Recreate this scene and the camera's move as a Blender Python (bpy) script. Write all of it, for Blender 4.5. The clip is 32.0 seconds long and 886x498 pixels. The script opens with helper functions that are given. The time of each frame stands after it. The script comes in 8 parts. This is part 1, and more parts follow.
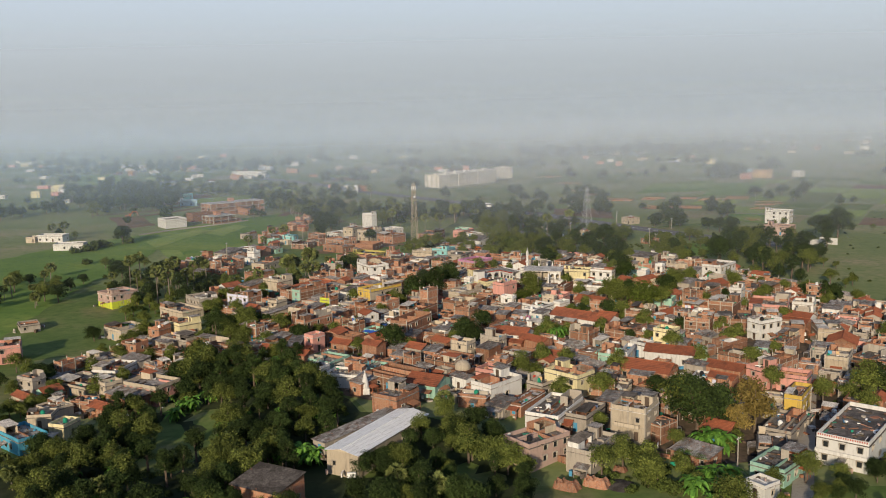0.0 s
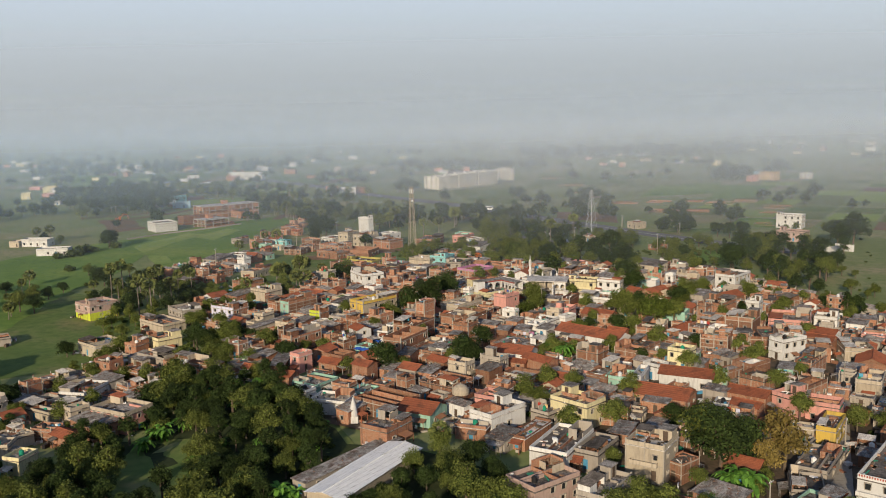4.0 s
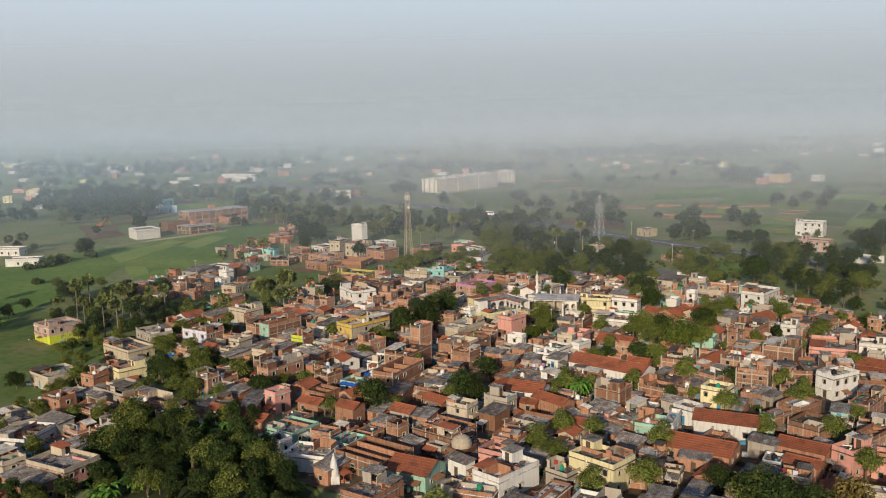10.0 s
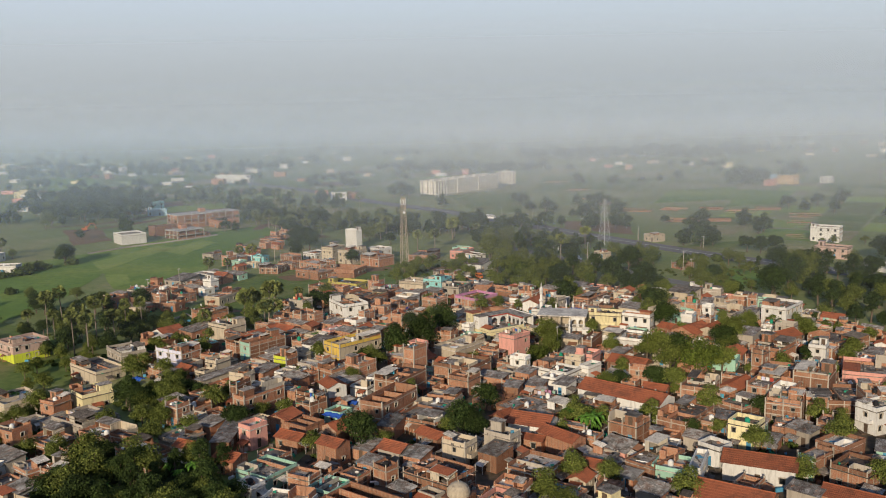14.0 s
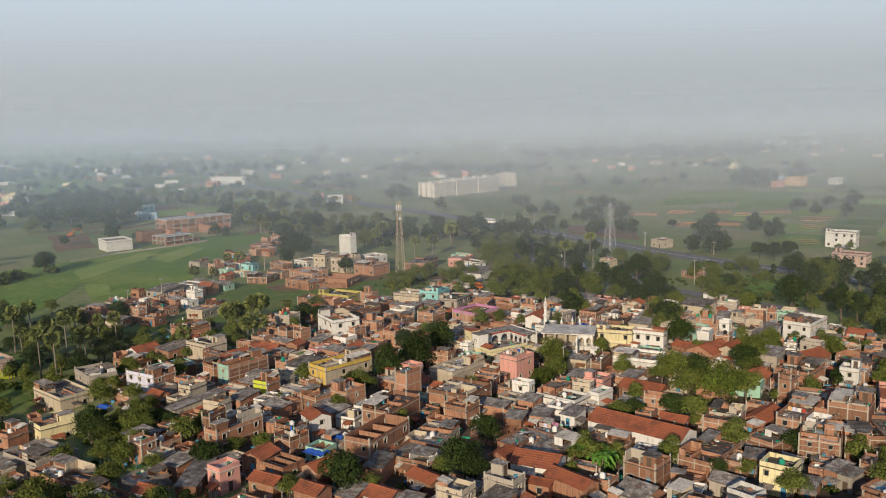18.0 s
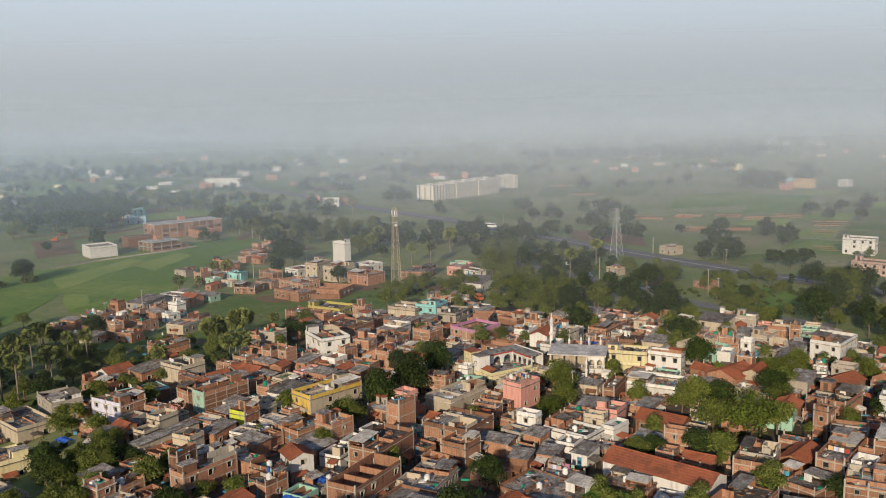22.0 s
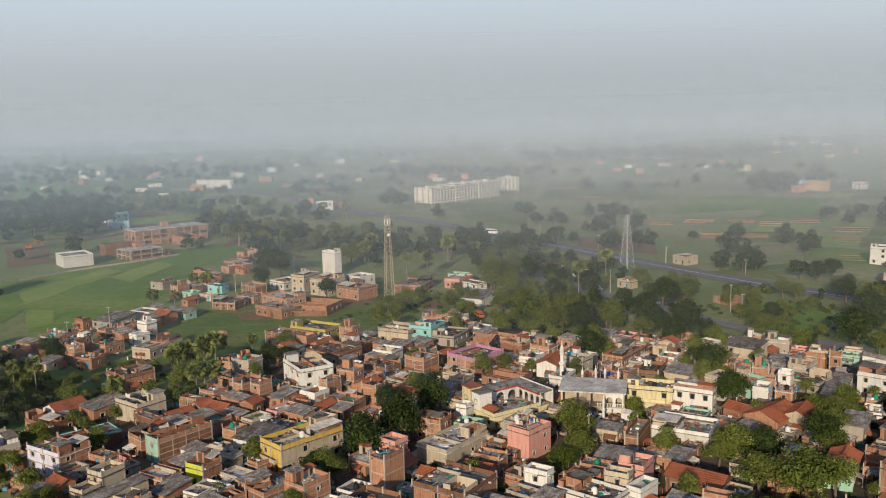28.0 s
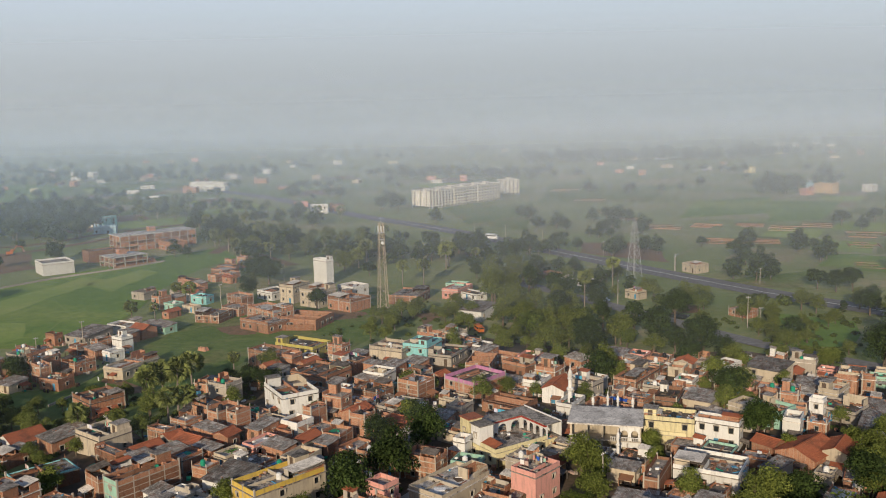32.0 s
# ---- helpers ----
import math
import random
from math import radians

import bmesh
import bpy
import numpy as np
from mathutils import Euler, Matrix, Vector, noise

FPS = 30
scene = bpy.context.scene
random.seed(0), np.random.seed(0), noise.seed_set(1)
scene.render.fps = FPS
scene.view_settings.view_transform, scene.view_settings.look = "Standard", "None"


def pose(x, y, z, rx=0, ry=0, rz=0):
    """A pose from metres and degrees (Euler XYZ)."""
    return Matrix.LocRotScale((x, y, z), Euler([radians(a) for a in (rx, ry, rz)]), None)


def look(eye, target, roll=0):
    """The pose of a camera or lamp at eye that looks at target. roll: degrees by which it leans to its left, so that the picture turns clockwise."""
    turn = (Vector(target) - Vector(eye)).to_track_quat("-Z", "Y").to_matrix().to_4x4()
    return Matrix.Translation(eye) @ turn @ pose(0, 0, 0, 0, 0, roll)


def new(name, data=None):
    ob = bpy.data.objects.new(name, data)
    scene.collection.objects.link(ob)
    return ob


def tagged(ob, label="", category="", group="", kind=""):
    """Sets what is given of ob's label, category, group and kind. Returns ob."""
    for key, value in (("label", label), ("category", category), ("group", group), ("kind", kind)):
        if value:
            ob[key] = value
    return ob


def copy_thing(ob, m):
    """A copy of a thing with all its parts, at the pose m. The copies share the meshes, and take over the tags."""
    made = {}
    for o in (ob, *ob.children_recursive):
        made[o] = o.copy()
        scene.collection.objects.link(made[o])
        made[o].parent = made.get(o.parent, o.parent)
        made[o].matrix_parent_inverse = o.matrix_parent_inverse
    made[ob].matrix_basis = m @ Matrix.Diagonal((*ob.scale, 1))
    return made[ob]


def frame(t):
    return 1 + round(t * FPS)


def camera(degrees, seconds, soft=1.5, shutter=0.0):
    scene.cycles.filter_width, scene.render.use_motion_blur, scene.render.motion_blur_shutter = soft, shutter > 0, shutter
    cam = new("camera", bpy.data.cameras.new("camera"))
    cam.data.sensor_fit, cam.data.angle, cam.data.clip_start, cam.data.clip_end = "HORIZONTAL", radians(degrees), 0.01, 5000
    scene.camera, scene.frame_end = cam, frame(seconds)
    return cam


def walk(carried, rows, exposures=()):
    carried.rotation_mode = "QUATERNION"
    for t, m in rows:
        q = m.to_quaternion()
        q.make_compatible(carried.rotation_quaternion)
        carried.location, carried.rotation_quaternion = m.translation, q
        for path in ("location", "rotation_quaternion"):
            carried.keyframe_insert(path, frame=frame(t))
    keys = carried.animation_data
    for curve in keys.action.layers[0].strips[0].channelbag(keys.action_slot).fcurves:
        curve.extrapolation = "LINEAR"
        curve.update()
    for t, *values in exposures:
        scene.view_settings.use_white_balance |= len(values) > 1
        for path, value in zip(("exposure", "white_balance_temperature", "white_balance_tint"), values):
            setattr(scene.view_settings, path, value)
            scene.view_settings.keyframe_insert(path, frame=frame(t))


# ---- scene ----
cam = camera(53.6, 32.0, soft=1.0)
PATH = [
    (0, (1.046, 0.488, 73.596), (1.118, 2.463, 73.293), -1.3),
    (0.5, (1.296, 3.038, 73.62), (1.367, 5.013, 73.317), -1.2),
    (1, (1.56, 5.581, 73.649), (1.631, 7.557, 73.346), -1.2),
    (1.5, (1.837, 8.106, 73.683), (1.908, 10.082, 73.38), -1.2),
    (2, (2.105, 10.625, 73.703), (2.176, 12.6, 73.399), -1.2),
    (2.5, (2.379, 13.102, 73.737), (2.449, 15.077, 73.433), -1.3),
    (3, (2.633, 15.565, 73.772), (2.703, 17.541, 73.469), -1.3),
    (3.5, (2.824, 18.106, 73.796), (2.894, 20.082, 73.493), -1.2),
    (5.5, (3.337, 28.888, 73.936), (3.407, 30.863, 73.632), -1.3),
    (6, (3.442, 31.533, 73.982), (3.513, 33.508, 73.678), -1.3),
    (6.5, (3.55, 34.115, 74.04), (3.622, 36.09, 73.736), -1.3),
    (7, (3.669, 36.648, 74.097), (3.741, 38.624, 73.793), -1.3),
    (7.5, (3.75, 39.2, 74.151), (3.823, 41.175, 73.846), -1.3),
    (8, (3.823, 41.83, 74.189), (3.896, 43.805, 73.885), -1.3),
    (8.5, (3.912, 44.585, 74.216), (3.985, 46.56, 73.911), -1.3),
    (9, (4.045, 47.497, 74.226), (4.118, 49.473, 73.922), -1.3),
    (9.5, (4.227, 50.586, 74.243), (4.3, 52.561, 73.939), -1.3),
    (10, (4.434, 53.735, 74.264), (4.507, 55.711, 73.96), -1.2),
    (10.5, (4.605, 56.902, 74.305), (4.679, 58.877, 74.0), -1.2),
    (11, (4.805, 60.003, 74.349), (4.878, 61.979, 74.044), -1.2),
    (11.5, (5.028, 63.022, 74.377), (5.102, 64.997, 74.072), -1.1),
    (12, (5.277, 65.943, 74.377), (5.351, 67.918, 74.073), -1.2),
    (12.5, (5.552, 68.786, 74.39), (5.626, 70.761, 74.086), -1.2),
    (13, (5.846, 71.551, 74.404), (5.92, 73.527, 74.1), -1.2),
    (13.5, (6.136, 74.254, 74.412), (6.209, 76.229, 74.108), -1.2),
    (14, (6.415, 76.954, 74.422), (6.488, 78.929, 74.117), -1.2),
    (14.5, (6.7, 79.649, 74.432), (6.774, 81.625, 74.128), -1.2),
    (16.5, (7.825, 90.345, 74.657), (7.897, 92.32, 74.352), -1.2),
    (17, (8.059, 93.049, 74.669), (8.131, 95.025, 74.364), -1.2),
    (17.5, (8.282, 95.797, 74.696), (8.354, 97.772, 74.391), -1.3),
    (18, (8.527, 98.585, 74.734), (8.599, 100.56, 74.429), -1.3),
    (18.5, (8.784, 101.378, 74.771), (8.856, 103.354, 74.466), -1.3),
    (19, (9.02, 104.155, 74.801), (9.092, 106.13, 74.496), -1.3),
    (19.5, (9.282, 106.875, 74.821), (9.352, 108.851, 74.517), -1.3),
    (20, (9.511, 109.589, 74.854), (9.582, 111.565, 74.549), -1.3),
    (20.5, (9.655, 112.354, 74.881), (9.727, 114.33, 74.576), -1.3),
    (21, (9.792, 115.117, 74.914), (9.864, 117.092, 74.609), -1.3),
    (21.5, (9.962, 117.852, 74.948), (10.035, 119.827, 74.643), -1.3),
    (22, (10.14, 120.563, 74.982), (10.212, 122.538, 74.677), -1.3),
    (22.5, (10.329, 123.233, 74.998), (10.401, 125.208, 74.693), -1.3),
    (23, (10.52, 125.895, 75.001), (10.592, 127.87, 74.696), -1.3),
    (23.5, (10.765, 128.545, 75.021), (10.838, 130.521, 74.716), -1.3),
    (24, (11.017, 131.173, 75.059), (11.089, 133.148, 74.753), -1.4),
    (24.5, (11.227, 133.763, 75.102), (11.3, 135.738, 74.796), -1.4),
    (25, (11.4, 136.322, 75.147), (11.472, 138.298, 74.841), -1.3),
    (25.5, (11.554, 138.878, 75.158), (11.627, 140.853, 74.852), -1.3),
    (27.5, (12.336, 149.236, 75.061), (12.409, 151.212, 74.756), -1.3),
    (28, (12.557, 151.96, 75.047), (12.629, 153.935, 74.741), -1.3),
    (28.5, (12.735, 154.818, 75.039), (12.808, 156.793, 74.733), -1.3),
    (29, (12.852, 157.627, 75.036), (12.925, 159.602, 74.731), -1.3),
    (29.5, (13.009, 160.321, 75.034), (13.083, 162.296, 74.728), -1.2),
    (30, (13.188, 162.923, 75.037), (13.263, 164.898, 74.732), -1.2),
    (30.5, (13.381, 165.474, 75.036), (13.456, 167.449, 74.73), -1.2),
    (31, (13.576, 168.006, 75.031), (13.651, 169.981, 74.726), -1.2),
    (31.5, (13.804, 170.561, 75.015), (13.878, 172.536, 74.709), -1.2),
    (32, (14.107, 173.119, 75.007), (14.181, 175.094, 74.702), -1.3),
]
walk(cam, [(t, look(eye, target, roll)) for t, eye, target, roll in PATH])


# ---- world, sun and exposure ----
SUN_AZ = 199.0      # compass bearing of the sun, degrees clockwise from +y
SUN_EL = 17.0
world = bpy.data.worlds.new("hazy_morning_sky")
scene.world = world
world.use_nodes = True
wn = world.node_tree
wn.nodes.clear()
w_out = wn.nodes.new("ShaderNodeOutputWorld")
w_bg = wn.nodes.new("ShaderNodeBackground")
w_sky = wn.nodes.new("ShaderNodeTexSky")
w_sky.sky_type = "NISHITA"
w_sky.sun_disc = False
w_sky.sun_elevation = radians(SUN_EL)
w_sky.sun_rotation = radians(SUN_AZ)
w_sky.air_density = 1.0
w_sky.dust_density = 2.0
w_sky.ozone_density = 1.0
w_mix = wn.nodes.new("ShaderNodeMix")
w_mix.data_type = "RGBA"
w_mix.inputs["Factor"].default_value = 0.88
w_tc = wn.nodes.new("ShaderNodeTexCoord")
w_sep = wn.nodes.new("ShaderNodeSeparateXYZ")
w_ramp = wn.nodes.new("ShaderNodeValToRGB")
for _e, (_p, _c) in zip(w_ramp.color_ramp.elements, ((0.0, (5.0, 5.45, 5.95)), (0.07, (5.9, 6.5, 7.2)))):
    _e.position, _e.color = _p, (*_c, 1)
for _p, _c in ((0.15, (6.15, 7.1, 8.2)), (0.4, (1.75, 2.4, 3.8)), (1.0, (0.95, 1.45, 2.8))):
    w_ramp.color_ramp.elements.new(_p).color = (*_c, 1)
wn.links.new(w_tc.outputs["Generated"], w_sep.inputs[0])
wn.links.new(w_sep.outputs["Z"], w_ramp.inputs[0])
wn.links.new(w_sky.outputs[0], w_mix.inputs["A"])
wn.links.new(w_ramp.outputs[0], w_mix.inputs["B"])
wn.links.new(w_mix.outputs["Result"], w_bg.inputs[0])
wn.links.new(w_bg.outputs[0], w_out.inputs[0])
w_bg.inputs[1].default_value = 0.1

sun = new("sun", bpy.data.lights.new("sun", "SUN"))
sun.data.energy = 4.3
sun.data.angle = radians(1.5)
sun.data.color = (1.0, 0.83, 0.61)
_az, _el = radians(SUN_AZ), radians(SUN_EL)
sun.matrix_world = look((math.sin(_az) * math.cos(_el) * 500, math.cos(_az) * math.cos(_el) * 500, math.sin(_el) * 500), (0, 0, 0))
scene.view_settings.exposure = 0.0
scene.cycles.transparent_max_bounces = 40


# ---- materials ----
def ramp(nt, fac, stops):
    r = nt.nodes.new("ShaderNodeValToRGB")
    while len(r.color_ramp.elements) < len(stops):
        r.color_ramp.elements.new(0.5)
    for el, (p, c) in zip(r.color_ramp.elements, stops):
        el.position, el.color = p, (*c, 1)
    nt.links.new(fac, r.inputs[0])
    return r.outputs[0]


def noise_tex(nt, vec, scale, detail=4.0, rough=0.6):
    n = nt.nodes.new("ShaderNodeTexNoise")
    n.inputs["Scale"].default_value = scale
    n.inputs["Detail"].default_value = detail
    n.inputs["Roughness"].default_value = rough
    nt.links.new(vec, n.inputs["Vector"])
    return n.outputs["Fac"]


def mix_col(nt, fac, a, b, mode="MIX"):
    m = nt.nodes.new("ShaderNodeMix")
    m.data_type, m.blend_type = "RGBA", mode
    for sock, v in ((m.inputs["Factor"], fac), (m.inputs["A"], a), (m.inputs["B"], b)):
        if isinstance(v, (int, float)):
            sock.default_value = v
        elif isinstance(v, tuple):
            sock.default_value = (*v, 1)
        else:
            nt.links.new(v, sock)
    return m.outputs["Result"]


def base_mat(name, rough=0.9):
    m = bpy.data.materials.new(name)
    m.use_nodes = True
    nt = m.node_tree
    b = nt.nodes["Principled BSDF"]
    b.inputs["Roughness"].default_value = rough
    b.inputs["Specular IOR Level"].default_value = 0.25
    return m, nt, b


def world_vec(nt, sx=1.0, sy=1.0, sz=1.0):
    g = nt.nodes.new("ShaderNodeNewGeometry")
    mp = nt.nodes.new("ShaderNodeMapping")
    mp.inputs["Scale"].default_value = (sx, sy, sz)
    nt.links.new(g.outputs["Position"], mp.inputs["Vector"])
    return mp.outputs[0]


def bump(nt, b, fac, strength=0.4, dist=0.03):
    n = nt.nodes.new("ShaderNodeBump")
    n.inputs["Strength"].default_value = strength
    n.inputs["Distance"].default_value = dist
    nt.links.new(fac, n.inputs["Height"])
    nt.links.new(n.outputs[0], b.inputs["Normal"])


def vary(nt, col, lo=0.8, hi=1.15):
    oi = nt.nodes.new("ShaderNodeObjectInfo")
    mr = nt.nodes.new("ShaderNodeMapRange")
    mr.inputs["To Min"].default_value, mr.inputs["To Max"].default_value = lo, hi
    nt.links.new(oi.outputs["Random"], mr.inputs["Value"])
    hs = nt.nodes.new("ShaderNodeHueSaturation")
    nt.links.new(mr.outputs[0], hs.inputs["Value"])
    nt.links.new(col, hs.inputs["Color"])
    return hs.outputs[0]


def wall_mat(name, col, stain=(0.16, 0.14, 0.12), amount=0.75, spread=(0.85, 1.1)):
    """Painted or bare plaster with rain streaks, blotches and grain."""
    m, nt, b = base_mat(name)
    p1 = world_vec(nt)
    streak = noise_tex(nt, world_vec(nt, 1.6, 1.6, 0.22), 0.9, 5, 0.65)
    blot = noise_tex(nt, p1, 0.45, 5, 0.6)
    grain = noise_tex(nt, p1, 7.0, 3, 0.6)
    c = ramp(nt, grain, [(0.25, tuple(v * 0.86 for v in col)), (0.75, tuple(min(1, v * 1.08) for v in col))])
    f1 = ramp(nt, streak, [(0.5, (0, 0, 0)), (0.78, (amount,) * 3)])
    c = mix_col(nt, f1, c, stain)
    f2 = ramp(nt, blot, [(0.55, (0, 0, 0)), (0.8, (amount * 0.7,) * 3)])
    c = mix_col(nt, f2, c, tuple(v * 0.55 + 0.03 for v in col))
    nt.links.new(vary(nt, c, *spread), b.inputs["Base Color"])
    bump(nt, b, grain, 0.3, 0.03)
    return m


def brick_mat():
    m, nt, b = base_mat("bare_brick")
    g = nt.nodes.new("ShaderNodeNewGeometry")
    s = nt.nodes.new("ShaderNodeSeparateXYZ")
    nt.links.new(g.outputs["Position"], s.inputs[0])
    a = nt.nodes.new("ShaderNodeMath")
    nt.links.new(s.outputs[0], a.inputs[0])
    nt.links.new(s.outputs[1], a.inputs[1])
    cb = nt.nodes.new("ShaderNodeCombineXYZ")
    nt.links.new(a.outputs[0], cb.inputs[0])
    nt.links.new(s.outputs[2], cb.inputs[1])
    bt = nt.nodes.new("ShaderNodeTexBrick")
    bt.inputs["Scale"].default_value = 1.0
    bt.inputs["Brick Width"].default_value, bt.inputs["Row Height"].default_value = 0.24, 0.085
    bt.inputs["Mortar Size"].default_value = 0.012
    bt.inputs["Color1"].default_value = (0.40, 0.158, 0.078, 1)
    bt.inputs["Color2"].default_value = (0.27, 0.10, 0.052, 1)
    bt.inputs["Mortar"].default_value = (0.40, 0.30, 0.225, 1)
    nt.links.new(cb.outputs[0], bt.inputs["Vector"])
    blot = noise_tex(nt, world_vec(nt), 0.35, 5, 0.65)
    streak = noise_tex(nt, world_vec(nt, 1.4, 1.4, 0.2), 1.0, 5, 0.65)
    c = mix_col(nt, ramp(nt, blot, [(0.42, (0, 0, 0)), (0.75, (0.6,) * 3)]), bt.outputs["Color"], (0.37, 0.215, 0.13))
    c = mix_col(nt, ramp(nt, streak, [(0.52, (0, 0, 0)), (0.72, (0.8,) * 3)]), c, (0.075, 0.055, 0.045))
    nt.links.new(vary(nt, c, 0.5, 1.15), b.inputs["Base Color"])
    bump(nt, b, bt.outputs["Fac"], 0.3, 0.02)
    return m


def roof_mat(name, c1, c2, mould=0.75, rust=0.0, spread=(0.55, 1.2), sheet=(3.1, 3.4), differ=0.25):
    """Weathered cement or sheet roof: sheets or bays of uneven tone, black algae, damp spots, chips and pale worn patches."""
    m, nt, b = base_mat(name)
    p = world_vec(nt)
    turn = nt.nodes.new("ShaderNodeMapping")
    turn.inputs["Rotation"].default_value = (0, 0, radians(36))
    nt.links.new(p, turn.inputs["Vector"])
    bay = nt.nodes.new("ShaderNodeTexBrick")
    bay.inputs["Scale"].default_value = 1.0
    bay.inputs["Brick Width"].default_value, bay.inputs["Row Height"].default_value = sheet
    bay.inputs["Mortar Size"].default_value = 0.03
    bay.inputs["Color1"].default_value = (1, 1, 1, 1)
    bay.inputs["Color2"].default_value = (1 - differ,) * 3 + (1,)
    bay.inputs["Mortar"].default_value = (0.45, 0.43, 0.4, 1)
    nt.links.new(turn.outputs[0], bay.inputs["Vector"])
    big = noise_tex(nt, p, 0.3, 7, 0.68)
    mid = noise_tex(nt, p, 1.3, 5, 0.7)
    spot = noise_tex(nt, world_vec(nt, 1.0, 0.55, 1.0), 2.6, 4, 0.7)
    fine = noise_tex(nt, p, 6.0, 2, 0.7)
    c = ramp(nt, mid, [(0.36, c1), (0.62, c2)])
    if rust:
        c = mix_col(nt, ramp(nt, noise_tex(nt, p, 0.7, 5, 0.7), [(0.46, (0, 0, 0)), (0.6, (rust,) * 3)]), c, (0.17, 0.085, 0.05))
    c = mix_col(nt, 1.0, c, bay.outputs["Color"], "MULTIPLY")
    c = mix_col(nt, ramp(nt, big, [(0.48, (0, 0, 0)), (0.60, (mould,) * 3)]), c, (0.050, 0.042, 0.035))
    c = mix_col(nt, ramp(nt, spot, [(0.55, (0, 0, 0)), (0.61, (mould * 0.85,) * 3)]), c, (0.065, 0.054, 0.045))
    c = mix_col(nt, ramp(nt, fine, [(0.58, (0, 0, 0)), (0.66, (0.55,) * 3)]), c, tuple(min(1, v * 1.35) for v in c2))
    c = mix_col(nt, ramp(nt, fine, [(0.32, (0.6,) * 3), (0.40, (0, 0, 0))]), c, tuple(v * 0.35 for v in c1))
    nt.links.new(vary(nt, c, *spread), b.inputs["Base Color"])
    bump(nt, b, mid, 0.5, 0.05)
    return m


def tile_mat():
    m, nt, b = base_mat("clay_roof_tile")
    p = world_vec(nt)
    fine = noise_tex(nt, p, 5.0, 3, 0.7)
    big = noise_tex(nt, p, 0.4, 5, 0.65)
    c = ramp(nt, fine, [(0.25, (0.20, 0.062, 0.032)), (0.55, (0.33, 0.108, 0.055)), (0.8, (0.42, 0.18, 0.095))])
    c = mix_col(nt, ramp(nt, big, [(0.48, (0, 0, 0)), (0.72, (0.75,) * 3)]), c, (0.085, 0.045, 0.032))
    nt.links.new(vary(nt, c, 0.75, 1.15), b.inputs["Base Color"])
    bump(nt, b, fine, 0.5, 0.04)
    return m


def plain_mat(name, col, rough=0.7, metal=0.0, var=0.15, scale=4.0):
    m, nt, b = base_mat(name, rough)
    n = noise_tex(nt, world_vec(nt), scale, 4, 0.6)
    c = ramp(nt, n, [(0.3, tuple(v * (1 - var) for v in col)), (0.7, tuple(min(1, v * (1 + var)) for v in col))])
    nt.links.new(vary(nt, c, 0.85, 1.1), b.inputs["Base Color"])
    b.inputs["Metallic"].default_value = metal
    return m


def leaf_mat(name, c1, c2):
    m, nt, b = base_mat(name, 0.75)
    b.inputs["Specular IOR Level"].default_value = 0.12
    g = nt.nodes.new("ShaderNodeNewGeometry")
    c = ramp(nt, g.outputs["Random Per Island"], [(0.0, c1), (0.7, c2), (1.0, tuple(min(1, v * 1.35) for v in c2))])
    n = noise_tex(nt, world_vec(nt), 0.25, 3, 0.6)
    c = mix_col(nt, ramp(nt, n, [(0.4, (0, 0, 0)), (0.7, (0.5,) * 3)]), c, tuple(v * 0.6 for v in c1))
    nt.links.new(vary(nt, c, 0.7, 1.25), b.inputs["Base Color"])
    return m


def ground_mat(name, cols, scale1=0.012, scale2=0.25, bumps=0.3):
    m, nt, b = base_mat(name, 0.95)
    p = world_vec(nt)
    n1 = noise_tex(nt, p, scale1, 7, 0.62)
    n2 = noise_tex(nt, p, scale2, 6, 0.65)
    a = ramp(nt, n1, [(0.3, cols[0]), (0.5, cols[1]), (0.68, cols[2])])
    c = mix_col(nt, ramp(nt, n2, [(0.42, (0, 0, 0)), (0.68, (0.75,) * 3)]), a, cols[3])
    nt.links.new(c, b.inputs["Base Color"])
    bump(nt, b, n2, bumps, 0.15)
    return m


M = {}
M["brick"] = brick_mat()
for _n, _c in (("cream", (0.48, 0.41, 0.31)), ("ycream", (0.72, 0.64, 0.38)), ("white", (0.66, 0.65, 0.62)), ("yellow", (0.62, 0.43, 0.09)),
               ("pink", (0.60, 0.30, 0.25)), ("mint", (0.30, 0.50, 0.40)), ("cyan", (0.26, 0.56, 0.56)), ("blue", (0.08, 0.36, 0.52)),
               ("grey", (0.36, 0.32, 0.27)), ("lav", (0.56, 0.56, 0.68)), ("lime", (0.50, 0.56, 0.05)), ("sky", (0.35, 0.53, 0.66)),
               ("orange", (0.62, 0.42, 0.22)), ("magenta", (0.50, 0.22, 0.38)), ("dustpink", (0.46, 0.33, 0.28)), ("olive", (0.42, 0.36, 0.10))):
    M[_n] = wall_mat(_n + "_plaster", _c, amount=0.55 if _n in ("white", "lav") else 0.75)
M["roof"] = roof_mat("cement_roof", (0.30, 0.265, 0.225), (0.56, 0.50, 0.43), 0.85, 0.0, (0.5, 1.05))
M["darkroof"] = roof_mat("black_stained_roof", (0.085, 0.075, 0.066), (0.22, 0.19, 0.165), 0.85)
M["paleroof"] = roof_mat("pale_cement_roof", (0.56, 0.52, 0.46), (0.74, 0.69, 0.62), 0.45, 0.0, (0.8, 1.1))
M["concrete"] = wall_mat("bare_concrete", (0.40, 0.36, 0.30))
M["tile"] = tile_mat()
M["tin"] = roof_mat("corrugated_sheet", (0.22, 0.215, 0.205), (0.46, 0.445, 0.42), 0.5, 0.75, (0.6, 1.2), (0.85, 2.3), 0.55)
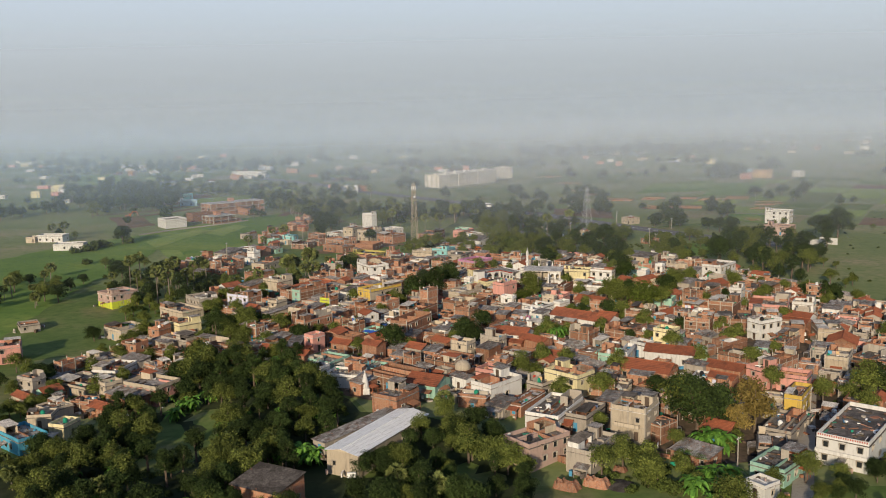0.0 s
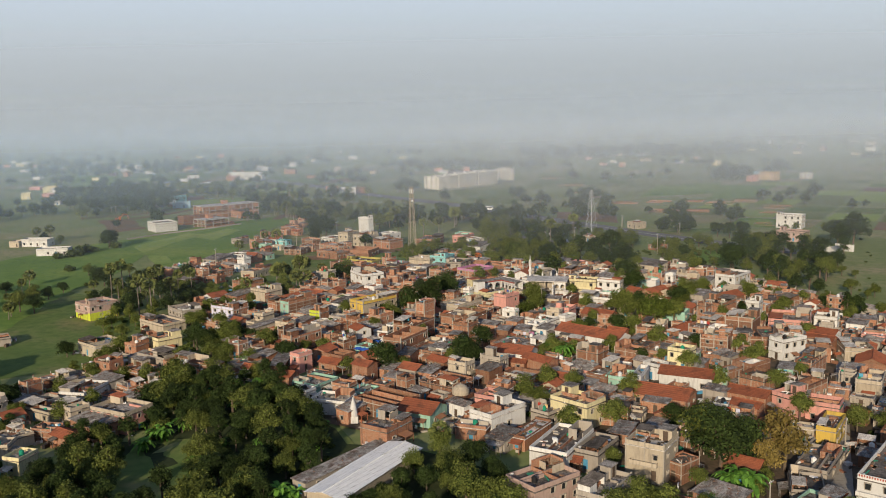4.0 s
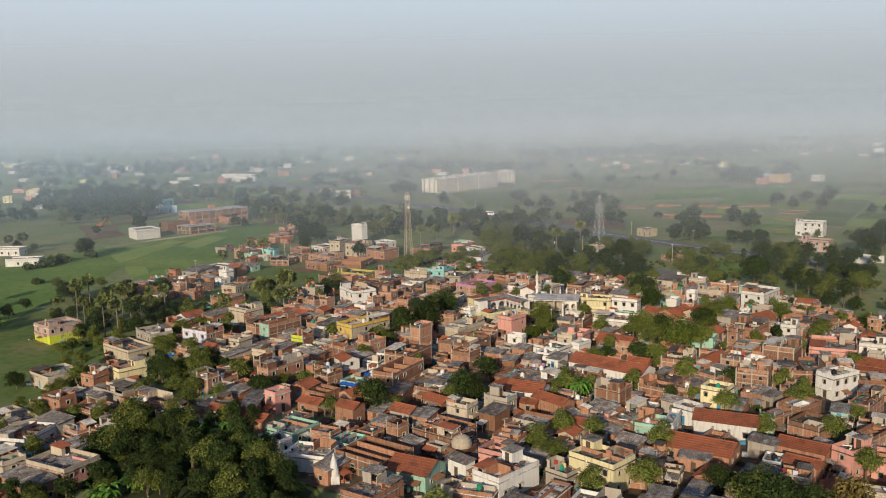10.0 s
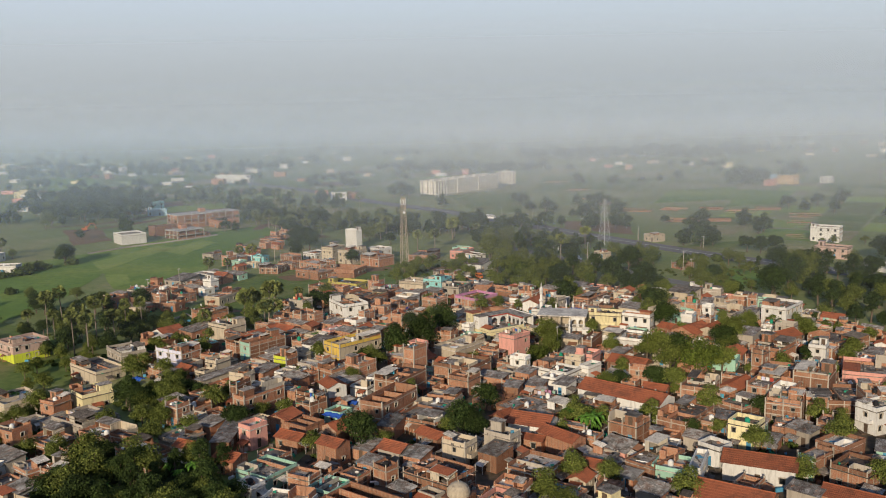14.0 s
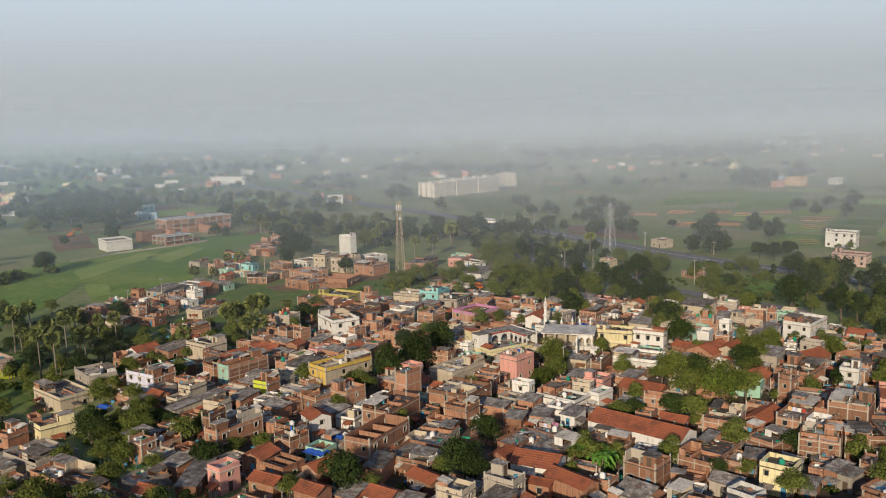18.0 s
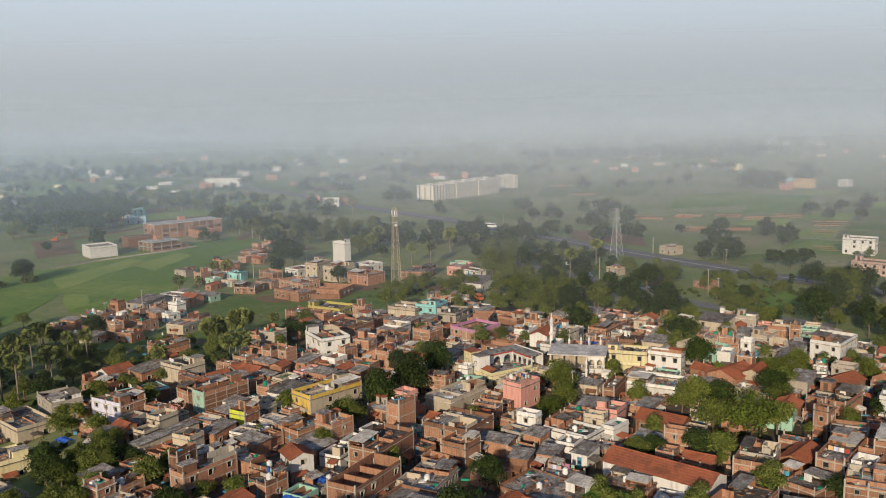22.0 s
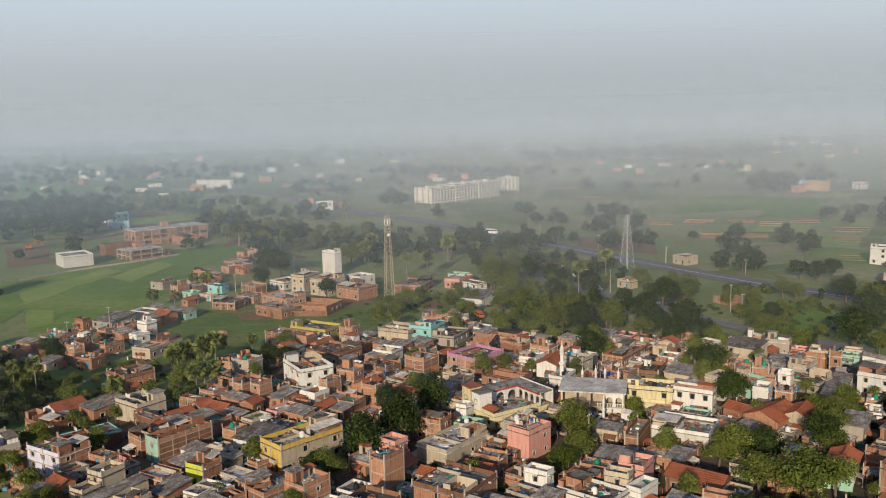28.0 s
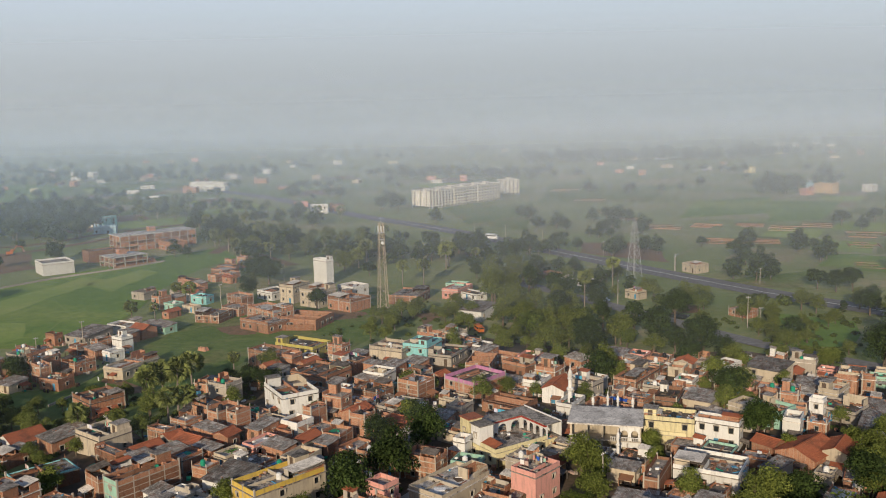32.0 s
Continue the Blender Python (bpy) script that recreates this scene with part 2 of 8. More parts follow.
M["whitetin"] = roof_mat("pale_roof_sheet", (0.84, 0.83, 0.80), (0.90, 0.89, 0.86), 0.06, 0.0, (0.97, 1.03), (1.1, 9.0), 0.05)
M["glass"] = plain_mat("dark_window_pane", (0.025, 0.028, 0.03), 0.25)
M["wood"] = plain_mat("painted_wood", (0.10, 0.07, 0.05), 0.7)
M["bluedoor"] = plain_mat("blue_door_paint", (0.07, 0.25, 0.40), 0.6)
M["steel"] = plain_mat("galvanised_steel", (0.42, 0.43, 0.44), 0.55, 0.4)
M["mastpaint"] = plain_mat("weathered_mast_paint", (0.40, 0.33, 0.24), 0.7)
M["rust"] = plain_mat("rusty_steel", (0.24, 0.12, 0.07), 0.8)
M["black"] = plain_mat("black_plastic", (0.02, 0.02, 0.022), 0.5)
M["whiteplastic"] = plain_mat("white_plastic", (0.72, 0.72, 0.70), 0.5)
M["greenplastic"] = plain_mat("green_plastic", (0.02, 0.26, 0.16), 0.5)
M["tarp"] = plain_mat("blue_tarpaulin", (0.03, 0.10, 0.42), 0.6)
M["bark"] = plain_mat("bark", (0.13, 0.10, 0.075), 0.95, 0, 0.4, 2.0)
M["palmbark"] = plain_mat("palm_trunk_bark", (0.20, 0.17, 0.14), 0.95, 0, 0.3, 3.0)
M["asphalt"] = plain_mat("asphalt", (0.19, 0.185, 0.18), 0.9, 0, 0.25, 0.6)
M["redtrim"] = plain_mat("red_paint", (0.33, 0.05, 0.035), 0.7)
M["orangepaint"] = plain_mat("orange_vehicle_paint", (0.42, 0.12, 0.025), 0.5)
M["paintline"] = plain_mat("road_paint", (0.6, 0.6, 0.55), 0.8)
M["leaf_a"] = leaf_mat("mango_leaves", (0.010, 0.019, 0.006), (0.047, 0.073, 0.019))
M["leaf_b"] = leaf_mat("neem_leaves", (0.046, 0.064, 0.015), (0.145, 0.170, 0.038))
M["leaf_l"] = leaf_mat("young_leaves", (0.034, 0.052, 0.010), (0.112, 0.146, 0.026))
M["leaf_s"] = leaf_mat("shrub_leaves", (0.026, 0.042, 0.010), (0.085, 0.112, 0.026))
M["leaf_c"] = leaf_mat("dry_leaves", (0.14, 0.11, 0.03), (0.27, 0.20, 0.06))
M["leaf_p"] = leaf_mat("palm_fronds", (0.07, 0.095, 0.03), (0.17, 0.19, 0.06))
M["leaf_n"] = leaf_mat("banana_leaves", (0.05, 0.13, 0.02), (0.12, 0.25, 0.04))
M["ground"] = ground_mat("plain_earth_and_grass", [(0.15, 0.20, 0.066), (0.225, 0.25, 0.10), (0.35, 0.29, 0.17), (0.125, 0.18, 0.058)])
M["earth"] = ground_mat("trodden_village_earth", [(0.10, 0.073, 0.05), (0.15, 0.107, 0.073), (0.065, 0.055, 0.036), (0.04, 0.042, 0.024)], 0.06, 0.5)
M["paddy"] = ground_mat("green_paddy", [(0.105, 0.19, 0.036), (0.155, 0.245, 0.046), (0.26, 0.31, 0.064), (0.09, 0.165, 0.032)], 0.022, 0.3)
M["palepaddy"] = ground_mat("pale_green_crop", [(0.19, 0.28, 0.06), (0.25, 0.32, 0.075), (0.31, 0.34, 0.09), (0.16, 0.24, 0.05)], 0.03, 0.5)
M["meadow"] = ground_mat("rough_grass", [(0.09, 0.15, 0.033), (0.145, 0.195, 0.052), (0.25, 0.21, 0.10), (0.07, 0.12, 0.028)], 0.035, 0.3)
# deep shade between the trees of the wood is put into this dark colour
M["woodfloor"] = ground_mat("leafy_floor_shade_dark", [(0.022, 0.035, 0.012), (0.035, 0.05, 0.016), (0.05, 0.055, 0.024), (0.018, 0.03, 0.01)], 0.05, 0.5)
M["grass"] = ground_mat("grazed_grass", [(0.11, 0.155, 0.045), (0.15, 0.185, 0.06), (0.19, 0.19, 0.08), (0.09, 0.13, 0.04)], 0.03, 0.4)
M["stubble"] = ground_mat("pale_stubble", [(0.24, 0.22, 0.11), (0.29, 0.25, 0.14), (0.20, 0.21, 0.09), (0.18, 0.18, 0.08)], 0.03, 0.4)
M["soil"] = ground_mat("bare_red_soil", [(0.19, 0.11, 0.066), (0.24, 0.145, 0.09), (0.15, 0.125, 0.065), (0.12, 0.11, 0.05)], 0.03, 0.4)
M["water"] = plain_mat("pond_water", (0.03, 0.035, 0.03), 0.12)


def haze_sheet_mat(name, dens, fade, gone, left, right, phase, stir, cool, warm):
    """A flat upright sheet that stands in for distance haze: most light goes straight through, a little is scattered.
    """
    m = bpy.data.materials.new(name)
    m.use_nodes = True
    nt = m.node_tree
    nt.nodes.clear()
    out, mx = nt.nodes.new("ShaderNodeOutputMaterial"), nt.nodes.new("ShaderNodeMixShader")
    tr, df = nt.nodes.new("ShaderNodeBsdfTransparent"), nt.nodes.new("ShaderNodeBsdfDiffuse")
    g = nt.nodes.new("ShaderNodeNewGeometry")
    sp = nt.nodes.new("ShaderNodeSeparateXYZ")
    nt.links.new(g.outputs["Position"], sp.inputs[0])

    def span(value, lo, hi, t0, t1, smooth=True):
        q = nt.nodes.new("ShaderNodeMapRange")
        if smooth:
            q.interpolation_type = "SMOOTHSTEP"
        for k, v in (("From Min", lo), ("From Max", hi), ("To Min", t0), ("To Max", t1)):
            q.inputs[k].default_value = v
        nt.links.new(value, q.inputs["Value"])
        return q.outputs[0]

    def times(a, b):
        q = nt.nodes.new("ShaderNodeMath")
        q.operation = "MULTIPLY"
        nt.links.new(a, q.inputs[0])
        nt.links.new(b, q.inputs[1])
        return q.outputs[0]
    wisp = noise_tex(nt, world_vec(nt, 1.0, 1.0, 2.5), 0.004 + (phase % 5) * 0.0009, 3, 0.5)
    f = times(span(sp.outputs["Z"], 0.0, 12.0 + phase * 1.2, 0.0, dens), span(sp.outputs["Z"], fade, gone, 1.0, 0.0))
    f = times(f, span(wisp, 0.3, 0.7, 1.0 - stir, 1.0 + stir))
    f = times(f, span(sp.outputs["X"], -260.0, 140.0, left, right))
    # haze tint put into the sheet colour: cooler and bluer over the fields, warmer over the houses
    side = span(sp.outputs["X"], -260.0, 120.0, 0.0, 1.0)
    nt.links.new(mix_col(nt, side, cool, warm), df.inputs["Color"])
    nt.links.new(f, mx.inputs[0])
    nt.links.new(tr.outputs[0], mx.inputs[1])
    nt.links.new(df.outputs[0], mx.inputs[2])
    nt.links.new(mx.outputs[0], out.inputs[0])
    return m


# ---- geometry helpers ----
def ground_z(x, y):
    """The village stands on a low mound; the wood beside it lies in a slight hollow."""
    r = math.hypot((x - 28.0) / 100.0, (y - 312.0) / 125.0)
    s = min(1.0, max(0.0, (1.18 - r) / 0.28))
    s = s * s * (3 - 2 * s)
    return 3.6 * s - 2.5 * math.exp(-((x + 95.0) / 60.0) ** 2 - ((y - 270.0) / 90.0) ** 2)


MADE = {}


class Geo:
    """Collects faces for one mesh."""

    def __init__(self):
        self.v, self.f = [], []

    def quad(self, a, b, c, d):
        n = len(self.v)
        self.v += [a, b, c, d]
        self.f.append((n, n + 1, n + 2, n + 3))

    def tri(self, a, b, c):
        n = len(self.v)
        self.v += [a, b, c]
        self.f.append((n, n + 1, n + 2))

    def box(self, x0, y0, z0, x1, y1, z1):
        n = len(self.v)
        self.v += [(x0, y0, z0), (x1, y0, z0), (x1, y1, z0), (x0, y1, z0), (x0, y0, z1), (x1, y0, z1), (x1, y1, z1), (x0, y1, z1)]
        self.f += [tuple(n + i for i in q) for q in ((3, 2, 1, 0), (4, 5, 6, 7), (0, 1, 5, 4), (1, 2, 6, 5), (2, 3, 7, 6), (3, 0, 4, 7))]
        return self

    def tube(self, pts, radii, seg=6):
        """A tapered tube along pts."""
        rings = []
        for i, (p, r) in enumerate(zip(pts, radii)):
            p = Vector(p)
            q = Vector(pts[min(i + 1, len(pts) - 1)]) - Vector(pts[max(i - 1, 0)])
            q.normalize()
            u = q.orthogonal().normalized() if abs(q.z) < 0.95 else Vector((1, 0, 0))
            w = q.cross(u).normalized()
            n = len(self.v)
            for k in range(seg):
                a = 2 * math.pi * k / seg
                self.v.append(tuple(p + u * (r * math.cos(a)) + w * (r * math.sin(a))))
            rings.append(n)
        for a, b in zip(rings, rings[1:]):
            for k in range(seg):
                self.f.append((a + k, a + (k + 1) % seg, b + (k + 1) % seg, b + k))
        self.f.append(tuple(rings[-1] + k for k in range(seg)))
        self.f.append(tuple(rings[0] + k for k in reversed(range(seg))))
        return self

    def lathe(self, prof, seg=12, at=(0, 0)):
        rings = []
        for r, z in prof:
            n = len(self.v)
            for k in range(seg):
                a = 2 * math.pi * k / seg
                self.v.append((at[0] + r * math.cos(a), at[1] + r * math.sin(a), z))
            rings.append(n)
        for a, b in zip(rings, rings[1:]):
            for k in range(seg):
                self.f.append((a + k, a + (k + 1) % seg, b + (k + 1) % seg, b + k))
        self.f.append(tuple(rings[-1] + k for k in range(seg)))
        return self

    def mesh(self, name, mat):
        me = bpy.data.meshes.new(name)
        MADE[me.name] = (self, mat)
        me.from_pydata(self.v, [], self.f)
        if mat:
            me.materials.append(M[mat] if isinstance(mat, str) else mat)
        return me


class Node:
    """Stands in for a thing whose parts are gathered into one joined mesh."""

    def __init__(self, m):
        self.m = m

    def __setitem__(self, key, value):
        pass


SINK = {}
JOINING = [False]


def part(name, geo, mat, parent, label="", at=None):
    if isinstance(parent, Node):
        m = parent.m @ at if at is not None else parent.m
        if isinstance(geo, bpy.types.Mesh):
            geo, mat = MADE[geo.name]
        g = SINK.setdefault(mat, Geo())
        n = len(g.v)
        g.v += [tuple(m @ Vector(v)) for v in geo.v]
        g.f += [tuple(n + i for i in f) for f in geo.f]
        return Node(m)
    ob = new(name, geo if isinstance(geo, bpy.types.Mesh) else geo.mesh(name, mat))
    ob.parent = parent
    if at is not None:
        ob.matrix_basis = at
    if label:
        ob["label"] = label
    return ob


def empty(name, m, label, category, group="", kind=""):
    if JOINING[0]:
        return Node(m)
    ob = new(name)
    ob.empty_display_size = 0.3
    ob.matrix_basis = m
    return tagged(ob, label, category, group, kind)


def pour(name, label, category):
    """Turns all that was gathered in the sink into one mesh with several materials."""
    me = bpy.data.meshes.new(name)
    v, f, idx = [], [], []
    for k, (mat, g) in enumerate(SINK.items()):
        n = len(v)
        v += g.v
        f += [tuple(n + i for i in q) for q in g.f]
        idx += [k] * len(g.f)
        me.materials.append(M[mat])
    SINK.clear()
    me.from_pydata(v, [], f)
    me.polygons.foreach_set("material_index", idx)
    return tagged(new(name, me), label, category, kind="stuff")


def facade(g, p0, p1, z0, z1, holes, inset=0.16):
    """One wall from p0 to p1 with holes (u0, u1, z0, z1) cut through, with reveals; the outside lies on the right of p0 -> p1."""
    dx, dy = p1[0] - p0[0], p1[1] - p0[1]
    ln = math.hypot(dx, dy)
    ux, uy = dx / ln, dy / ln
    ix, iy = -uy * inset, ux * inset

    def at(u, z, deep=0):
        return (p0[0] + ux * u + ix * deep, p0[1] + uy * u + iy * deep, z)
    us = sorted({0.0, ln, *[h[0] for h in holes], *[h[1] for h in holes]})
    zs = sorted({z0, z1, *[h[2] for h in holes], *[h[3] for h in holes]})
    for u0, u1 in zip(us, us[1:]):
        for za, zb in zip(zs, zs[1:]):
            um, zm = (u0 + u1) / 2, (za + zb) / 2
            if any(h[0] < um < h[1] and h[2] < zm < h[3] for h in holes):
                continue
            g.quad(at(u0, za), at(u1, za), at(u1, zb), at(u0, zb))
    for u0, u1, za, zb in holes:
        g.quad(at(u0, za), at(u0, zb), at(u0, zb, 1), at(u0, za, 1))
        g.quad(at(u1, zb), at(u1, za), at(u1, za, 1), at(u1, zb, 1))
        g.quad(at(u0, zb), at(u1, zb), at(u1, zb, 1), at(u0, zb, 1))
        g.quad(at(u1, za), at(u0, za), at(u0, za, 1), at(u1, za, 1))
    return lambda u, z, deep: at(u, z, deep)


SHARED = {}


def shared(key, mat, build):
    if key not in SHARED:
        g = Geo()
        build(g)
        SHARED[key] = g.mesh(key, mat)
    return SHARED[key]


# ---- houses ----
COLOUR_WORDS = {"brick": "bare red brick", "cream": "cream plastered", "ycream": "pale yellow plastered", "white": "whitewashed", "yellow": "bright yellow",
                "pink": "pink painted", "mint": "mint green", "cyan": "turquoise painted", "blue": "bright blue", "grey": "grey unpainted plaster",
                "lav": "lavender white", "lime": "lime yellow", "sky": "sky blue", "orange": "apricot painted", "olive": "olive yellow", "dustpink": "dusty pink"}
ROOF_WORDS = {"flat": "flat cement roof", "open": "unfinished open top", "tile": "sloping clay tile roof", "tin": "corrugated sheet roof",
              "barn": "long pale sheet roof", "magenta": "magenta parapet"}
HOUSES = []
BANDED = []


def window_mesh(w, h):
    """A frame with a sloping hood, in one piece."""
    def build(g):
        t = 0.08
        out = [(0, -0.03, 0), (w, -0.03, 0), (w + 0.1, -0.3, h + 0.06), (-0.1, -0.3, h + 0.06)]
        top = [(0, 0.12, 0), (w, 0.12, 0), (w + 0.1, 0.12, h + 0.22), (-0.1, 0.12, h + 0.22)]
        inn = [(t, -0.03, t), (w - t, -0.03, t), (w - t, -0.03, h - t), (t, -0.03, h - t)]
        bak = [(a, 0.12, c) for a, _, c in inn]
        n = len(g.v)
        g.v += out + inn + bak + top
        for i in range(4):
            j = (i + 1) % 4
            g.f.append((n + i, n + j, n + 4 + j, n + 4 + i))
            g.f.append((n + 4 + i, n + 4 + j, n + 8 + j, n + 8 + i))
            g.f.append((n + j, n + i, n + 12 + i, n + 12 + j))
    return shared("window_%.1f_%.1f" % (w, h), "concrete", build)


def pane_mesh(w, h):
    return shared("pane_%.1f_%.1f" % (w, h), "glass", lambda g: g.box(0.05, 0.09, 0.05, w - 0.05, 0.13, h - 0.05))


def glazed_mesh(w, h):
    """A window and its pane in one mesh, for buildings farther off."""
    key = "glazed_%.1f_%.1f" % (w, h)
    if key not in SHARED:
        a, b = MADE[window_mesh(w, h).name][0], MADE[pane_mesh(w, h).name][0]
        me = bpy.data.meshes.new(key)
        n = len(a.v)
        me.from_pydata(a.v + b.v, [], a.f + [tuple(n + i for i in q) for q in b.f])
        me.materials.append(M["concrete"])
        me.materials.append(M["glass"])
        me.polygons.foreach_set("material_index", [0] * len(a.f) + [1] * len(b.f))
        SHARED[key] = me
    return SHARED[key]


def door_mesh(mat):
    def build(g):
        g.box(0, 0.06, 0, 1.0, 0.12, 2.05)
        g.box(0.08, 0.03, 0.15, 0.92, 0.06, 0.95)
        g.box(0.08, 0.03, 1.1, 0.92, 0.06, 1.95)
    return shared("door_" + mat, mat, build)


def corrugated(g, w, d, z0, z1, over=0.35, pitch=0.3, amp=0.035, thick=0.03, ridge=False):
    """A sheet that rises from z0 at the front to z1 at the back, with waves that run down the slope."""
    x0, y0, y1 = -w / 2 - over, -d / 2 - over, d / 2 + over
    n = max(4, int((w + 2 * over) / pitch * 2))
    dx = (w + 2 * over) / n
    for i in range(n):
        a, b = (amp if i % 2 else -amp), (-amp if i % 2 else amp)
        g.quad((x0 + i * dx, y0, z0 + a), (x0 + (i + 1) * dx, y0, z0 + b), (x0 + (i + 1) * dx, y1, z1 + b), (x0 + i * dx, y1, z1 + a))
    g.quad((x0, y0, z0 - thick - amp), (x0, y1, z1 - thick - amp), (x0 + n * dx, y1, z1 - thick - amp), (x0 + n * dx, y0, z0 - thick - amp))
    for (xa, ya, za), (xb, yb, zb) in (((x0, y0, z0), (x0 + n * dx, y0, z0)), ((x0 + n * dx, y0, z0), (x0 + n * dx, y1, z1)),
                                       ((x0 + n * dx, y1, z1), (x0, y1, z1)), ((x0, y1, z1), (x0, y0, z0))):
        g.quad((xa, ya, za - thick - amp), (xb, yb, zb - thick - amp), (xb, yb, zb + amp * 0.2), (xa, ya, za + amp * 0.2))


def tiled_slope(g, x0, x1, ye, ze, yr, zr, pitch=0.32, amp=0.06, courses=7):
    """A slope of half-round clay tiles in stepped courses, from the eave (ye, ze) up to the ridge (yr, zr)."""
    n = max(4, int(abs(x1 - x0) / pitch * 2))
    dx = (x1 - x0) / n
    first = len(g.v)
    rows = 0
    for c in range(courses):
        for e in (0, 1):
            u = (c + e) / courses
            sag = -0.10 * math.sin(math.pi * u)
            for i in range(n + 1):
                j = 0.02 * math.sin(i * 12.9 + c * 7.1)
                dip = 0.12 * math.sin(math.pi * i / n) * math.sin(x0 * 3 + ye)
                g.v.append((x0 + i * dx, ye + (yr - ye) * u, ze + (zr - ze) * u + sag * 0.6 - abs(dip) * u + (0.06 + j if e == 0 else 0) + (amp if i % 2 else 0)))
            rows += 1
    for r in range(rows - 1):
        for i in range(n):
            k = first + r * (n + 1) + i
            g.f.append((k, k + 1, k + n + 2, k + n + 1))


def house(x, y, rot, w, d, h, wall, roof, tank=0, cabin=0, windows=1, dark=0, group="village houses", name="house", far=0, lime=0, small=0, balcony=0, trim=0, rim="", front=""):
    z = ground_z(x, y)
    rnd = random.Random(int(x * 31 + y * 17))
    storeys = max(1, int(round((h - 0.7) / 3.1))) if roof in ("flat", "open", "magenta") else max(1, int(round(h / 3.3)))
    label = "%s %s house with a %s" % ({1: "one-storey", 2: "two-storey", 3: "three-storey"}.get(storeys, "tall"), COLOUR_WORDS[wall], ROOF_WORDS[roof])
    root = empty(name, pose(x, y, z, 0, 0, rot), label, "house", group)
    HOUSES.append((x, y, rot, w, d, h, z, roof))
    flat = roof in ("flat", "open", "magenta")
    par = min(0.9, h * 0.18) if flat else 0.0
    top = h - par if flat else h
    sh = top / storeys
    g = Geo()
    corners = [(-w / 2, -d / 2), (w / 2, -d / 2), (w / 2, d / 2), (-w / 2, d / 2)]
    side_rot = [0, 90, 180, 270]
    sides = []
    for k in range(4):
        p0, p1 = corners[k], corners[(k + 1) % 4]
        ln = math.hypot(p1[0] - p0[0], p1[1] - p0[1])
        holes = []
        blank = (wall == "brick" and k in (1, 3) and rnd.random() < 0.5) or k == 2 and rnd.random() < 0.6
        if windows and not blank and ln > 2.2:
            n = max(1, min(4, int(ln / (2.7 + rnd.random()))))
            ww = 0.9 if ln < 9 else 1.1
            for s in range(storeys):
                for i in range(n):
                    if rnd.random() < 0.2:
                        continue
                    u = ln * (i + 0.5) / n - ww / 2 + rnd.uniform(-0.2, 0.2)
                    if s == 0 and k == 0 and i == n // 2:
                        holes.append((u, u + 1.0, 0.25, 2.3, "door"))
                    else:
                        wh = 1.1 if ww < 1 else 1.3
                        zb = s * sh + min(1.0, sh * 0.35)
                        if zb + wh < (s + 1) * sh - 0.15:
                            holes.append((u, u + ww, zb, zb + wh, "window"))
        facade(g, p0, p1, -1.2, top, [q[:4] for q in holes], 0.15)
        sides.append((p0, k, holes))
    part("wall", g, wall, root)
    if wall == "brick" and flat and not far and rnd.random() < 0.6:
        BANDED.append((x, y, z, rot, w, d, top, h, storeys))
    if front:
        g = Geo()
        facade(g, (-w / 2 - 0.01, -d / 2 - 0.025), (w / 2 + 0.01, -d / 2 - 0.025), -1.2, h, [q[:4] for q in sides[0][2]], 0.05)
        part("front_plaster", g, front, root, "%s front wall" % COLOUR_WORDS[front])
    for p0, k, holes in sides:
        for u0, u1, za, zb, kind in holes:
            m = Matrix.Translation((p0[0], p0[1], 0)) @ pose(0, 0, 0, 0, 0, side_rot[k]) @ Matrix.Translation((u0, 0, za))
            if kind == "door":
                part("door", door_mesh("bluedoor" if rnd.random() < 0.3 else "wood"), None, root, at=m)
            else:
                if (far or small) and not JOINING[0]:
                    part("window", glazed_mesh(u1 - u0, zb - za), None, root, at=m)
                else:
                    wd = part("window", window_mesh(u1 - u0, zb - za), None, root, at=m)
                    part("pane", pane_mesh(u1 - u0, zb - za), None, wd)
    if lime:
        part("wall_band", Geo().box(-w / 2 - 0.02, -d / 2 - 0.02, -1.0, w / 2 + 0.02, d / 2 + 0.02, lime), "lime", root, "lime yellow painted lower wall")
    if trim:
        for k in range(int(w / 0.45)):
            part("trim_block", shared("trim_block", "redtrim", lambda q: q.box(-0.11, -0.05, 0, 0.11, 0.02, 0.4)), None, root, "red painted block of the parapet", at=pose(-w / 2 + 0.3 + k * 0.45, -d / 2 - 0.02, h - 0.5))
    if balcony or (storeys >= 2 and wall not in ("brick", "grey") and w > 3.5 and rnd.random() < 0.5 and not far):
        bw = w * (1.0 if balcony else 0.7)
        bal = part("balcony", Geo().box(-bw / 2, -d / 2 - 1.0, sh - 0.14, bw / 2, -d / 2 + 0.02, sh), "concrete", root)
        g = Geo()
        g.box(-bw / 2, -d / 2 - 1.0, sh, bw / 2, -d / 2 - 0.9, sh + 0.75)
        g.box(-bw / 2, -d / 2 - 0.9, sh, -bw / 2 + 0.1, -d / 2, sh + 0.75)
        g.box(bw / 2 - 0.1, -d / 2 - 0.9, sh, bw / 2, -d / 2, sh + 0.75)
        part("railing", g, wall, bal)
    rm = "paleroof" if rnd.random() < 0.25 and not dark else "darkroof" if dark or rnd.random() < 0.32 else "roof"
    if flat:
        if roof != "open":
            o = 0.0 if wall == "brick" and rnd.random() < 0.6 else 0.25
            part("roof", Geo().box(-w / 2 - o, -d / 2 - o, top - 0.14, w / 2 + o, d / 2 + o, top), rm, root)
        g = Geo()
        t = 0.16 if roof != "open" else 0.24
        lift = [rnd.choice((0, 0, 0, -0.35, -0.6)) if wall == "brick" else 0 for _ in range(4)]
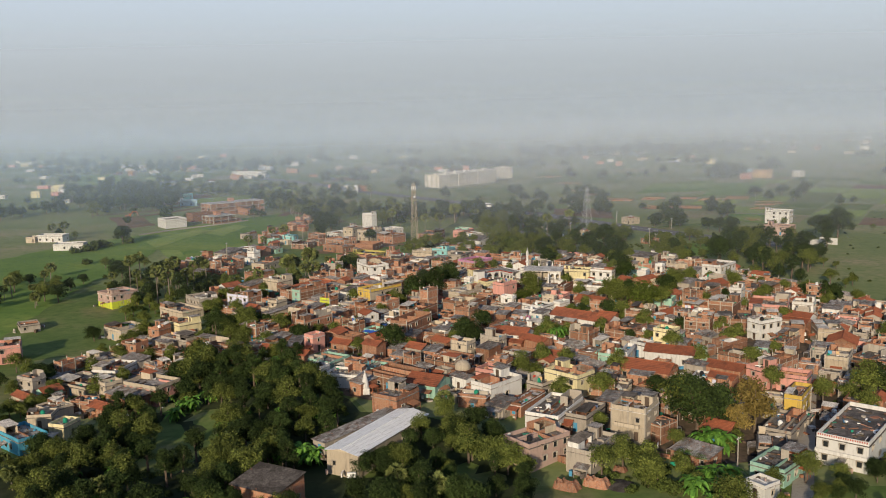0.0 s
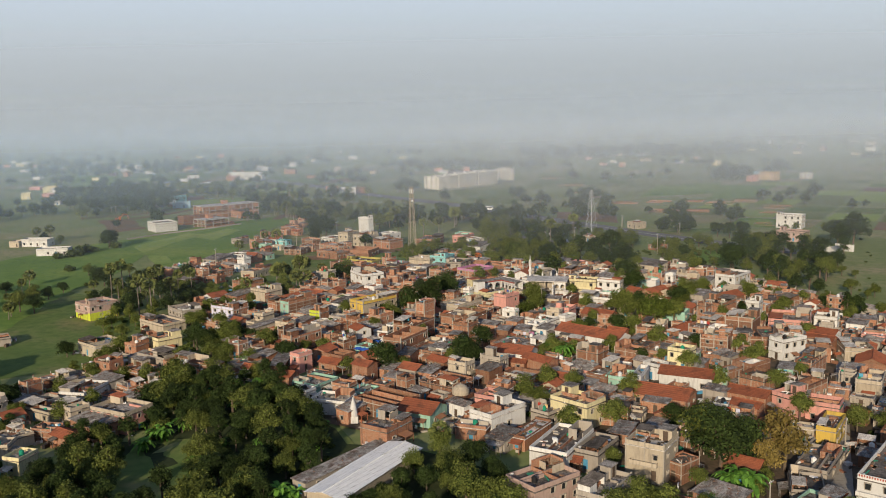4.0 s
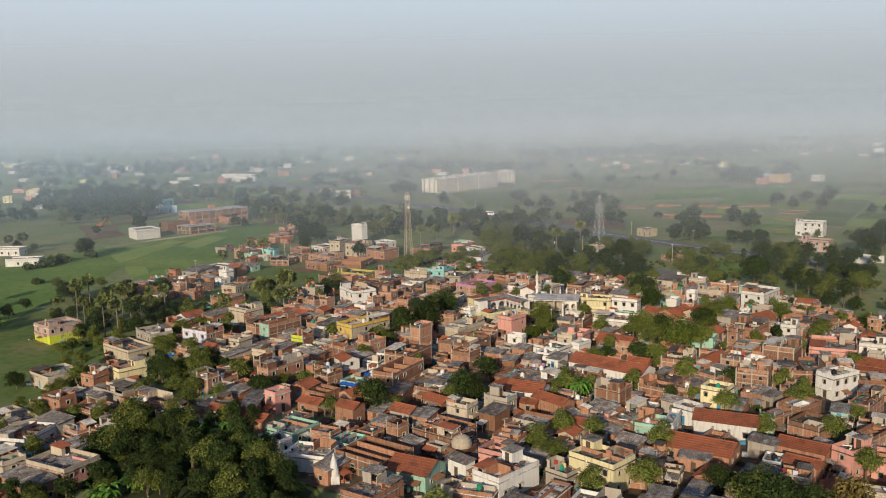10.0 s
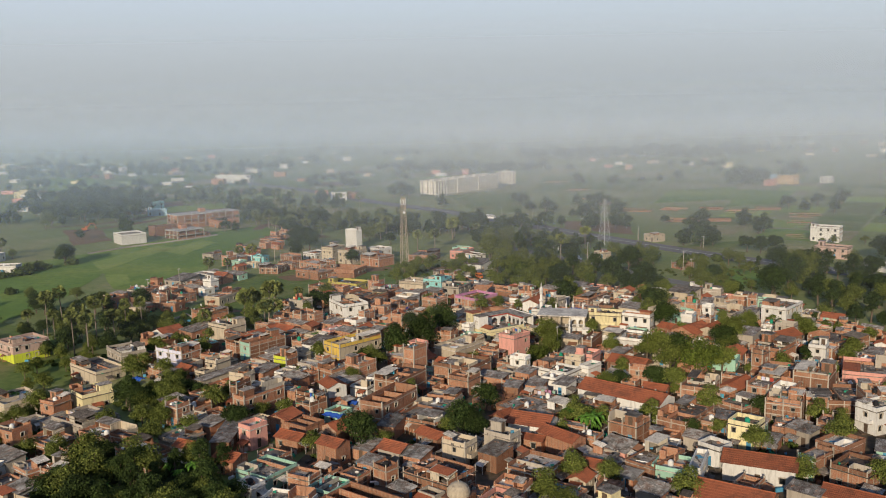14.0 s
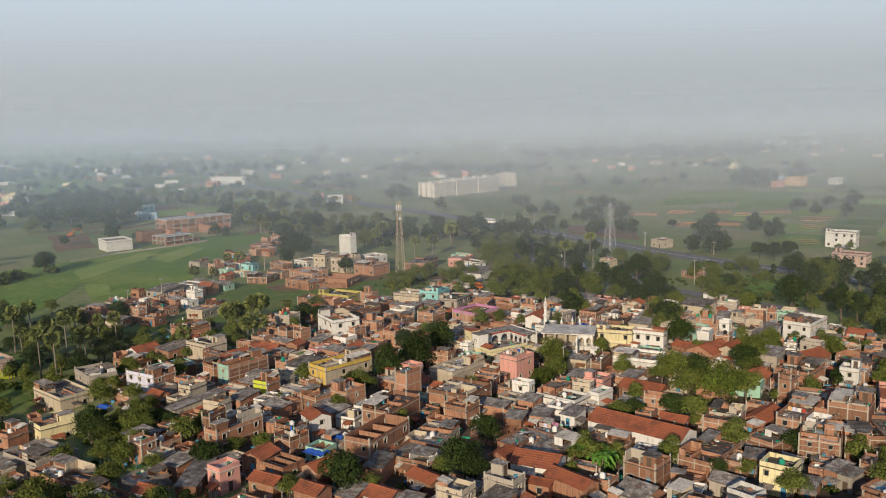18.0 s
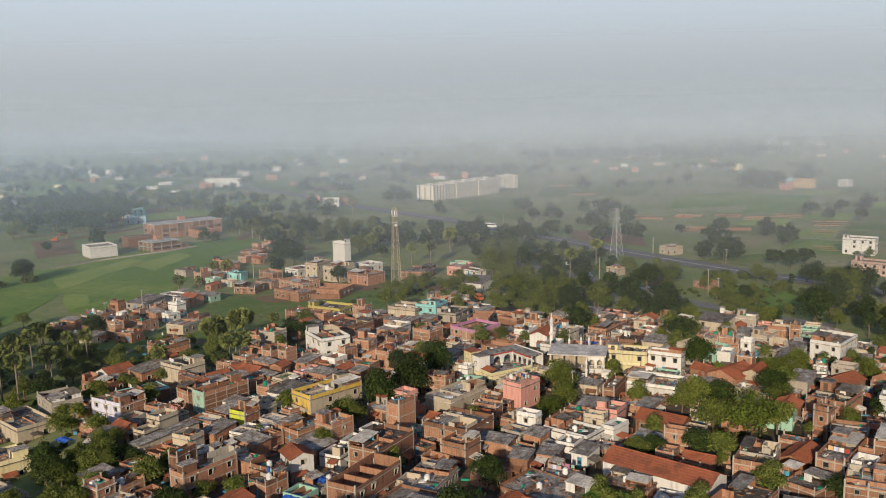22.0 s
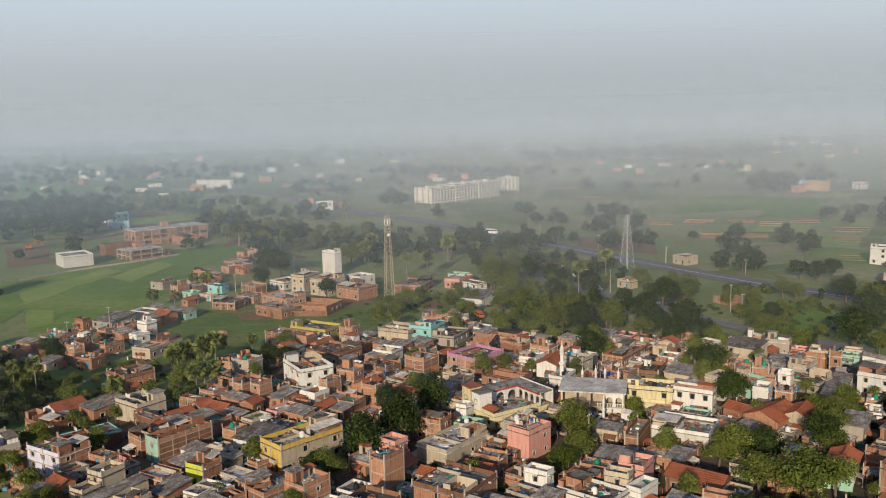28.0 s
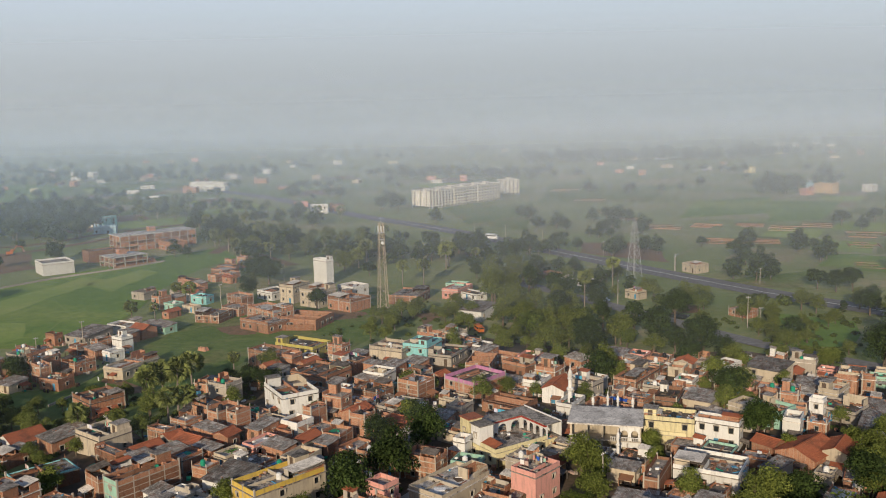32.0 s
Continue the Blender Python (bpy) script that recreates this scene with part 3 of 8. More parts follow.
        hh = [max(top + 0.2, h + q) for q in lift]
        e = 0.012
        g.box(-w / 2 - e, -d / 2 - e, top - 0.02, w / 2 + e, -d / 2 + t, hh[0])
        g.box(w / 2 - t, -d / 2 + t, top - 0.02, w / 2 + e, d / 2 - t, hh[1])
        g.box(-w / 2 - e, d / 2 - t, top - 0.02, w / 2 + e, d / 2 + e, hh[2])
        g.box(-w / 2 - e, -d / 2 + t, top - 0.02, -w / 2 + t, d / 2 - t, hh[3])
        part("parapet", g, "magenta" if roof == "magenta" else rim or wall, root)
        if roof == "open":
            part("floor", Geo().box(-w / 2 + 0.2, -d / 2 + 0.2, top - 1.6, w / 2 - 0.2, d / 2 - 0.2, top - 1.5), "earth", root)
            for q in range(1, 3):
                yy = -d / 2 + d * q / 3
                part("inner_wall", Geo().box(-w / 2 + 0.24, yy - 0.12, top - 1.5, w / 2 - 0.24, yy + 0.12, h - rnd.uniform(0.1, 0.8)), "brick", root)
        if roof != "open" and not far and w * d > 34:
            # low dividing walls and odds and ends left lying on the roof
            for q in range(1 + int(w * d > 70)):
                if rnd.random() < 0.7:
                    u = rnd.uniform(-0.25, 0.25) * w
                    part("roof_wall", Geo().box(u - 0.08, -d / 2 + 0.17, top - 0.01, u + 0.08, rnd.uniform(-0.1, 0.35) * d, top + rnd.uniform(0.3, 0.75)), wall if rnd.random() < 0.5 else "brick", root)
            g = Geo()
            for q in range(int(rnd.uniform(6, 16))):
                bx, by = rnd.uniform(-0.42, 0.42) * w, rnd.uniform(-0.42, 0.42) * d
                lx, ly, lz = rnd.uniform(0.1, 0.7), rnd.uniform(0.1, 0.45), rnd.uniform(0.06, 0.4)
                g.box(bx - lx, by - ly, top - 0.005, bx + lx, by + ly, top + lz)
            cl = part("roof_clutter", g, rnd.choice(("brick", "wood", "concrete", "tin", "earth")), root, "odds and ends lying on the roof")
            if not JOINING[0]:
                cl["kind"] = "stuff"
        if wall in ("brick", "cream", "grey") and not far and (h > 5 and not small or JOINING[0] and h > 2.8 and rnd.random() < 0.6):
            for s in range(1, storeys + 1):
                zz = s * sh - 0.2
                gg = Geo()
                gg.box(-w / 2 - 0.03, -d / 2 - 0.03, zz, w / 2 + 0.03, -d / 2 + 0.1, zz + 0.22)
                gg.box(w / 2 - 0.1, -d / 2 + 0.1, zz, w / 2 + 0.03, d / 2 - 0.1, zz + 0.22)
                gg.box(-w / 2 - 0.03, -d / 2 + 0.1, zz, -w / 2 + 0.1, d / 2 - 0.1, zz + 0.22)
                part("ring_beam", gg, "concrete", root)
            for cx in (-w / 2, w / 2) if w < 7 else (-w / 2, 0, w / 2):
                for cy in (-d / 2, d / 2):
                    part("column", shared("column_%.1f" % h, "concrete", lambda q: q.box(-0.15, -0.15, -1, 0.15, 0.15, h + 0.35)), None, root,
                         at=Matrix.Translation((cx - math.copysign(0.1, cx) if cx else 0, cy - math.copysign(0.1, cy), 0)))
        if cabin or (h > 5 and roof == "flat" and rnd.random() < 0.55 and w > 4 and d > 4):
            cw, cd = min(2.6, w * 0.45), min(3.2, d * 0.4)
            sx, sy = rnd.choice((-1, 1)), rnd.choice((-1, 1, 1))
            cx, cy = sx * (w / 2 - cw / 2 - 0.2), sy * (d / 2 - cd / 2 - 0.2)
            g = Geo()
            g.box(cx - cw / 2, cy - cd / 2, top - 0.01, cx + cw / 2, cy + cd / 2, top + 2.3)
            cab = part("stair_cabin", g, wall, root)
            part("slab", Geo().box(cx - cw / 2 - 0.25, cy - cd / 2 - 0.25, top + 2.3, cx + cw / 2 + 0.25, cy + cd / 2 + 0.25, top + 2.43), "roof", cab)
            part("door", door_mesh("wood"), None, cab, at=Matrix.Translation((cx - 0.5, cy - cd / 2 - 0.11, top)))
        if roof == "flat" and wall in ("brick", "grey", "cream") and rnd.random() < 0.45 and w > 4.2 and d > 4.2:
            # a rough shelter of sheets on a low brick wall on the roof
            sw, sd = w * rnd.uniform(0.3, 0.5), d * rnd.uniform(0.3, 0.5)
            sx, sy = rnd.choice((-1, 1)) * (w / 2 - sw / 2 - 0.2), rnd.choice((-1, 1)) * (d / 2 - sd / 2 - 0.2)
            g = Geo()
            for ex, ey, fx, fy in ((-1, 1, 1, 1), (-1, -1, -1, 1)):
                g.box(sx + ex * sw / 2 - 0.09, sy + ey * sd / 2 - 0.09, top - 0.02, sx + fx * sw / 2 + 0.09, sy + fy * sd / 2 + 0.09, top + 1.5)
            sh_ = part("roof_shelter", g, "brick", root, "low brick walls of a roof shelter")
            g = Geo()
            corrugated(g, sw, sd, 1.5, 1.95, 0.15)
            part("sheet", g, rnd.choice(("tin", "paleroof", "darkroof")), sh_, at=Matrix.Translation((sx, sy, top)))
    elif roof == "tin":
        g = Geo()
        rise = min(w, d) * 0.12 + 0.15
        corrugated(g, w, d, h + 0.05, h + rise)
        part("roof", g, "tin" if not dark else "darkroof", root)
        g = Geo()
        g.tri((-w / 2, -d / 2, h), (-w / 2, d / 2, h), (-w / 2, d / 2, h + rise - 0.12))
        g.tri((w / 2, d / 2, h), (w / 2, -d / 2, h), (w / 2, d / 2, h + rise - 0.12))
        g.quad((w / 2, d / 2, h), (-w / 2, d / 2, h), (-w / 2, d / 2, h + rise - 0.12), (w / 2, d / 2, h + rise - 0.12))
        part("gable", g, wall, root)
        for _ in range(0 if JOINING[0] else rnd.randint(2, 6)):
            bx, by = rnd.uniform(-w / 2, w / 2), rnd.uniform(-d / 2, d / 2)
            bz = h + 0.05 + (rise - 0.05) * (by + d / 2) / d
            part("weight", shared("roof_weight", "brick", lambda q: q.box(-0.14, -0.1, 0, 0.14, 0.1, 0.12)), None, root, "loose brick that holds the sheet",
                 at=pose(bx, by, bz, 0, 0, rnd.uniform(0, 180)))
    else:
        long_x = w >= d
        lw, ld = (w, d) if long_x else (d, w)
        ov = 0.45
        rise = ld * 0.5 * (0.42 if roof == "tile" else 0.18)
        turn = Matrix.Identity(4) if long_x else pose(0, 0, 0, 0, 0, 90)
        mat = "tile" if roof == "tile" else "whitetin"
        for s, nm in ((-1, "roof_slope"), (1, "roof_slope")):
            g = Geo()
            if roof == "tile":
                tiled_slope(g, -lw / 2 - ov, lw / 2 + ov, s * (ld / 2 + ov), h - rise * ov / (ld / 2), 0, h + rise)
            else:
                tiled_slope(g, -lw / 2 - ov, lw / 2 + ov, s * (ld / 2 + ov), h - rise * ov / (ld / 2), 0, h + rise, 0.5, 0.03, 3)
            part(nm, g, mat, root, at=turn)
        g = Geo()
        g.tube([(-lw / 2 - ov, 0, h + rise + 0.06), (0, 0, h + rise + 0.04), (lw / 2 + ov, 0, h + rise + 0.06)], [0.14] * 3, 6)
        part("ridge", g, mat, root, at=turn)
        for sx in (-1, 1):
            g = Geo()
            a, b, c = (sx * lw / 2, -ld / 2, h), (sx * lw / 2, ld / 2, h), (sx * lw / 2, 0, h + rise - 0.02)
            g.tri(a, b, c) if sx > 0 else g.tri(b, a, c)
            part("gable", g, wall, root, at=turn)
    return root


# ---- plants ----
def leaf_cloud(g, rnd, lobes, count, size):
    """Leaf sprays over the outside of several lobes (x, y, z, rx, rz), denser on top, each a small bent pair of faces."""
    tot = sum(l[3] ** 2 for l in lobes)
    for lx, ly, lz, rx, rz in lobes:
        for _ in range(int(count * rx * rx / tot)):
            u, v = rnd.uniform(-0.55, 1.0), rnd.uniform(0, 2 * math.pi)
            k = math.sqrt(max(0.0, 1 - u * u))
            dx, dy, dz = k * math.cos(v), k * math.sin(v), u
            q = rnd.uniform(0.6, 1.0) + 0.32 * rnd.random() ** 3
            c = Vector((lx + dx * rx * q, ly + dy * rx * q, lz + dz * rz * q))
            n = Vector((dx + rnd.uniform(-0.8, 0.8), dy + rnd.uniform(-0.8, 0.8), dz + rnd.uniform(-0.4, 0.9))).normalized()
            a = n.orthogonal().normalized()
            a = a * math.cos(v * 3) + n.cross(a) * math.sin(v * 3)
            b = n.cross(a)
            s = size * rnd.uniform(0.6, 1.35)
            k = len(g.v)
            m = c + n * s * 0.25
            g.v += [tuple(c - a * s), tuple(m - b * s * 0.5), tuple(c + a * s), tuple(m + b * s * 0.5)]
            g.f.append((k, k + 1, k + 2, k + 3))


def broadleaf(name, seed, leaf, label, height=10.0, spread=4.6, count=1500, size=0.42, lobes=10, low=0.35):
    rnd = random.Random(seed)
    root = empty(name, Matrix.Identity(4), label, "tree")
    lb = []
    for i in range(lobes):
        a = 2 * math.pi * (i * 0.382 + rnd.uniform(-0.05, 0.05))
        r = spread * (0.62 * math.sqrt((i + 0.3) / lobes)) * rnd.uniform(0.85, 1.2)
        z = height * (low + 0.03 + (0.87 - low) * rnd.uniform(0.35, 1.0) * (1.1 - r / spread * 0.55))
        rr = spread * rnd.uniform(0.30, 0.46)
        lb.append((r * math.cos(a), r * math.sin(a), z, rr, rr * rnd.uniform(0.7, 0.95)))
    lb.append((0, 0, height * 0.62, spread * 0.55, height * 0.26))
    g = Geo()
    g.tube([(0, 0, -0.6), (0.08, 0.02, height * 0.15), (0.0, 0.1, height * 0.34), (0.15, 0.0, height * 0.55)],
           [height * 0.034, height * 0.027, height * 0.022, height * 0.01], 7)
    for i in range(5):
        x, y, z, rr, _ = lb[i * 2 % len(lb)]
        g.tube([(0, 0.05, height * (0.22 + 0.03 * i)), (x * 0.45, y * 0.45, (z + height * 0.3) * 0.5), (x * 0.9, y * 0.9, z)],
                       [height * 0.016, height * 0.011, height * 0.004], 5)
    part("trunk", g, "bark", root)
    g = Geo()
    leaf_cloud(g, rnd, lb, count, size)
    part("crown", g, leaf, root)
    return root


def fan_palm(name, seed, height=9.0):
    """A tall palm with a round head of fan leaves."""
    rnd = random.Random(seed)
    root = empty(name, Matrix.Identity(4), "tall fan palm with a round grey-green head", "palm tree")
    lean = rnd.uniform(-0.4, 0.4)
    part("trunk", Geo().tube([(0, 0, -0.6), (lean * 0.3, 0, height * 0.4), (lean, 0.1, height)], [0.27, 0.2, 0.19], 8), "palmbark", root)
    g = Geo()
    top = Vector((lean, 0.1, height))
    for i in range(48):
        el = math.asin(rnd.uniform(-0.75, 0.97))
        az = i * 2.4 + rnd.uniform(-0.2, 0.2)
        out = Vector((math.cos(el) * math.cos(az), math.cos(el) * math.sin(az), math.sin(el)))
        side = out.cross(Vector((0, 0, 1))).normalized()
        up = side.cross(out)
        roll = rnd.uniform(-1.3, 1.3)
        side, up = side * math.cos(roll) + up * math.sin(roll), up * math.cos(roll) - side * math.sin(roll)
        stem = rnd.uniform(1.1, 1.8)
        base = top + out * stem
        g.tri(tuple(top - side * 0.04), tuple(top + side * 0.04), tuple(base))
        for k in range(-4, 5):
            a = k * 0.3
            d = out * math.cos(a) + side * math.sin(a)
            w = (side * math.cos(a) - out * math.sin(a)) * 0.21
            ln = 1.55 * rnd.uniform(0.8, 1.1)
            tip = base + d * ln - Vector((0, 0, 0.28)) + up * 0.08 * (k % 2)
            mid = base + d * ln * 0.55
            g.quad(tuple(base), tuple(mid - w), tuple(tip), tuple(mid + w))
    part("crown", g, "leaf_p", root)
    return root


def feather_palm(name, seed, height=8.0):
    rnd = random.Random(seed)
    root = empty(name, Matrix.Identity(4), "slender palm with drooping feather fronds", "palm tree")
    part("trunk", Geo().tube([(0, 0, -0.6), (0.2, 0, height * 0.5), (0.1, 0.15, height)], [0.22, 0.15, 0.13], 7), "palmbark", root)
    g = Geo()
    for i in range(20):
        az = i * 2.4
        rise = rnd.uniform(-0.1, 1.0)
        ln = rnd.uniform(2.2, 3.0)
        prev = Vector((0.1, 0.15, height))
        d = Vector((math.cos(az), math.sin(az), 0))
        s = Vector((-math.sin(az), math.cos(az), 0))
        for k in range(5):
            u = (k + 1) / 5
            p = Vector((0.1, 0.15, height)) + d * ln * u + Vector((0, 0, rise * ln * u - 1.5 * u * u * ln * 0.6))
            w = 0.42 * (1 - u * 0.6)
            for sg in (-1, 1):
                g.quad(tuple(prev), tuple(p), tuple(p + s * sg * w - Vector((0, 0, 0.25 * w)) - d * 0.1), tuple(prev + s * sg * w - Vector((0, 0, 0.25 * w))))
            prev = p
    part("crown", g, "leaf_p", root)
    return root


def banana(name, seed, height=3.6):
    rnd = random.Random(seed)
    root = empty(name, Matrix.Identity(4), "clump of banana plants with broad light green leaves", "banana plant")
    for s in range(3):
        bx, by = rnd.uniform(-0.9, 0.9), rnd.uniform(-0.9, 0.9)
        h = height * rnd.uniform(0.5, 0.8)
        part("stem", Geo().tube([(bx, by, -0.4), (bx, by, h * 0.5), (bx + 0.05, by, h)], [0.17, 0.14, 0.1], 6), "leaf_n", root)
        g = Geo()
        for i in range(8):
            az = i * 2.4 + s
            d, sd = Vector((math.cos(az), math.sin(az), 0)), Vector((-math.sin(az), math.cos(az), 0))
            rise = rnd.uniform(0.3, 1.5)
            ln = rnd.uniform(1.6, 2.5)
            prev, pw = Vector((bx, by, h)), 0.08
            for k in range(4):
                u = (k + 1) / 4
                p = Vector((bx, by, h)) + d * ln * u + Vector((0, 0, rise * u * ln * 0.7 - 0.95 * u * u * ln))
                w = (0.36, 0.4, 0.32, 0.04)[k]
                g.quad(tuple(prev), tuple(p), tuple(p + sd * w + Vector((0, 0, 0.1))), tuple(prev + sd * pw + Vector((0, 0, 0.1))))
                g.quad(tuple(p), tuple(prev), tuple(prev - sd * pw + Vector((0, 0, 0.1))), tuple(p - sd * w + Vector((0, 0, 0.1))))
                prev, pw = p, w
        part("leaf_crown", g, "leaf_n", root)
    return root


def bush(name, seed, leaf="leaf_s", size=0.3, count=420):
    rnd = random.Random(seed)
    root = empty(name, Matrix.Identity(4), "rounded leafy green bush", "bush")
    lb = [(rnd.uniform(-1, 1), rnd.uniform(-1, 1), rnd.uniform(0.5, 1.1), rnd.uniform(0.8, 1.2), rnd.uniform(0.7, 1.0)) for _ in range(5)]
    part("stem", Geo().tube([(0, 0, -0.3), (0, 0, 0.4), (0.1, 0, 0.9)], [0.09, 0.07, 0.03], 5), "bark", root)
    g = Geo()
    leaf_cloud(g, rnd, lb, count, size)
    part("crown", g, leaf, root)
    return root


PROTO = {
    "mango": [broadleaf("tree", 11 + i, "leaf_a", "dense dark green mango tree with a rounded crown", 10, 5.0, 3400, 0.29, 16, 0.06) for i in range(3)],
    "neem": [broadleaf("tree", 31 + i, "leaf_b", "leafy mid-green tree with an uneven open crown", 11, 4.6, 2900, 0.275, 17, 0.08) for i in range(3)],
    "tall": [broadleaf("tree", 51 + i, "leaf_a", "tall narrow green tree", 13, 3.2, 2000, 0.29, 16, 0.08) for i in range(2)],
    "lush": [broadleaf("tree", 41 + i, "leaf_l", "round pale yellow-green leafy tree", 9.5, 5.2, 2900, 0.28, 18, 0.05) for i in range(2)],
    "dry": [broadleaf("tree", 61, "leaf_c", "tree with sparse yellow-brown leaves", 11, 4.6, 1700, 0.33, 14, 0.08)],
    "far": [broadleaf("tree", 71 + i, "leaf_a", "far dark green tree beyond the village", 9, 4.6, 620, 0.62, 10, 0.03) for i in range(3)],
    "fan": [fan_palm("palm_tree", 81 + i, 5.8 + 1.2 * i) for i in range(3)],
    "tallfan": [fan_palm("palm_tree", 181 + i, 11.5 + 1.3 * i) for i in range(3)],
    "feather": [feather_palm("palm_tree", 91 + i, 7 + 2 * i) for i in range(2)],
    "banana": [banana("banana_plant", 95 + i) for i in range(2)],
    "bush": [bush("bush", 101 + i) for i in range(3)],
}
USED = set()
TREES = []


def plant(x, y, kind, size=1.0, group="village trees", mass=False):
    """One plant of a kind at a place; the first of each shape is moved there, later ones are copies."""
    rnd = random.Random(int(x * 13 + y * 29))
    i = rnd.randrange(len(PROTO[kind]))
    src = PROTO[kind][i]
    wide = rnd.uniform(0.92, 1.1)
    m = pose(x, y, ground_z(x, y) - 0.05, rnd.uniform(-3, 3), rnd.uniform(-3, 3), rnd.uniform(0, 360)) @ Matrix.Diagonal((size * wide, size * wide, size, 1))
    if mass:
        MASS.append((kind, i, m))
        TREES.append((x, y, size * 3.0))
        return None
    if (kind, i) not in USED:
        USED.add((kind, i))
        src.matrix_basis = m
        ob = src
    else:
        ob = copy_thing_at(src, m)
    ob["group"] = group
    if size < 0.6 and kind in ("mango", "neem"):
        ob["label"] = "young bushy green tree"
    TREES.append((x, y, size * (4.5 if kind in ("mango", "neem", "dry", "far", "lush") else 2.0)))
    return ob


MASS = []


def pour_trees(name, label):
    """Joins the plants gathered in MASS into one mesh; for woods whose trees nobody could count."""
    vs, fs, mats, idx, n = [], [], [], [], 0
    for kind, i, m in MASS:
        for o in PROTO[kind][i].children:
            g = MADE[o.data.name][0]
            mat = o.data.materials[0]
            if mat not in mats:
                mats.append(mat)
            if o.name not in QUADS:
                QUADS[o.name] = (np.array(g.v), np.array([q for q in g.f if len(q) == 4]))
            v, f = QUADS[o.name]
            a = np.array(m)
            vs.append(v @ a[:3, :3].T + a[:3, 3])
            fs.append(f + n)
            idx.append(np.full(len(f), mats.index(mat)))
            n += len(v)
    MASS.clear()
    V, F, I = np.concatenate(vs), np.concatenate(fs), np.concatenate(idx)
    me = bpy.data.meshes.new(name)
    me.vertices.add(len(V))
    me.vertices.foreach_set("co", V.astype(np.float32).ravel())
    me.loops.add(F.size)
    me.loops.foreach_set("vertex_index", F.astype(np.int32).ravel())
    me.polygons.add(len(F))
    me.polygons.foreach_set("loop_start", np.arange(0, F.size, 4, dtype=np.int32))
    me.polygons.foreach_set("material_index", I.astype(np.int32))
    me.update(calc_edges=True)
    for mat in mats:
        me.materials.append(mat)
    return tagged(new(name, me), label, "trees", kind="stuff")


QUADS = {}


def copy_thing_at(src, m):
    keep = src.matrix_basis.copy()
    src.matrix_basis = Matrix.Identity(4)
    ob = copy_thing(src, m)
    src.matrix_basis = keep
    return ob


def inside(px, py, poly):
    hit = False
    n = len(poly) // 2
    for i in range(n):
        x0, y0, x1, y1 = poly[2 * i], poly[2 * i + 1], poly[(2 * i + 2) % (2 * n)], poly[(2 * i + 3) % (2 * n)]
        if (y0 > py) != (y1 > py) and px < (x1 - x0) * (py - y0) / (y1 - y0) + x0:
            hit = not hit
    return hit


CELLS = {}


def near_houses(x, y):
    for h in HOUSES[CELLS.get("n", 0):]:
        rr = math.hypot(h[3], h[4]) / 2 + 6
        for i in range(int((h[0] - rr) // 12), int((h[0] + rr) // 12) + 1):
            for j in range(int((h[1] - rr) // 12), int((h[1] + rr) // 12) + 1):
                CELLS.setdefault((i, j), []).append(h)
    CELLS["n"] = len(HOUSES)
    return CELLS.get((int(x // 12), int(y // 12)), ())


def clear_of(x, y, r):
    """True where nothing built so far lies within r."""
    for hx, hy, rot, w, d, *_ in near_houses(x, y):
        a = radians(-rot)
        lx, ly = (x - hx) * math.cos(a) - (y - hy) * math.sin(a), (x - hx) * math.sin(a) + (y - hy) * math.cos(a)
        if abs(lx) < w / 2 + r and abs(ly) < d / 2 + r:
            return False
    return True


def grove(poly, n, kinds, lo, hi, gap=4.0, seed=1, keep=1.2, group="trees of the wood", mass=False):
    rnd = random.Random(seed)
    xs, ys = poly[0::2], poly[1::2]
    done, tries = [], 0
    while len(done) < n and tries < n * 30:
        tries += 1
        x, y = rnd.uniform(min(xs), max(xs)), rnd.uniform(min(ys), max(ys))
        s = rnd.uniform(lo, hi)
        if not inside(x, y, poly) or inside(x, y, CLEARING) or any(math.hypot(x - a, y - b) < gap * (s + q) / 2 for a, b, q in done) or not clear_of(x, y, keep):
            continue
        done.append((x, y, s))
        plant(x, y, rnd.choice(kinds), s, group, mass)


# ---- roof-top and yard things ----
def water_tank(x, y, z, colour):
    words = {"black": "black plastic water tank on a roof", "whiteplastic": "white plastic water tank on a roof", "greenplastic": "green plastic water tank on a roof"}
    t = empty("water_tank", pose(x, y, z, 0, 0, (x * 37) % 360), words[colour], "water tank", "roof water tanks")
    part("barrel", shared("tank_barrel_" + colour, colour, lambda g: g.lathe([(0.5, 0), (0.55, 0.04), (0.55, 0.3), (0.52, 0.33), (0.55, 0.36), (0.55, 0.68), (0.52, 0.71), (0.55, 0.74), (0.55, 0.98), (0.38, 1.15), (0.22, 1.2)], 14)), None, t)
    part("lid", shared("tank_lid_" + colour, colour, lambda g: g.lathe([(0.24, 1.19), (0.24, 1.27), (0.2, 1.29)], 12)), None, t)
    return t


def dish(x, y, z, rot):
    t = empty("satellite_dish", pose(x, y, z, 0, 0, rot), "small grey satellite dish on a bent pipe", "satellite dish", "satellite dishes")
    part("pipe", shared("dish_pipe", "steel", lambda g: g.tube([(0, 0, 0), (0, 0, 0.5), (0, -0.15, 0.7)], [0.03] * 3, 6)), None, t)
    part("bowl", shared("dish_bowl", "whiteplastic", lambda g: g.lathe([(0.02, 0.0), (0.2, 0.03), (0.36, 0.1), (0.4, 0.14), (0.37, 0.13)], 12)), None, t, at=pose(0, -0.2, 0.75, 60, 0, 0))
    return t


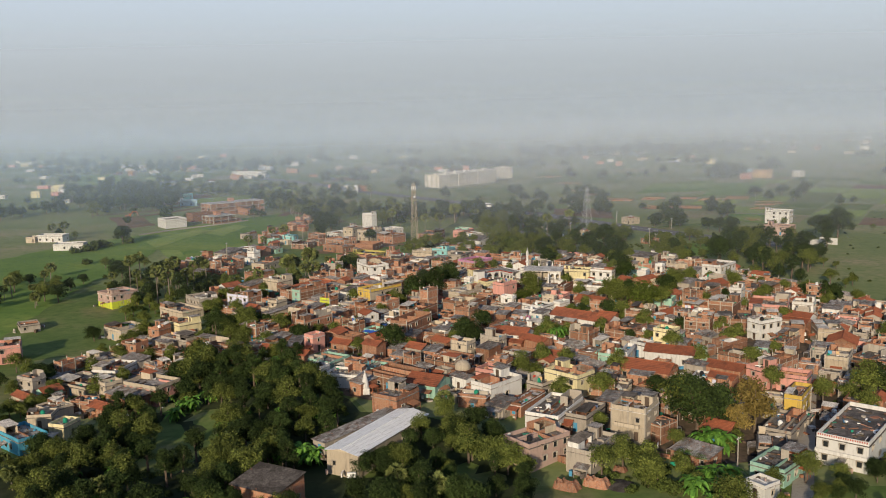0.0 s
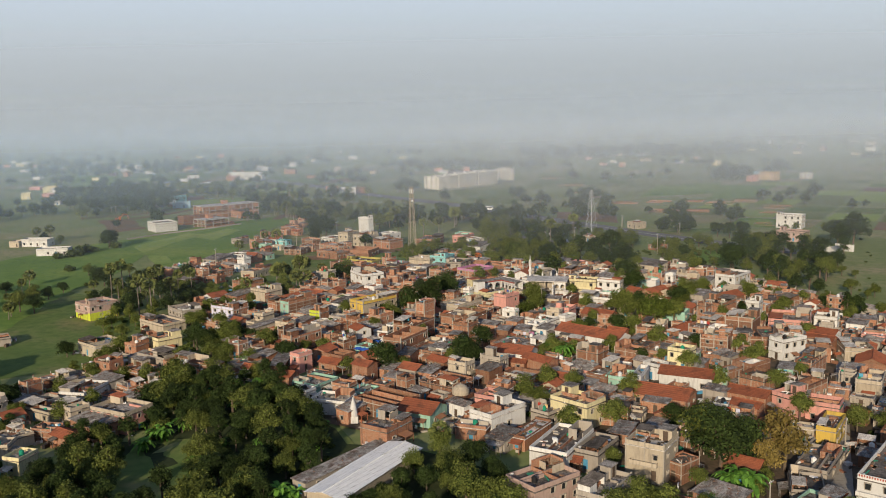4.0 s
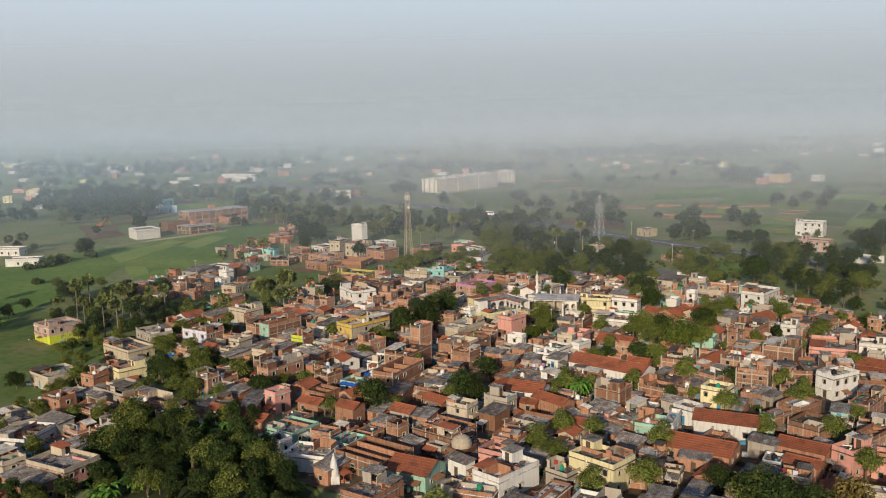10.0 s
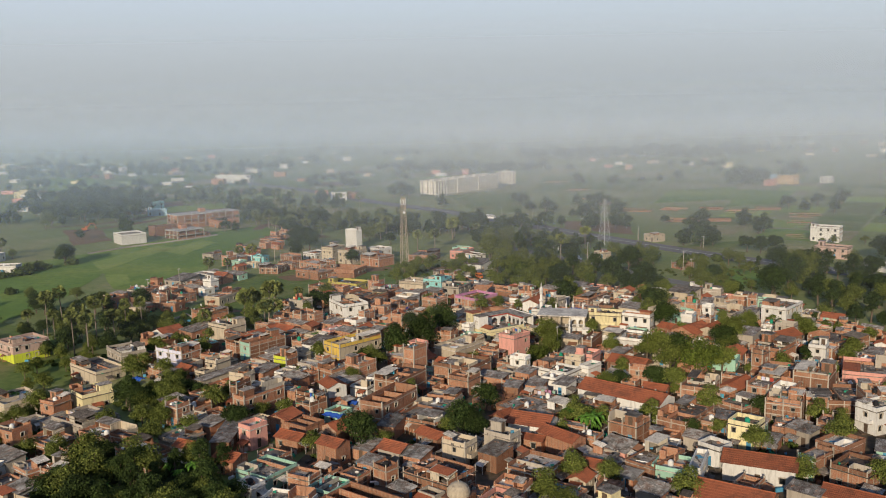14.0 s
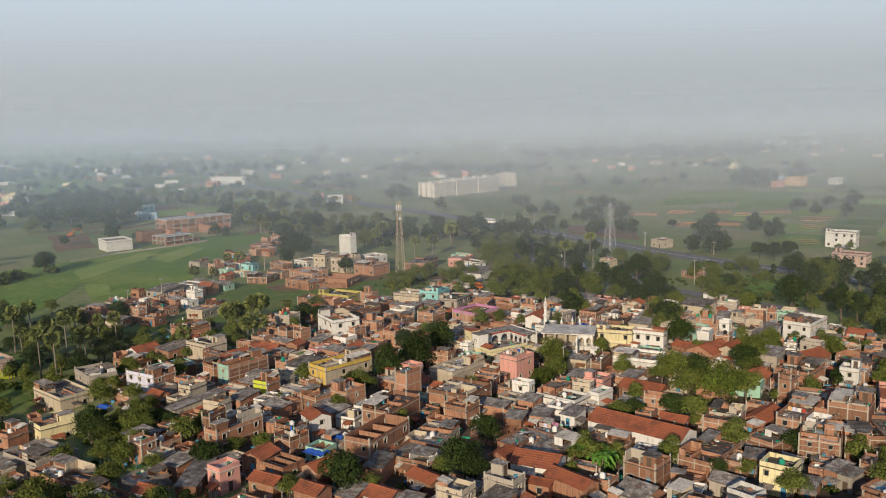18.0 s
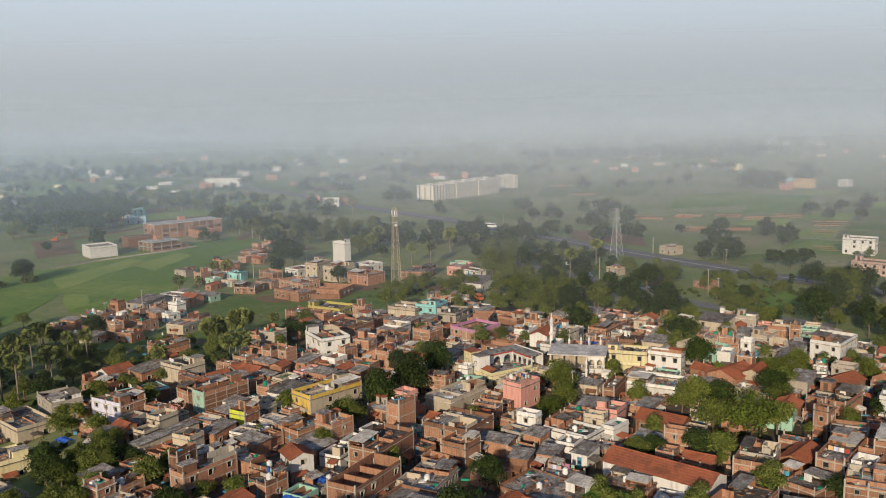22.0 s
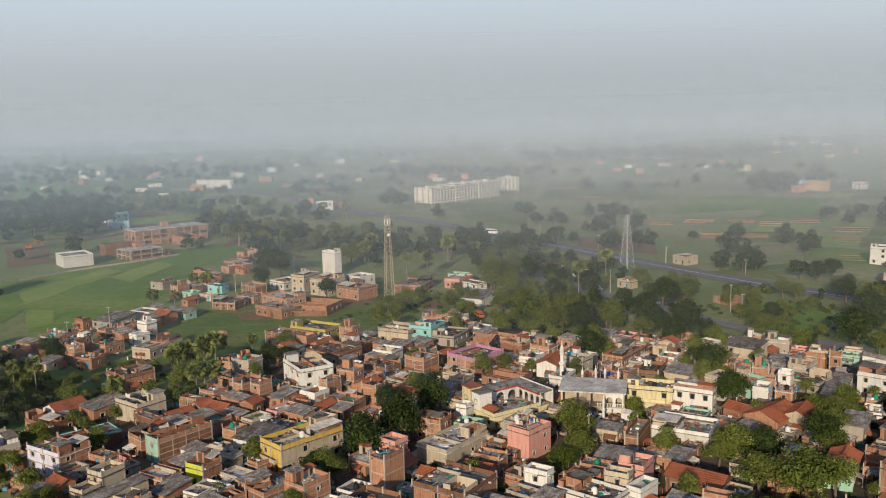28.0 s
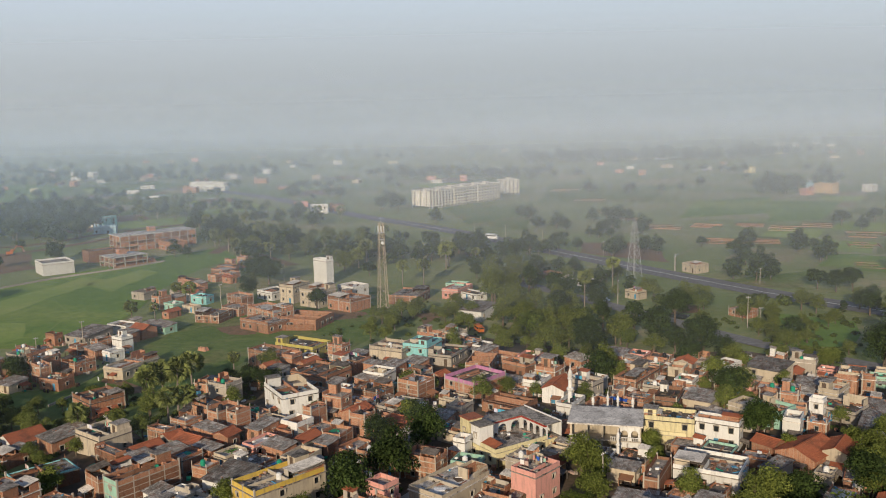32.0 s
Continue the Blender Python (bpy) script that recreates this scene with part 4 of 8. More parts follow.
def brick_stack(x, y, z, rot, s=1.0):
    t = empty("brick_stack", pose(x, y, z, 0, 0, rot), "loose stack of red bricks", "brick stack", "brick stacks")

    def build(g):
        r = random.Random(5)
        nx, ny = 9, 5
        for j in range(ny + 1):
            for i in range(nx + 1):
                edge = i in (0, nx) or j in (0, ny)
                g.v.append((-0.9 + 0.2 * i + r.uniform(-0.05, 0.05), -0.5 + 0.2 * j + r.uniform(-0.05, 0.05), -0.05 if edge else r.choice((0.3, 0.42, 0.55, 0.6))))
        for j in range(ny):
            for i in range(nx):
                k = j * (nx + 1) + i
                g.f.append((k, k + 1, k + nx + 2, k + nx + 1))
    part("bricks", shared("brick_heap", "brick", build), None, t, at=Matrix.Scale(s, 4))
    return t


def washing(x, y, z, rot, ln=3.5):
    t = empty("washing_line", pose(x, y, z, 0, 0, rot), "washing line with bright clothes hung between two poles", "washing line", "washing lines")
    for sx in (-1, 1):
        part("pole", shared("line_pole", "rust", lambda g: g.tube([(0, 0, 0), (0, 0, 0.9), (0, 0, 1.8)], [0.03] * 3, 5)), None, t, at=pose(sx * ln / 2, 0, 0))
    r = random.Random(int(x * 7 + y))
    part("rope", Geo().tube([(-ln / 2, 0, 1.75), (0, 0, 1.62), (ln / 2, 0, 1.75)], [0.012] * 3, 4), "wood", t)
    u = -ln / 2 + 0.3
    while u < ln / 2 - 0.6:
        w, h = r.uniform(0.35, 0.9), r.uniform(0.6, 1.2)
        g = Geo()
        for k in range(4):
            a, b = u + w * k / 4, u + w * (k + 1) / 4
            o, p = 0.05 * (k % 2), 0.05 * ((k + 1) % 2)
            g.quad((a, o, 1.66 - h), (b, p, 1.66 - h), (b, 0, 1.66), (a, 0, 1.66))
            g.quad((a, 0.02, 1.66), (b, 0.02, 1.66), (b, p + 0.02, 1.66 - h), (a, o + 0.02, 1.66 - h))
        part("cloth", g, r.choice(("white", "tarp", "pink", "yellow", "magenta", "mint", "cyan")), t)
        u += w + r.uniform(0.1, 0.4)
    return t


def bar_wall(name, pts, h, t, mat, label, category="wall", group="yard walls"):
    """A free-standing wall along a line of points, one panel between each two."""
    root = empty(name, pose(pts[0], pts[1], ground_z(pts[0], pts[1])), label, category, group)
    z0 = ground_z(pts[0], pts[1])
    for i in range(len(pts) // 2 - 1):
        x0, y0, x1, y1 = pts[2 * i:2 * i + 4]
        ln = math.hypot(x1 - x0, y1 - y0)
        g = Geo().box(-t / 2, -t / 2, -1.0, ln + t / 2 - t * 0.999, t / 2, h)
        part("panel", g, mat, root, at=pose(x0 - pts[0], y0 - pts[1], ground_z((x0 + x1) / 2, (y0 + y1) / 2) - z0, 0, 0, math.degrees(math.atan2(y1 - y0, x1 - x0))))
    return root


def foundations(x, y, rot, w, d, nx, ny, h=0.7):
    """Low brick walls of plots that have been begun and left, worn to uneven heights, with gaps."""
    root = empty("brick_enclosure", pose(x, y, ground_z(x, y), 0, 0, rot), "low unfinished brick walls round empty plots in the field", "brick enclosure", "unfinished plots")
    rnd = random.Random(int(x * 3 + y))
    for i in range(nx + 1):
        u = -w / 2 + w * i / nx + rnd.uniform(-0.06, 0.06) * w / nx
        a, b = rnd.choice((0, 0, 0.25)), rnd.choice((1, 1, 0.7))
        part("cross_wall", Geo().box(u - 0.15, -d / 2 + d * a, -0.3, u + 0.15, -d / 2 + d * b, h * rnd.uniform(0.5, 1.1)), "brick", root)
    for j in range(ny + 1):
        v = -d / 2 + d * j / ny
        a, b = rnd.choice((0, 0, 0.2)), rnd.choice((1, 1, 0.75))
        part("long_wall", Geo().box(-w / 2 + w * a + 0.16, v - 0.15, -0.3, -w / 2 + w * b - 0.16, v + 0.15, h * rnd.uniform(0.5, 1.0)), "brick", root)
    return root


# ---- towers, poles and roads ----
def lattice_tower(name, x, y, height, foot, head, label, sections=9, arms=0, rot=20.0, mat="steel"):
    root = empty(name, pose(x, y, ground_z(x, y), 0, 0, rot), label, "tower")
    r = 0.075

    def at(k, u):
        s = foot + (head - foot) * u
        return ((-s, s, s, -s)[k] / 2, (-s, -s, s, s)[k] / 2, height * u)
    for k in range(4):
        part("leg", Geo().tube([at(k, 0), at(k, 0.5), at(k, 1)], [r * 1.5, r * 1.2, r], 4), mat, root)
    for s in range(sections):
        u0, u1 = 1 - (1 - s / sections) ** 1.15, 1 - (1 - (s + 1) / sections) ** 1.15
        for k in range(4):
            q = (k + 1) % 4
            g = Geo()
            g.tube([at(k, u0), at(q, u1)], [r * 0.6] * 2, 4)
            g.tube([at(q, u0), at(k, u1)], [r * 0.6] * 2, 4)
            g.tube([at(k, u1), at(q, u1)], [r * 0.6] * 2, 4)
            part("brace", g, mat, root)
    for a in range(arms):
        z = height * (0.66 + 0.13 * a)
        for sx in (-1, 1):
            g = Geo()
            g.tube([(sx * head * 0.5, 0, z + 0.9), (sx * (head * 0.5 + 3.4), 0, z)], [r * 0.7, r * 0.5], 4)
            g.tube([(sx * head * 0.5, 0.5, z), (sx * (head * 0.5 + 3.4), 0, z)], [r * 0.7, r * 0.5], 4)
            g.tube([(sx * head * 0.5, -0.5, z), (sx * (head * 0.5 + 3.4), 0, z)], [r * 0.7, r * 0.5], 4)
            part("cross_arm", g, mat, root)
    return root


def phone_mast(x, y):
    m = lattice_tower("phone_mast", x, y, 35.0, 3.6, 1.5, "tall steel lattice telephone mast with antennas at the top", 15, mat="mastpaint")
    for i in range(6):
        a = radians(60 * i + 15)
        rr = 1.25
        b = part("antenna", shared("panel_antenna", "whiteplastic", lambda g: g.box(-0.16, -0.09, 0, 0.16, 0.09, 2.2)), None, m, "white panel antenna",
                 at=pose(rr * math.cos(a), rr * math.sin(a), 31.6, 0, 0, math.degrees(a) + 90))
        part("bracket", Geo().tube([(0, 0, 1.1), (0, 0.6, 1.1)], [0.05] * 2, 4), "steel", b)
    for z in (28.5, 31.2):
        part("platform", Geo().box(-1.15, -1.15, z, 1.15, 1.15, z + 0.12), "steel", m)
    part("drum_antenna", Geo().lathe([(0.6, 0), (0.62, 0.1), (0.6, 0.35), (0.3, 0.45)], 14), "whiteplastic", m, "round white microwave dish", at=pose(0, -1.1, 27.5, 90, 0, 0))
    part("spike", Geo().tube([(0, 0, 34.9), (0, 0, 37.6)], [0.05, 0.02], 5), "steel", m)
    return m


def utility_pole(x, y, h=8.0, rot=0.0):
    p = empty("utility_pole", pose(x, y, ground_z(x, y), 0, 0, rot), "pale concrete power pole with a steel cross-arm", "utility pole", "power poles")
    part("post", shared("pole_post_%.0f" % h, "concrete", lambda g: g.tube([(0, 0, -0.5), (0, 0, h * 0.5), (0, 0, h)], [0.17, 0.14, 0.1], 6)), None, p)
    part("cross_arm", shared("pole_arm", "steel", lambda g: g.box(-0.8, -0.05, -0.06, 0.8, 0.05, 0.06)), None, p, at=pose(0, -0.14, h - 0.4))
    for sx in (-0.65, 0, 0.65):
        part("insulator", shared("pole_insulator", "whiteplastic", lambda g: g.lathe([(0.05, 0), (0.08, 0.06), (0.05, 0.12), (0.07, 0.18), (0.02, 0.22)], 6)), None, p, at=pose(sx, -0.14, h - 0.34))
    return p


def ribbon(name, pts, width, mat, label, lift=0.1, category="road", dash=0):
    """A strip along a smooth line through the points."""
    P = [Vector((pts[2 * i], pts[2 * i + 1])) for i in range(len(pts) // 2)]
    line = []
    for i in range(len(P) - 1):
        a, b, c, d = P[max(i - 1, 0)], P[i], P[i + 1], P[min(i + 2, len(P) - 1)]
        for k in range(10):
            t = k / 10
            line.append(0.5 * (2 * b + (c - a) * t + (2 * a - 5 * b + 4 * c - d) * t * t + (3 * b - a - 3 * c + d) * t ** 3))
    line.append(P[-1])
    g = Geo()
    for i in range(len(line) - 1):
        if dash and i % 2:
            continue
        n0 = (line[min(i + 1, len(line) - 1)] - line[max(i - 1, 0)]).normalized().orthogonal() * width / 2
        n1 = (line[min(i + 2, len(line) - 1)] - line[i]).normalized().orthogonal() * width / 2
        q = [line[i] - n0, line[i + 1] - n1, line[i + 1] + n1, line[i] + n0]
        g.quad(*[(v.x, v.y, ground_z(v.x, v.y) + lift) for v in q])
    me = g.mesh(name, mat)
    if me.polygons[0].normal.z < 0:
        me.flip_normals()
    return tagged(new(name, me), label, category, kind="structure")


# ---- large single buildings ----
def apartment_block(x, y, rot, w, d, h, floors=5, bays=4):
    z = ground_z(x, y)
    root = empty("apartment_block", pose(x, y, z, 0, 0, rot), "five-storey cream white apartment block on columns beyond the fields", "apartment block", "row of apartment blocks")
    base = 2.0
    fh = (h - base - 0.6) / floors
    g = Geo()
    cs = [(-w / 2, -d / 2), (w / 2, -d / 2), (w / 2, d / 2), (-w / 2, d / 2)]
    todo = []
    for k in range(4):
        p0, p1 = cs[k], cs[(k + 1) % 4]
        ln = math.hypot(p1[0] - p0[0], p1[1] - p0[1])
        nb = bays if k in (0, 2) else 3
        holes = []
        for f in range(floors):
            for b in range(nb):
                u = ln * (b + 0.5) / nb
                holes.append((u - 0.7, u + 0.7, base + f * fh + 0.7, base + f * fh + 1.9))
        facade(g, p0, p1, base, h - 0.5, holes, 0.2)
        if k != 2:
            todo += [(p0, k, q) for q in holes]
    part("wall", g, "aptwall", root)
    for p0, k, q in todo:
        m = Matrix.Translation((p0[0], p0[1], 0)) @ pose(0, 0, 0, 0, 0, 90 * k) @ Matrix.Translation((q[0], 0, q[2]))
        part("window", glazed_mesh(1.4, 1.2), None, root, at=m)
    part("floor", Geo().box(-w / 2, -d / 2, base - 0.25, w / 2, d / 2, base), "aptwall", root)
    part("roof", Geo().box(-w / 2 - 0.3, -d / 2 - 0.3, h - 0.5, w / 2 + 0.3, d / 2 + 0.3, h - 0.3), "roof", root)
    g = Geo()
    g.box(-w / 2 - 0.3, -d / 2 - 0.3, h - 0.3, w / 2 + 0.3, -d / 2 - 0.1, h + 0.5)
    g.box(w / 2 + 0.1, -d / 2 - 0.1, h - 0.3, w / 2 + 0.3, d / 2 + 0.1, h + 0.5)
    g.box(-w / 2 - 0.3, d / 2 + 0.1, h - 0.3, w / 2 + 0.3, d / 2 + 0.3, h + 0.5)
    g.box(-w / 2 - 0.3, -d / 2 - 0.1, h - 0.3, -w / 2 - 0.1, d / 2 + 0.1, h + 0.5)
    part("parapet", g, "aptwall", root)
    for cx in range(5):
        for cy in (-1, 1):
            part("column", shared("apt_column", "aptwall", lambda q: q.box(-0.25, -0.25, -0.5, 0.25, 0.25, base)), None, root,
                 at=pose(-w / 2 + 0.3 + (w - 0.6) * cx / 4, cy * (d / 2 - 0.3), 0))
    part("stair_head", Geo().box(-2, -1, h - 0.31, 2, 2.5, h + 2.0), "aptwall", root)
    for f in range(floors):
        for u in (-w / 4, w / 4):
            b = part("balcony", Geo().box(u - 1.4, -d / 2 - 1.1, base + f * fh - 0.1, u + 1.4, -d / 2 + 0.02, base + f * fh + 0.06), "aptwall", root)
            part("railing", Geo().box(u - 1.4, -d / 2 - 1.1, base + f * fh + 0.06, u + 1.4, -d / 2 - 1.0, base + f * fh + 0.65), "aptwall", b)
    return root


M["aptwall"] = wall_mat("apartment_plaster", (0.70, 0.66, 0.58), amount=0.2, spread=(0.97, 1.03))


def vehicle(name, x, y, rot, colour, ln, wd, ht, label, category):
    v = empty(name, pose(x, y, ground_z(x, y) + 0.12, 0, 0, rot), label, category)
    truck = ht > 2.2
    g = Geo()
    if truck:
        g.box(-ln / 2, -wd / 2, 0.6, ln / 2 - 2.0, wd / 2, ht)
        g.box(ln / 2 - 1.95, -wd / 2, 0.5, ln / 2, wd / 2, ht * 0.85)
    else:
        prof = [(-ln / 2, 0.35), (ln / 2, 0.35), (ln / 2, 0.75), (ln / 2 - 1.0, 0.9), (ln / 2 - 1.6, ht), (-ln / 2 + 0.9, ht), (-ln / 2 + 0.1, 0.95)]
        n = len(g.v)
        for s in (-1, 1):
            g.v += [(a, s * wd / 2, b) for a, b in prof]
        k = len(prof)
        g.f.append(tuple(n + i for i in range(k)))
        g.f.append(tuple(n + k + i for i in reversed(range(k))))
        for i in range(k):
            g.f.append((n + (i + 1) % k, n + i, n + k + i, n + k + (i + 1) % k))
    part("body", g, colour, v)
    zw = ht * 0.62 if truck else 0.95
    for s in (-1, 1):
        part("window", Geo().box(-ln / 2 + 1.0, s * wd / 2 - 0.02, zw, ln / 2 - (0.4 if truck else 1.7), s * wd / 2 + 0.02, ht * 0.82 if truck else ht - 0.12), "glass", v)
    part("windscreen", Geo().box(ln / 2 - 0.02, -wd / 2 + 0.15, zw, ln / 2 + 0.02, wd / 2 - 0.15, ht * 0.82), "glass", v) if truck else None
    for sx in (-1, 1):
        for sy in (-1, 1):
            part("wheel", shared("wheel", "black", lambda q: q.lathe([(0.1, -0.12), (0.4, -0.12), (0.42, 0), (0.4, 0.12), (0.1, 0.12)], 10)), None, v,
                 at=pose(sx * (ln / 2 - 0.9), sy * (wd / 2 - 0.1), 0.42, 90, 0, 0))
    return v


def arch_wall(g, x0, x1, y, z0, z1, n, thick=0.25, rise=2.1, flip=False):
    """An arcade: piers with round-headed openings right through the wall."""
    bay = (x1 - x0) / n
    r = bay * 0.34
    for i in range(n):
        a = x0 + i * bay
        cx = a + bay / 2
        g.box(a, y, z0, cx - r, y + thick, z1)
        g.box(cx + r, y, z0, a + bay, y + thick, z1)
        spring = z0 + rise - r
        for k in range(8):
            t0, t1 = math.pi * k / 8, math.pi * (k + 1) / 8
            xa, xb = cx + r * math.cos(t1), cx + r * math.cos(t0)
            za, zb = spring + r * math.sin(t1), spring + r * math.sin(t0)
            g.quad((xa, y, za), (xb, y, zb), (xb, y, z1), (xa, y, z1))
            g.quad((xb, y + thick, zb), (xa, y + thick, za), (xa, y + thick, z1), (xb, y + thick, z1))
            g.quad((xa, y + thick, za), (xb, y + thick, zb), (xb, y, zb), (xa, y, za))


def mansion(x, y, rot, w, d):
    """A yellow and white courtyard house with red-edged arcades on two sides of a roof court."""
    z = ground_z(x, y)
    root = empty("courtyard_house", pose(x, y, z, 0, 0, rot), "pale yellow and white courtyard house with red-edged arcades", "house", "village houses")
    HOUSES.append((x, y, rot, w, d, 3.2, z, "court"))
    g = Geo()
    holes = [(w * q - 0.45, w * q + 0.45, 1.0, 2.2) for q in (0.15, 0.4, 0.62, 0.85)]
    facade(g, (-w / 2, -d / 2), (w / 2, -d / 2), -1.2, 3.2, holes)
    facade(g, (w / 2, -d / 2), (w / 2, d / 2), -1.2, 3.2, [(d * q - 0.4, d * q + 0.4, 1.0, 2.2) for q in (0.3, 0.7)])
    facade(g, (w / 2, d / 2), (-w / 2, d / 2), -1.2, 3.2, [])
    facade(g, (-w / 2, d / 2), (-w / 2, -d / 2), -1.2, 3.2, [])
    part("wall", g, "ycream", root)
    for h in holes:
        wd = part("window", window_mesh(0.9, 1.2), None, root, at=pose(-w / 2 + h[0], -d / 2, 1.0))
        part("pane", pane_mesh(0.9, 1.2), None, wd)
    part("roof", Geo().box(-w / 2, -d / 2, 3.06, w / 2, d / 2, 3.2), "roof", root)
    b = 4.0
    for a0, a1, off, n, m in ((-w / 2 + b, w / 2, d / 2 - b, 4, None), (-d / 2 + 3.0, d / 2 - b, 0, 3, pose(-w / 2 + b, 0, 0, 0, 0, 90))):
        for k in range(n):
            g = Geo()
            arch_wall(g, a0 + (a1 - a0) * k / n, a0 + (a1 - a0) * (k + 1) / n, off, 3.2, 6.2, 1)
            part("arch", g, "white", root, "white round arch of the arcade", at=m)
    g = Geo()
    g.box(-w / 2, d / 2 - 0.25, 3.2, w / 2, d / 2, 6.6)
    part("rear_wall", g, "white", root)
    part("wing_roof", Geo().box(-w / 2, d / 2 - b - 0.3, 6.2, w / 2, d / 2 - 0.25, 6.35), "roof", root)
    part("wing_roof", Geo().box(-w / 2, -d / 2 + 3.0, 6.2, -w / 2 + b + 0.3, d / 2 - b - 0.3, 6.35), "roof", root)
    part("cornice", Geo().box(-w / 2 + b, d / 2 - b - 0.55, 5.9, w / 2, d / 2 - b - 0.02, 6.19), "redtrim", root, "red painted cornice")
    part("cornice", Geo().box(-w / 2 + b + 0.02, -d / 2 + 3.0, 5.9, -w / 2 + b + 0.5, d / 2 - b - 0.55, 6.19), "redtrim", root, "red painted cornice")
    for cy, hh in ((-d / 2 + 1.4, 7.6), (-d / 2 + 1.4, 7.2)):
        cx = -w / 2 + 1.6 if hh > 7.4 else -w / 2 + 5.6
        t = part("stair_tower", Geo().box(cx - 1.6, cy - 1.41, 3.2, cx + 1.6, cy + 2.0, hh), "ycream" if hh > 7.4 else "white", root)
        part("tower_roof", Geo().box(cx - 1.85, cy - 1.65, hh, cx + 1.85, cy + 2.25, hh + 0.18), "tile" if hh > 7.4 else "roof", t)
        wd = part("window", window_mesh(0.9, 1.2), None, t, at=pose(cx - 0.45, cy - 1.43, 4.4))
    g = Geo()
    for a, bb, c, dd in ((-w / 2 + 6.4, -d / 2, w / 2, -d / 2 + 0.2), (w / 2 - 0.2, -d / 2 + 0.2, w / 2, d / 2 - b)):
        g.box(a, bb, 3.2, c, dd, 4.0)
    part("parapet", g, "ycream", root)
    g = Geo()
    corrugated(g, 4.5, 2.2, 3.9, 4.6, 0.1)
    part("awning", g, "tile", root, "red tiled awning", at=pose(w / 2 - 3.2, -d / 2 + 1.3, 0))
    return root


def minaret(x, y, z, s):
    m = empty("minaret", pose(x, y, z), "short white minaret with a ball-topped dome", "minaret", "minarets")
    part("shaft", shared("minaret_shaft", "white", lambda g: g.lathe([(0.3, -0.4), (0.3, 0), (0.23, 0.1), (0.2, 2.2), (0.3, 2.35), (0.3, 2.5), (0.17, 2.55), (0.15, 3.2), (0.22, 3.3), (0.22, 3.4)], 10)), None, m, at=Matrix.Scale(s, 4))
    part("dome", shared("minaret_dome", "white", lambda g: g.lathe([(0.16, 3.4), (0.22, 3.6), (0.19, 3.85), (0.1, 4.05), (0.04, 4.2), (0.06, 4.35), (0.02, 4.6)], 10)), None, m, at=Matrix.Scale(s, 4))
    return m


def prayer_hall(x, y, rot, w, d, h):
    """A two-storey hall with an open columned front under a broad flat roof."""
    z = ground_z(x, y)
    root = empty("prayer_hall", pose(x, y, z, 0, 0, rot), "two-storey cream prayer hall with an open columned front", "hall")
    HOUSES.append((x, y, rot, w, d, h, z, "hall"))
    mid = h * 0.5
    part("roof", Geo().box(-w / 2 - 0.4, -d / 2 - 0.6, h - 0.3, w / 2 + 0.4, d / 2 + 0.3, h), "paleroof", root)
    part("upper_floor", Geo().box(-w / 2, -d / 2 - 0.3, mid - 0.25, w / 2, d / 2, mid), "concrete", root)
    g = Geo()
    g.box(-w / 2, d / 2 - 0.25, -1, w / 2, d / 2, h - 0.3)
    g.box(-w / 2, -d / 2 + 3, -1, -w / 2 + 0.25, d / 2 - 0.25, h - 0.3)
    g.box(w / 2 - 0.25, -d / 2, -1, w / 2, d / 2 - 0.25, h - 0.3)
    part("wall", g, "cream", root)
    part("inner_wall", Geo().box(-w / 2 + 0.26, -d / 2 + 3.4, -0.5, w / 2 - 0.26, -d / 2 + 3.6, h - 0.31), "cream", root)
    for z0, z1, rise in ((mid, h - 0.3, 2.2), (-0.5, mid - 0.26, 2.6)):
        g = Geo()
        arch_wall(g, w * 0.2, w / 2 - 0.26, -d / 2, z0, z1, 2, 0.25, rise)
        part("arched_front", g, "white", root, "white front wall with arched openings")
    for i in range(4):
        part("column", shared("hall_column", "cream", lambda q: q.box(-0.22, -0.22, -1, 0.22, 0.22, h - 0.3)), None, root, at=pose(-w / 2 + 0.4 + (w * 0.7 - 0.6) * i / 3, -d / 2 + 0.1, 0))
    for x0, x1 in ((-w / 2, -w / 2 + w * 0.24), (w * 0.08, w / 2)):
        bal = part("balustrade", Geo().box(x0, -d / 2 - 0.34, mid + 0.7, x1, -d / 2 - 0.2, mid + 0.82), "white", root, "white balustrade")
        k = x0 + 0.1
        while k < x1:
            part("baluster", shared("baluster", "white", lambda q: q.box(-0.06, -0.06, 0, 0.06, 0.06, 0.71)), None, bal, at=pose(k, -d / 2 - 0.27, mid))
            k += 0.38
    return root


def domed_shrine(x, y):
    s = empty("domed_shrine", pose(x, y, ground_z(x, y), 0, 0, -36), "small old shrine with a weathered earth-brown dome", "shrine")
    part("base", Geo().box(-2.3, -2.3, -1, 2.3, 2.3, 3.2), "brick", s)
    part("dome", Geo().lathe([(2.1, 3.2), (2.15, 3.8), (1.95, 4.5), (1.5, 5.1), (0.8, 5.5), (0.15, 5.65), (0.1, 6.0)], 20), "cream", s)
    HOUSES.append((x, y, -36, 5, 5, 3.2, ground_z(x, y), "shrine"))


def temple_spire(x, y):
    s = empty("temple_spire", pose(x, y, ground_z(x, y)), "slender white conical temple spire", "temple")
    part("base", Geo().box(-1.1, -1.1, -0.8, 1.1, 1.1, 1.8), "white", s)
    part("spire", Geo().lathe([(1.0, 1.8), (0.95, 2.6), (0.75, 3.8), (0.45, 5.0), (0.15, 5.8), (0.2, 5.95), (0.03, 6.3)], 12), "white", s)


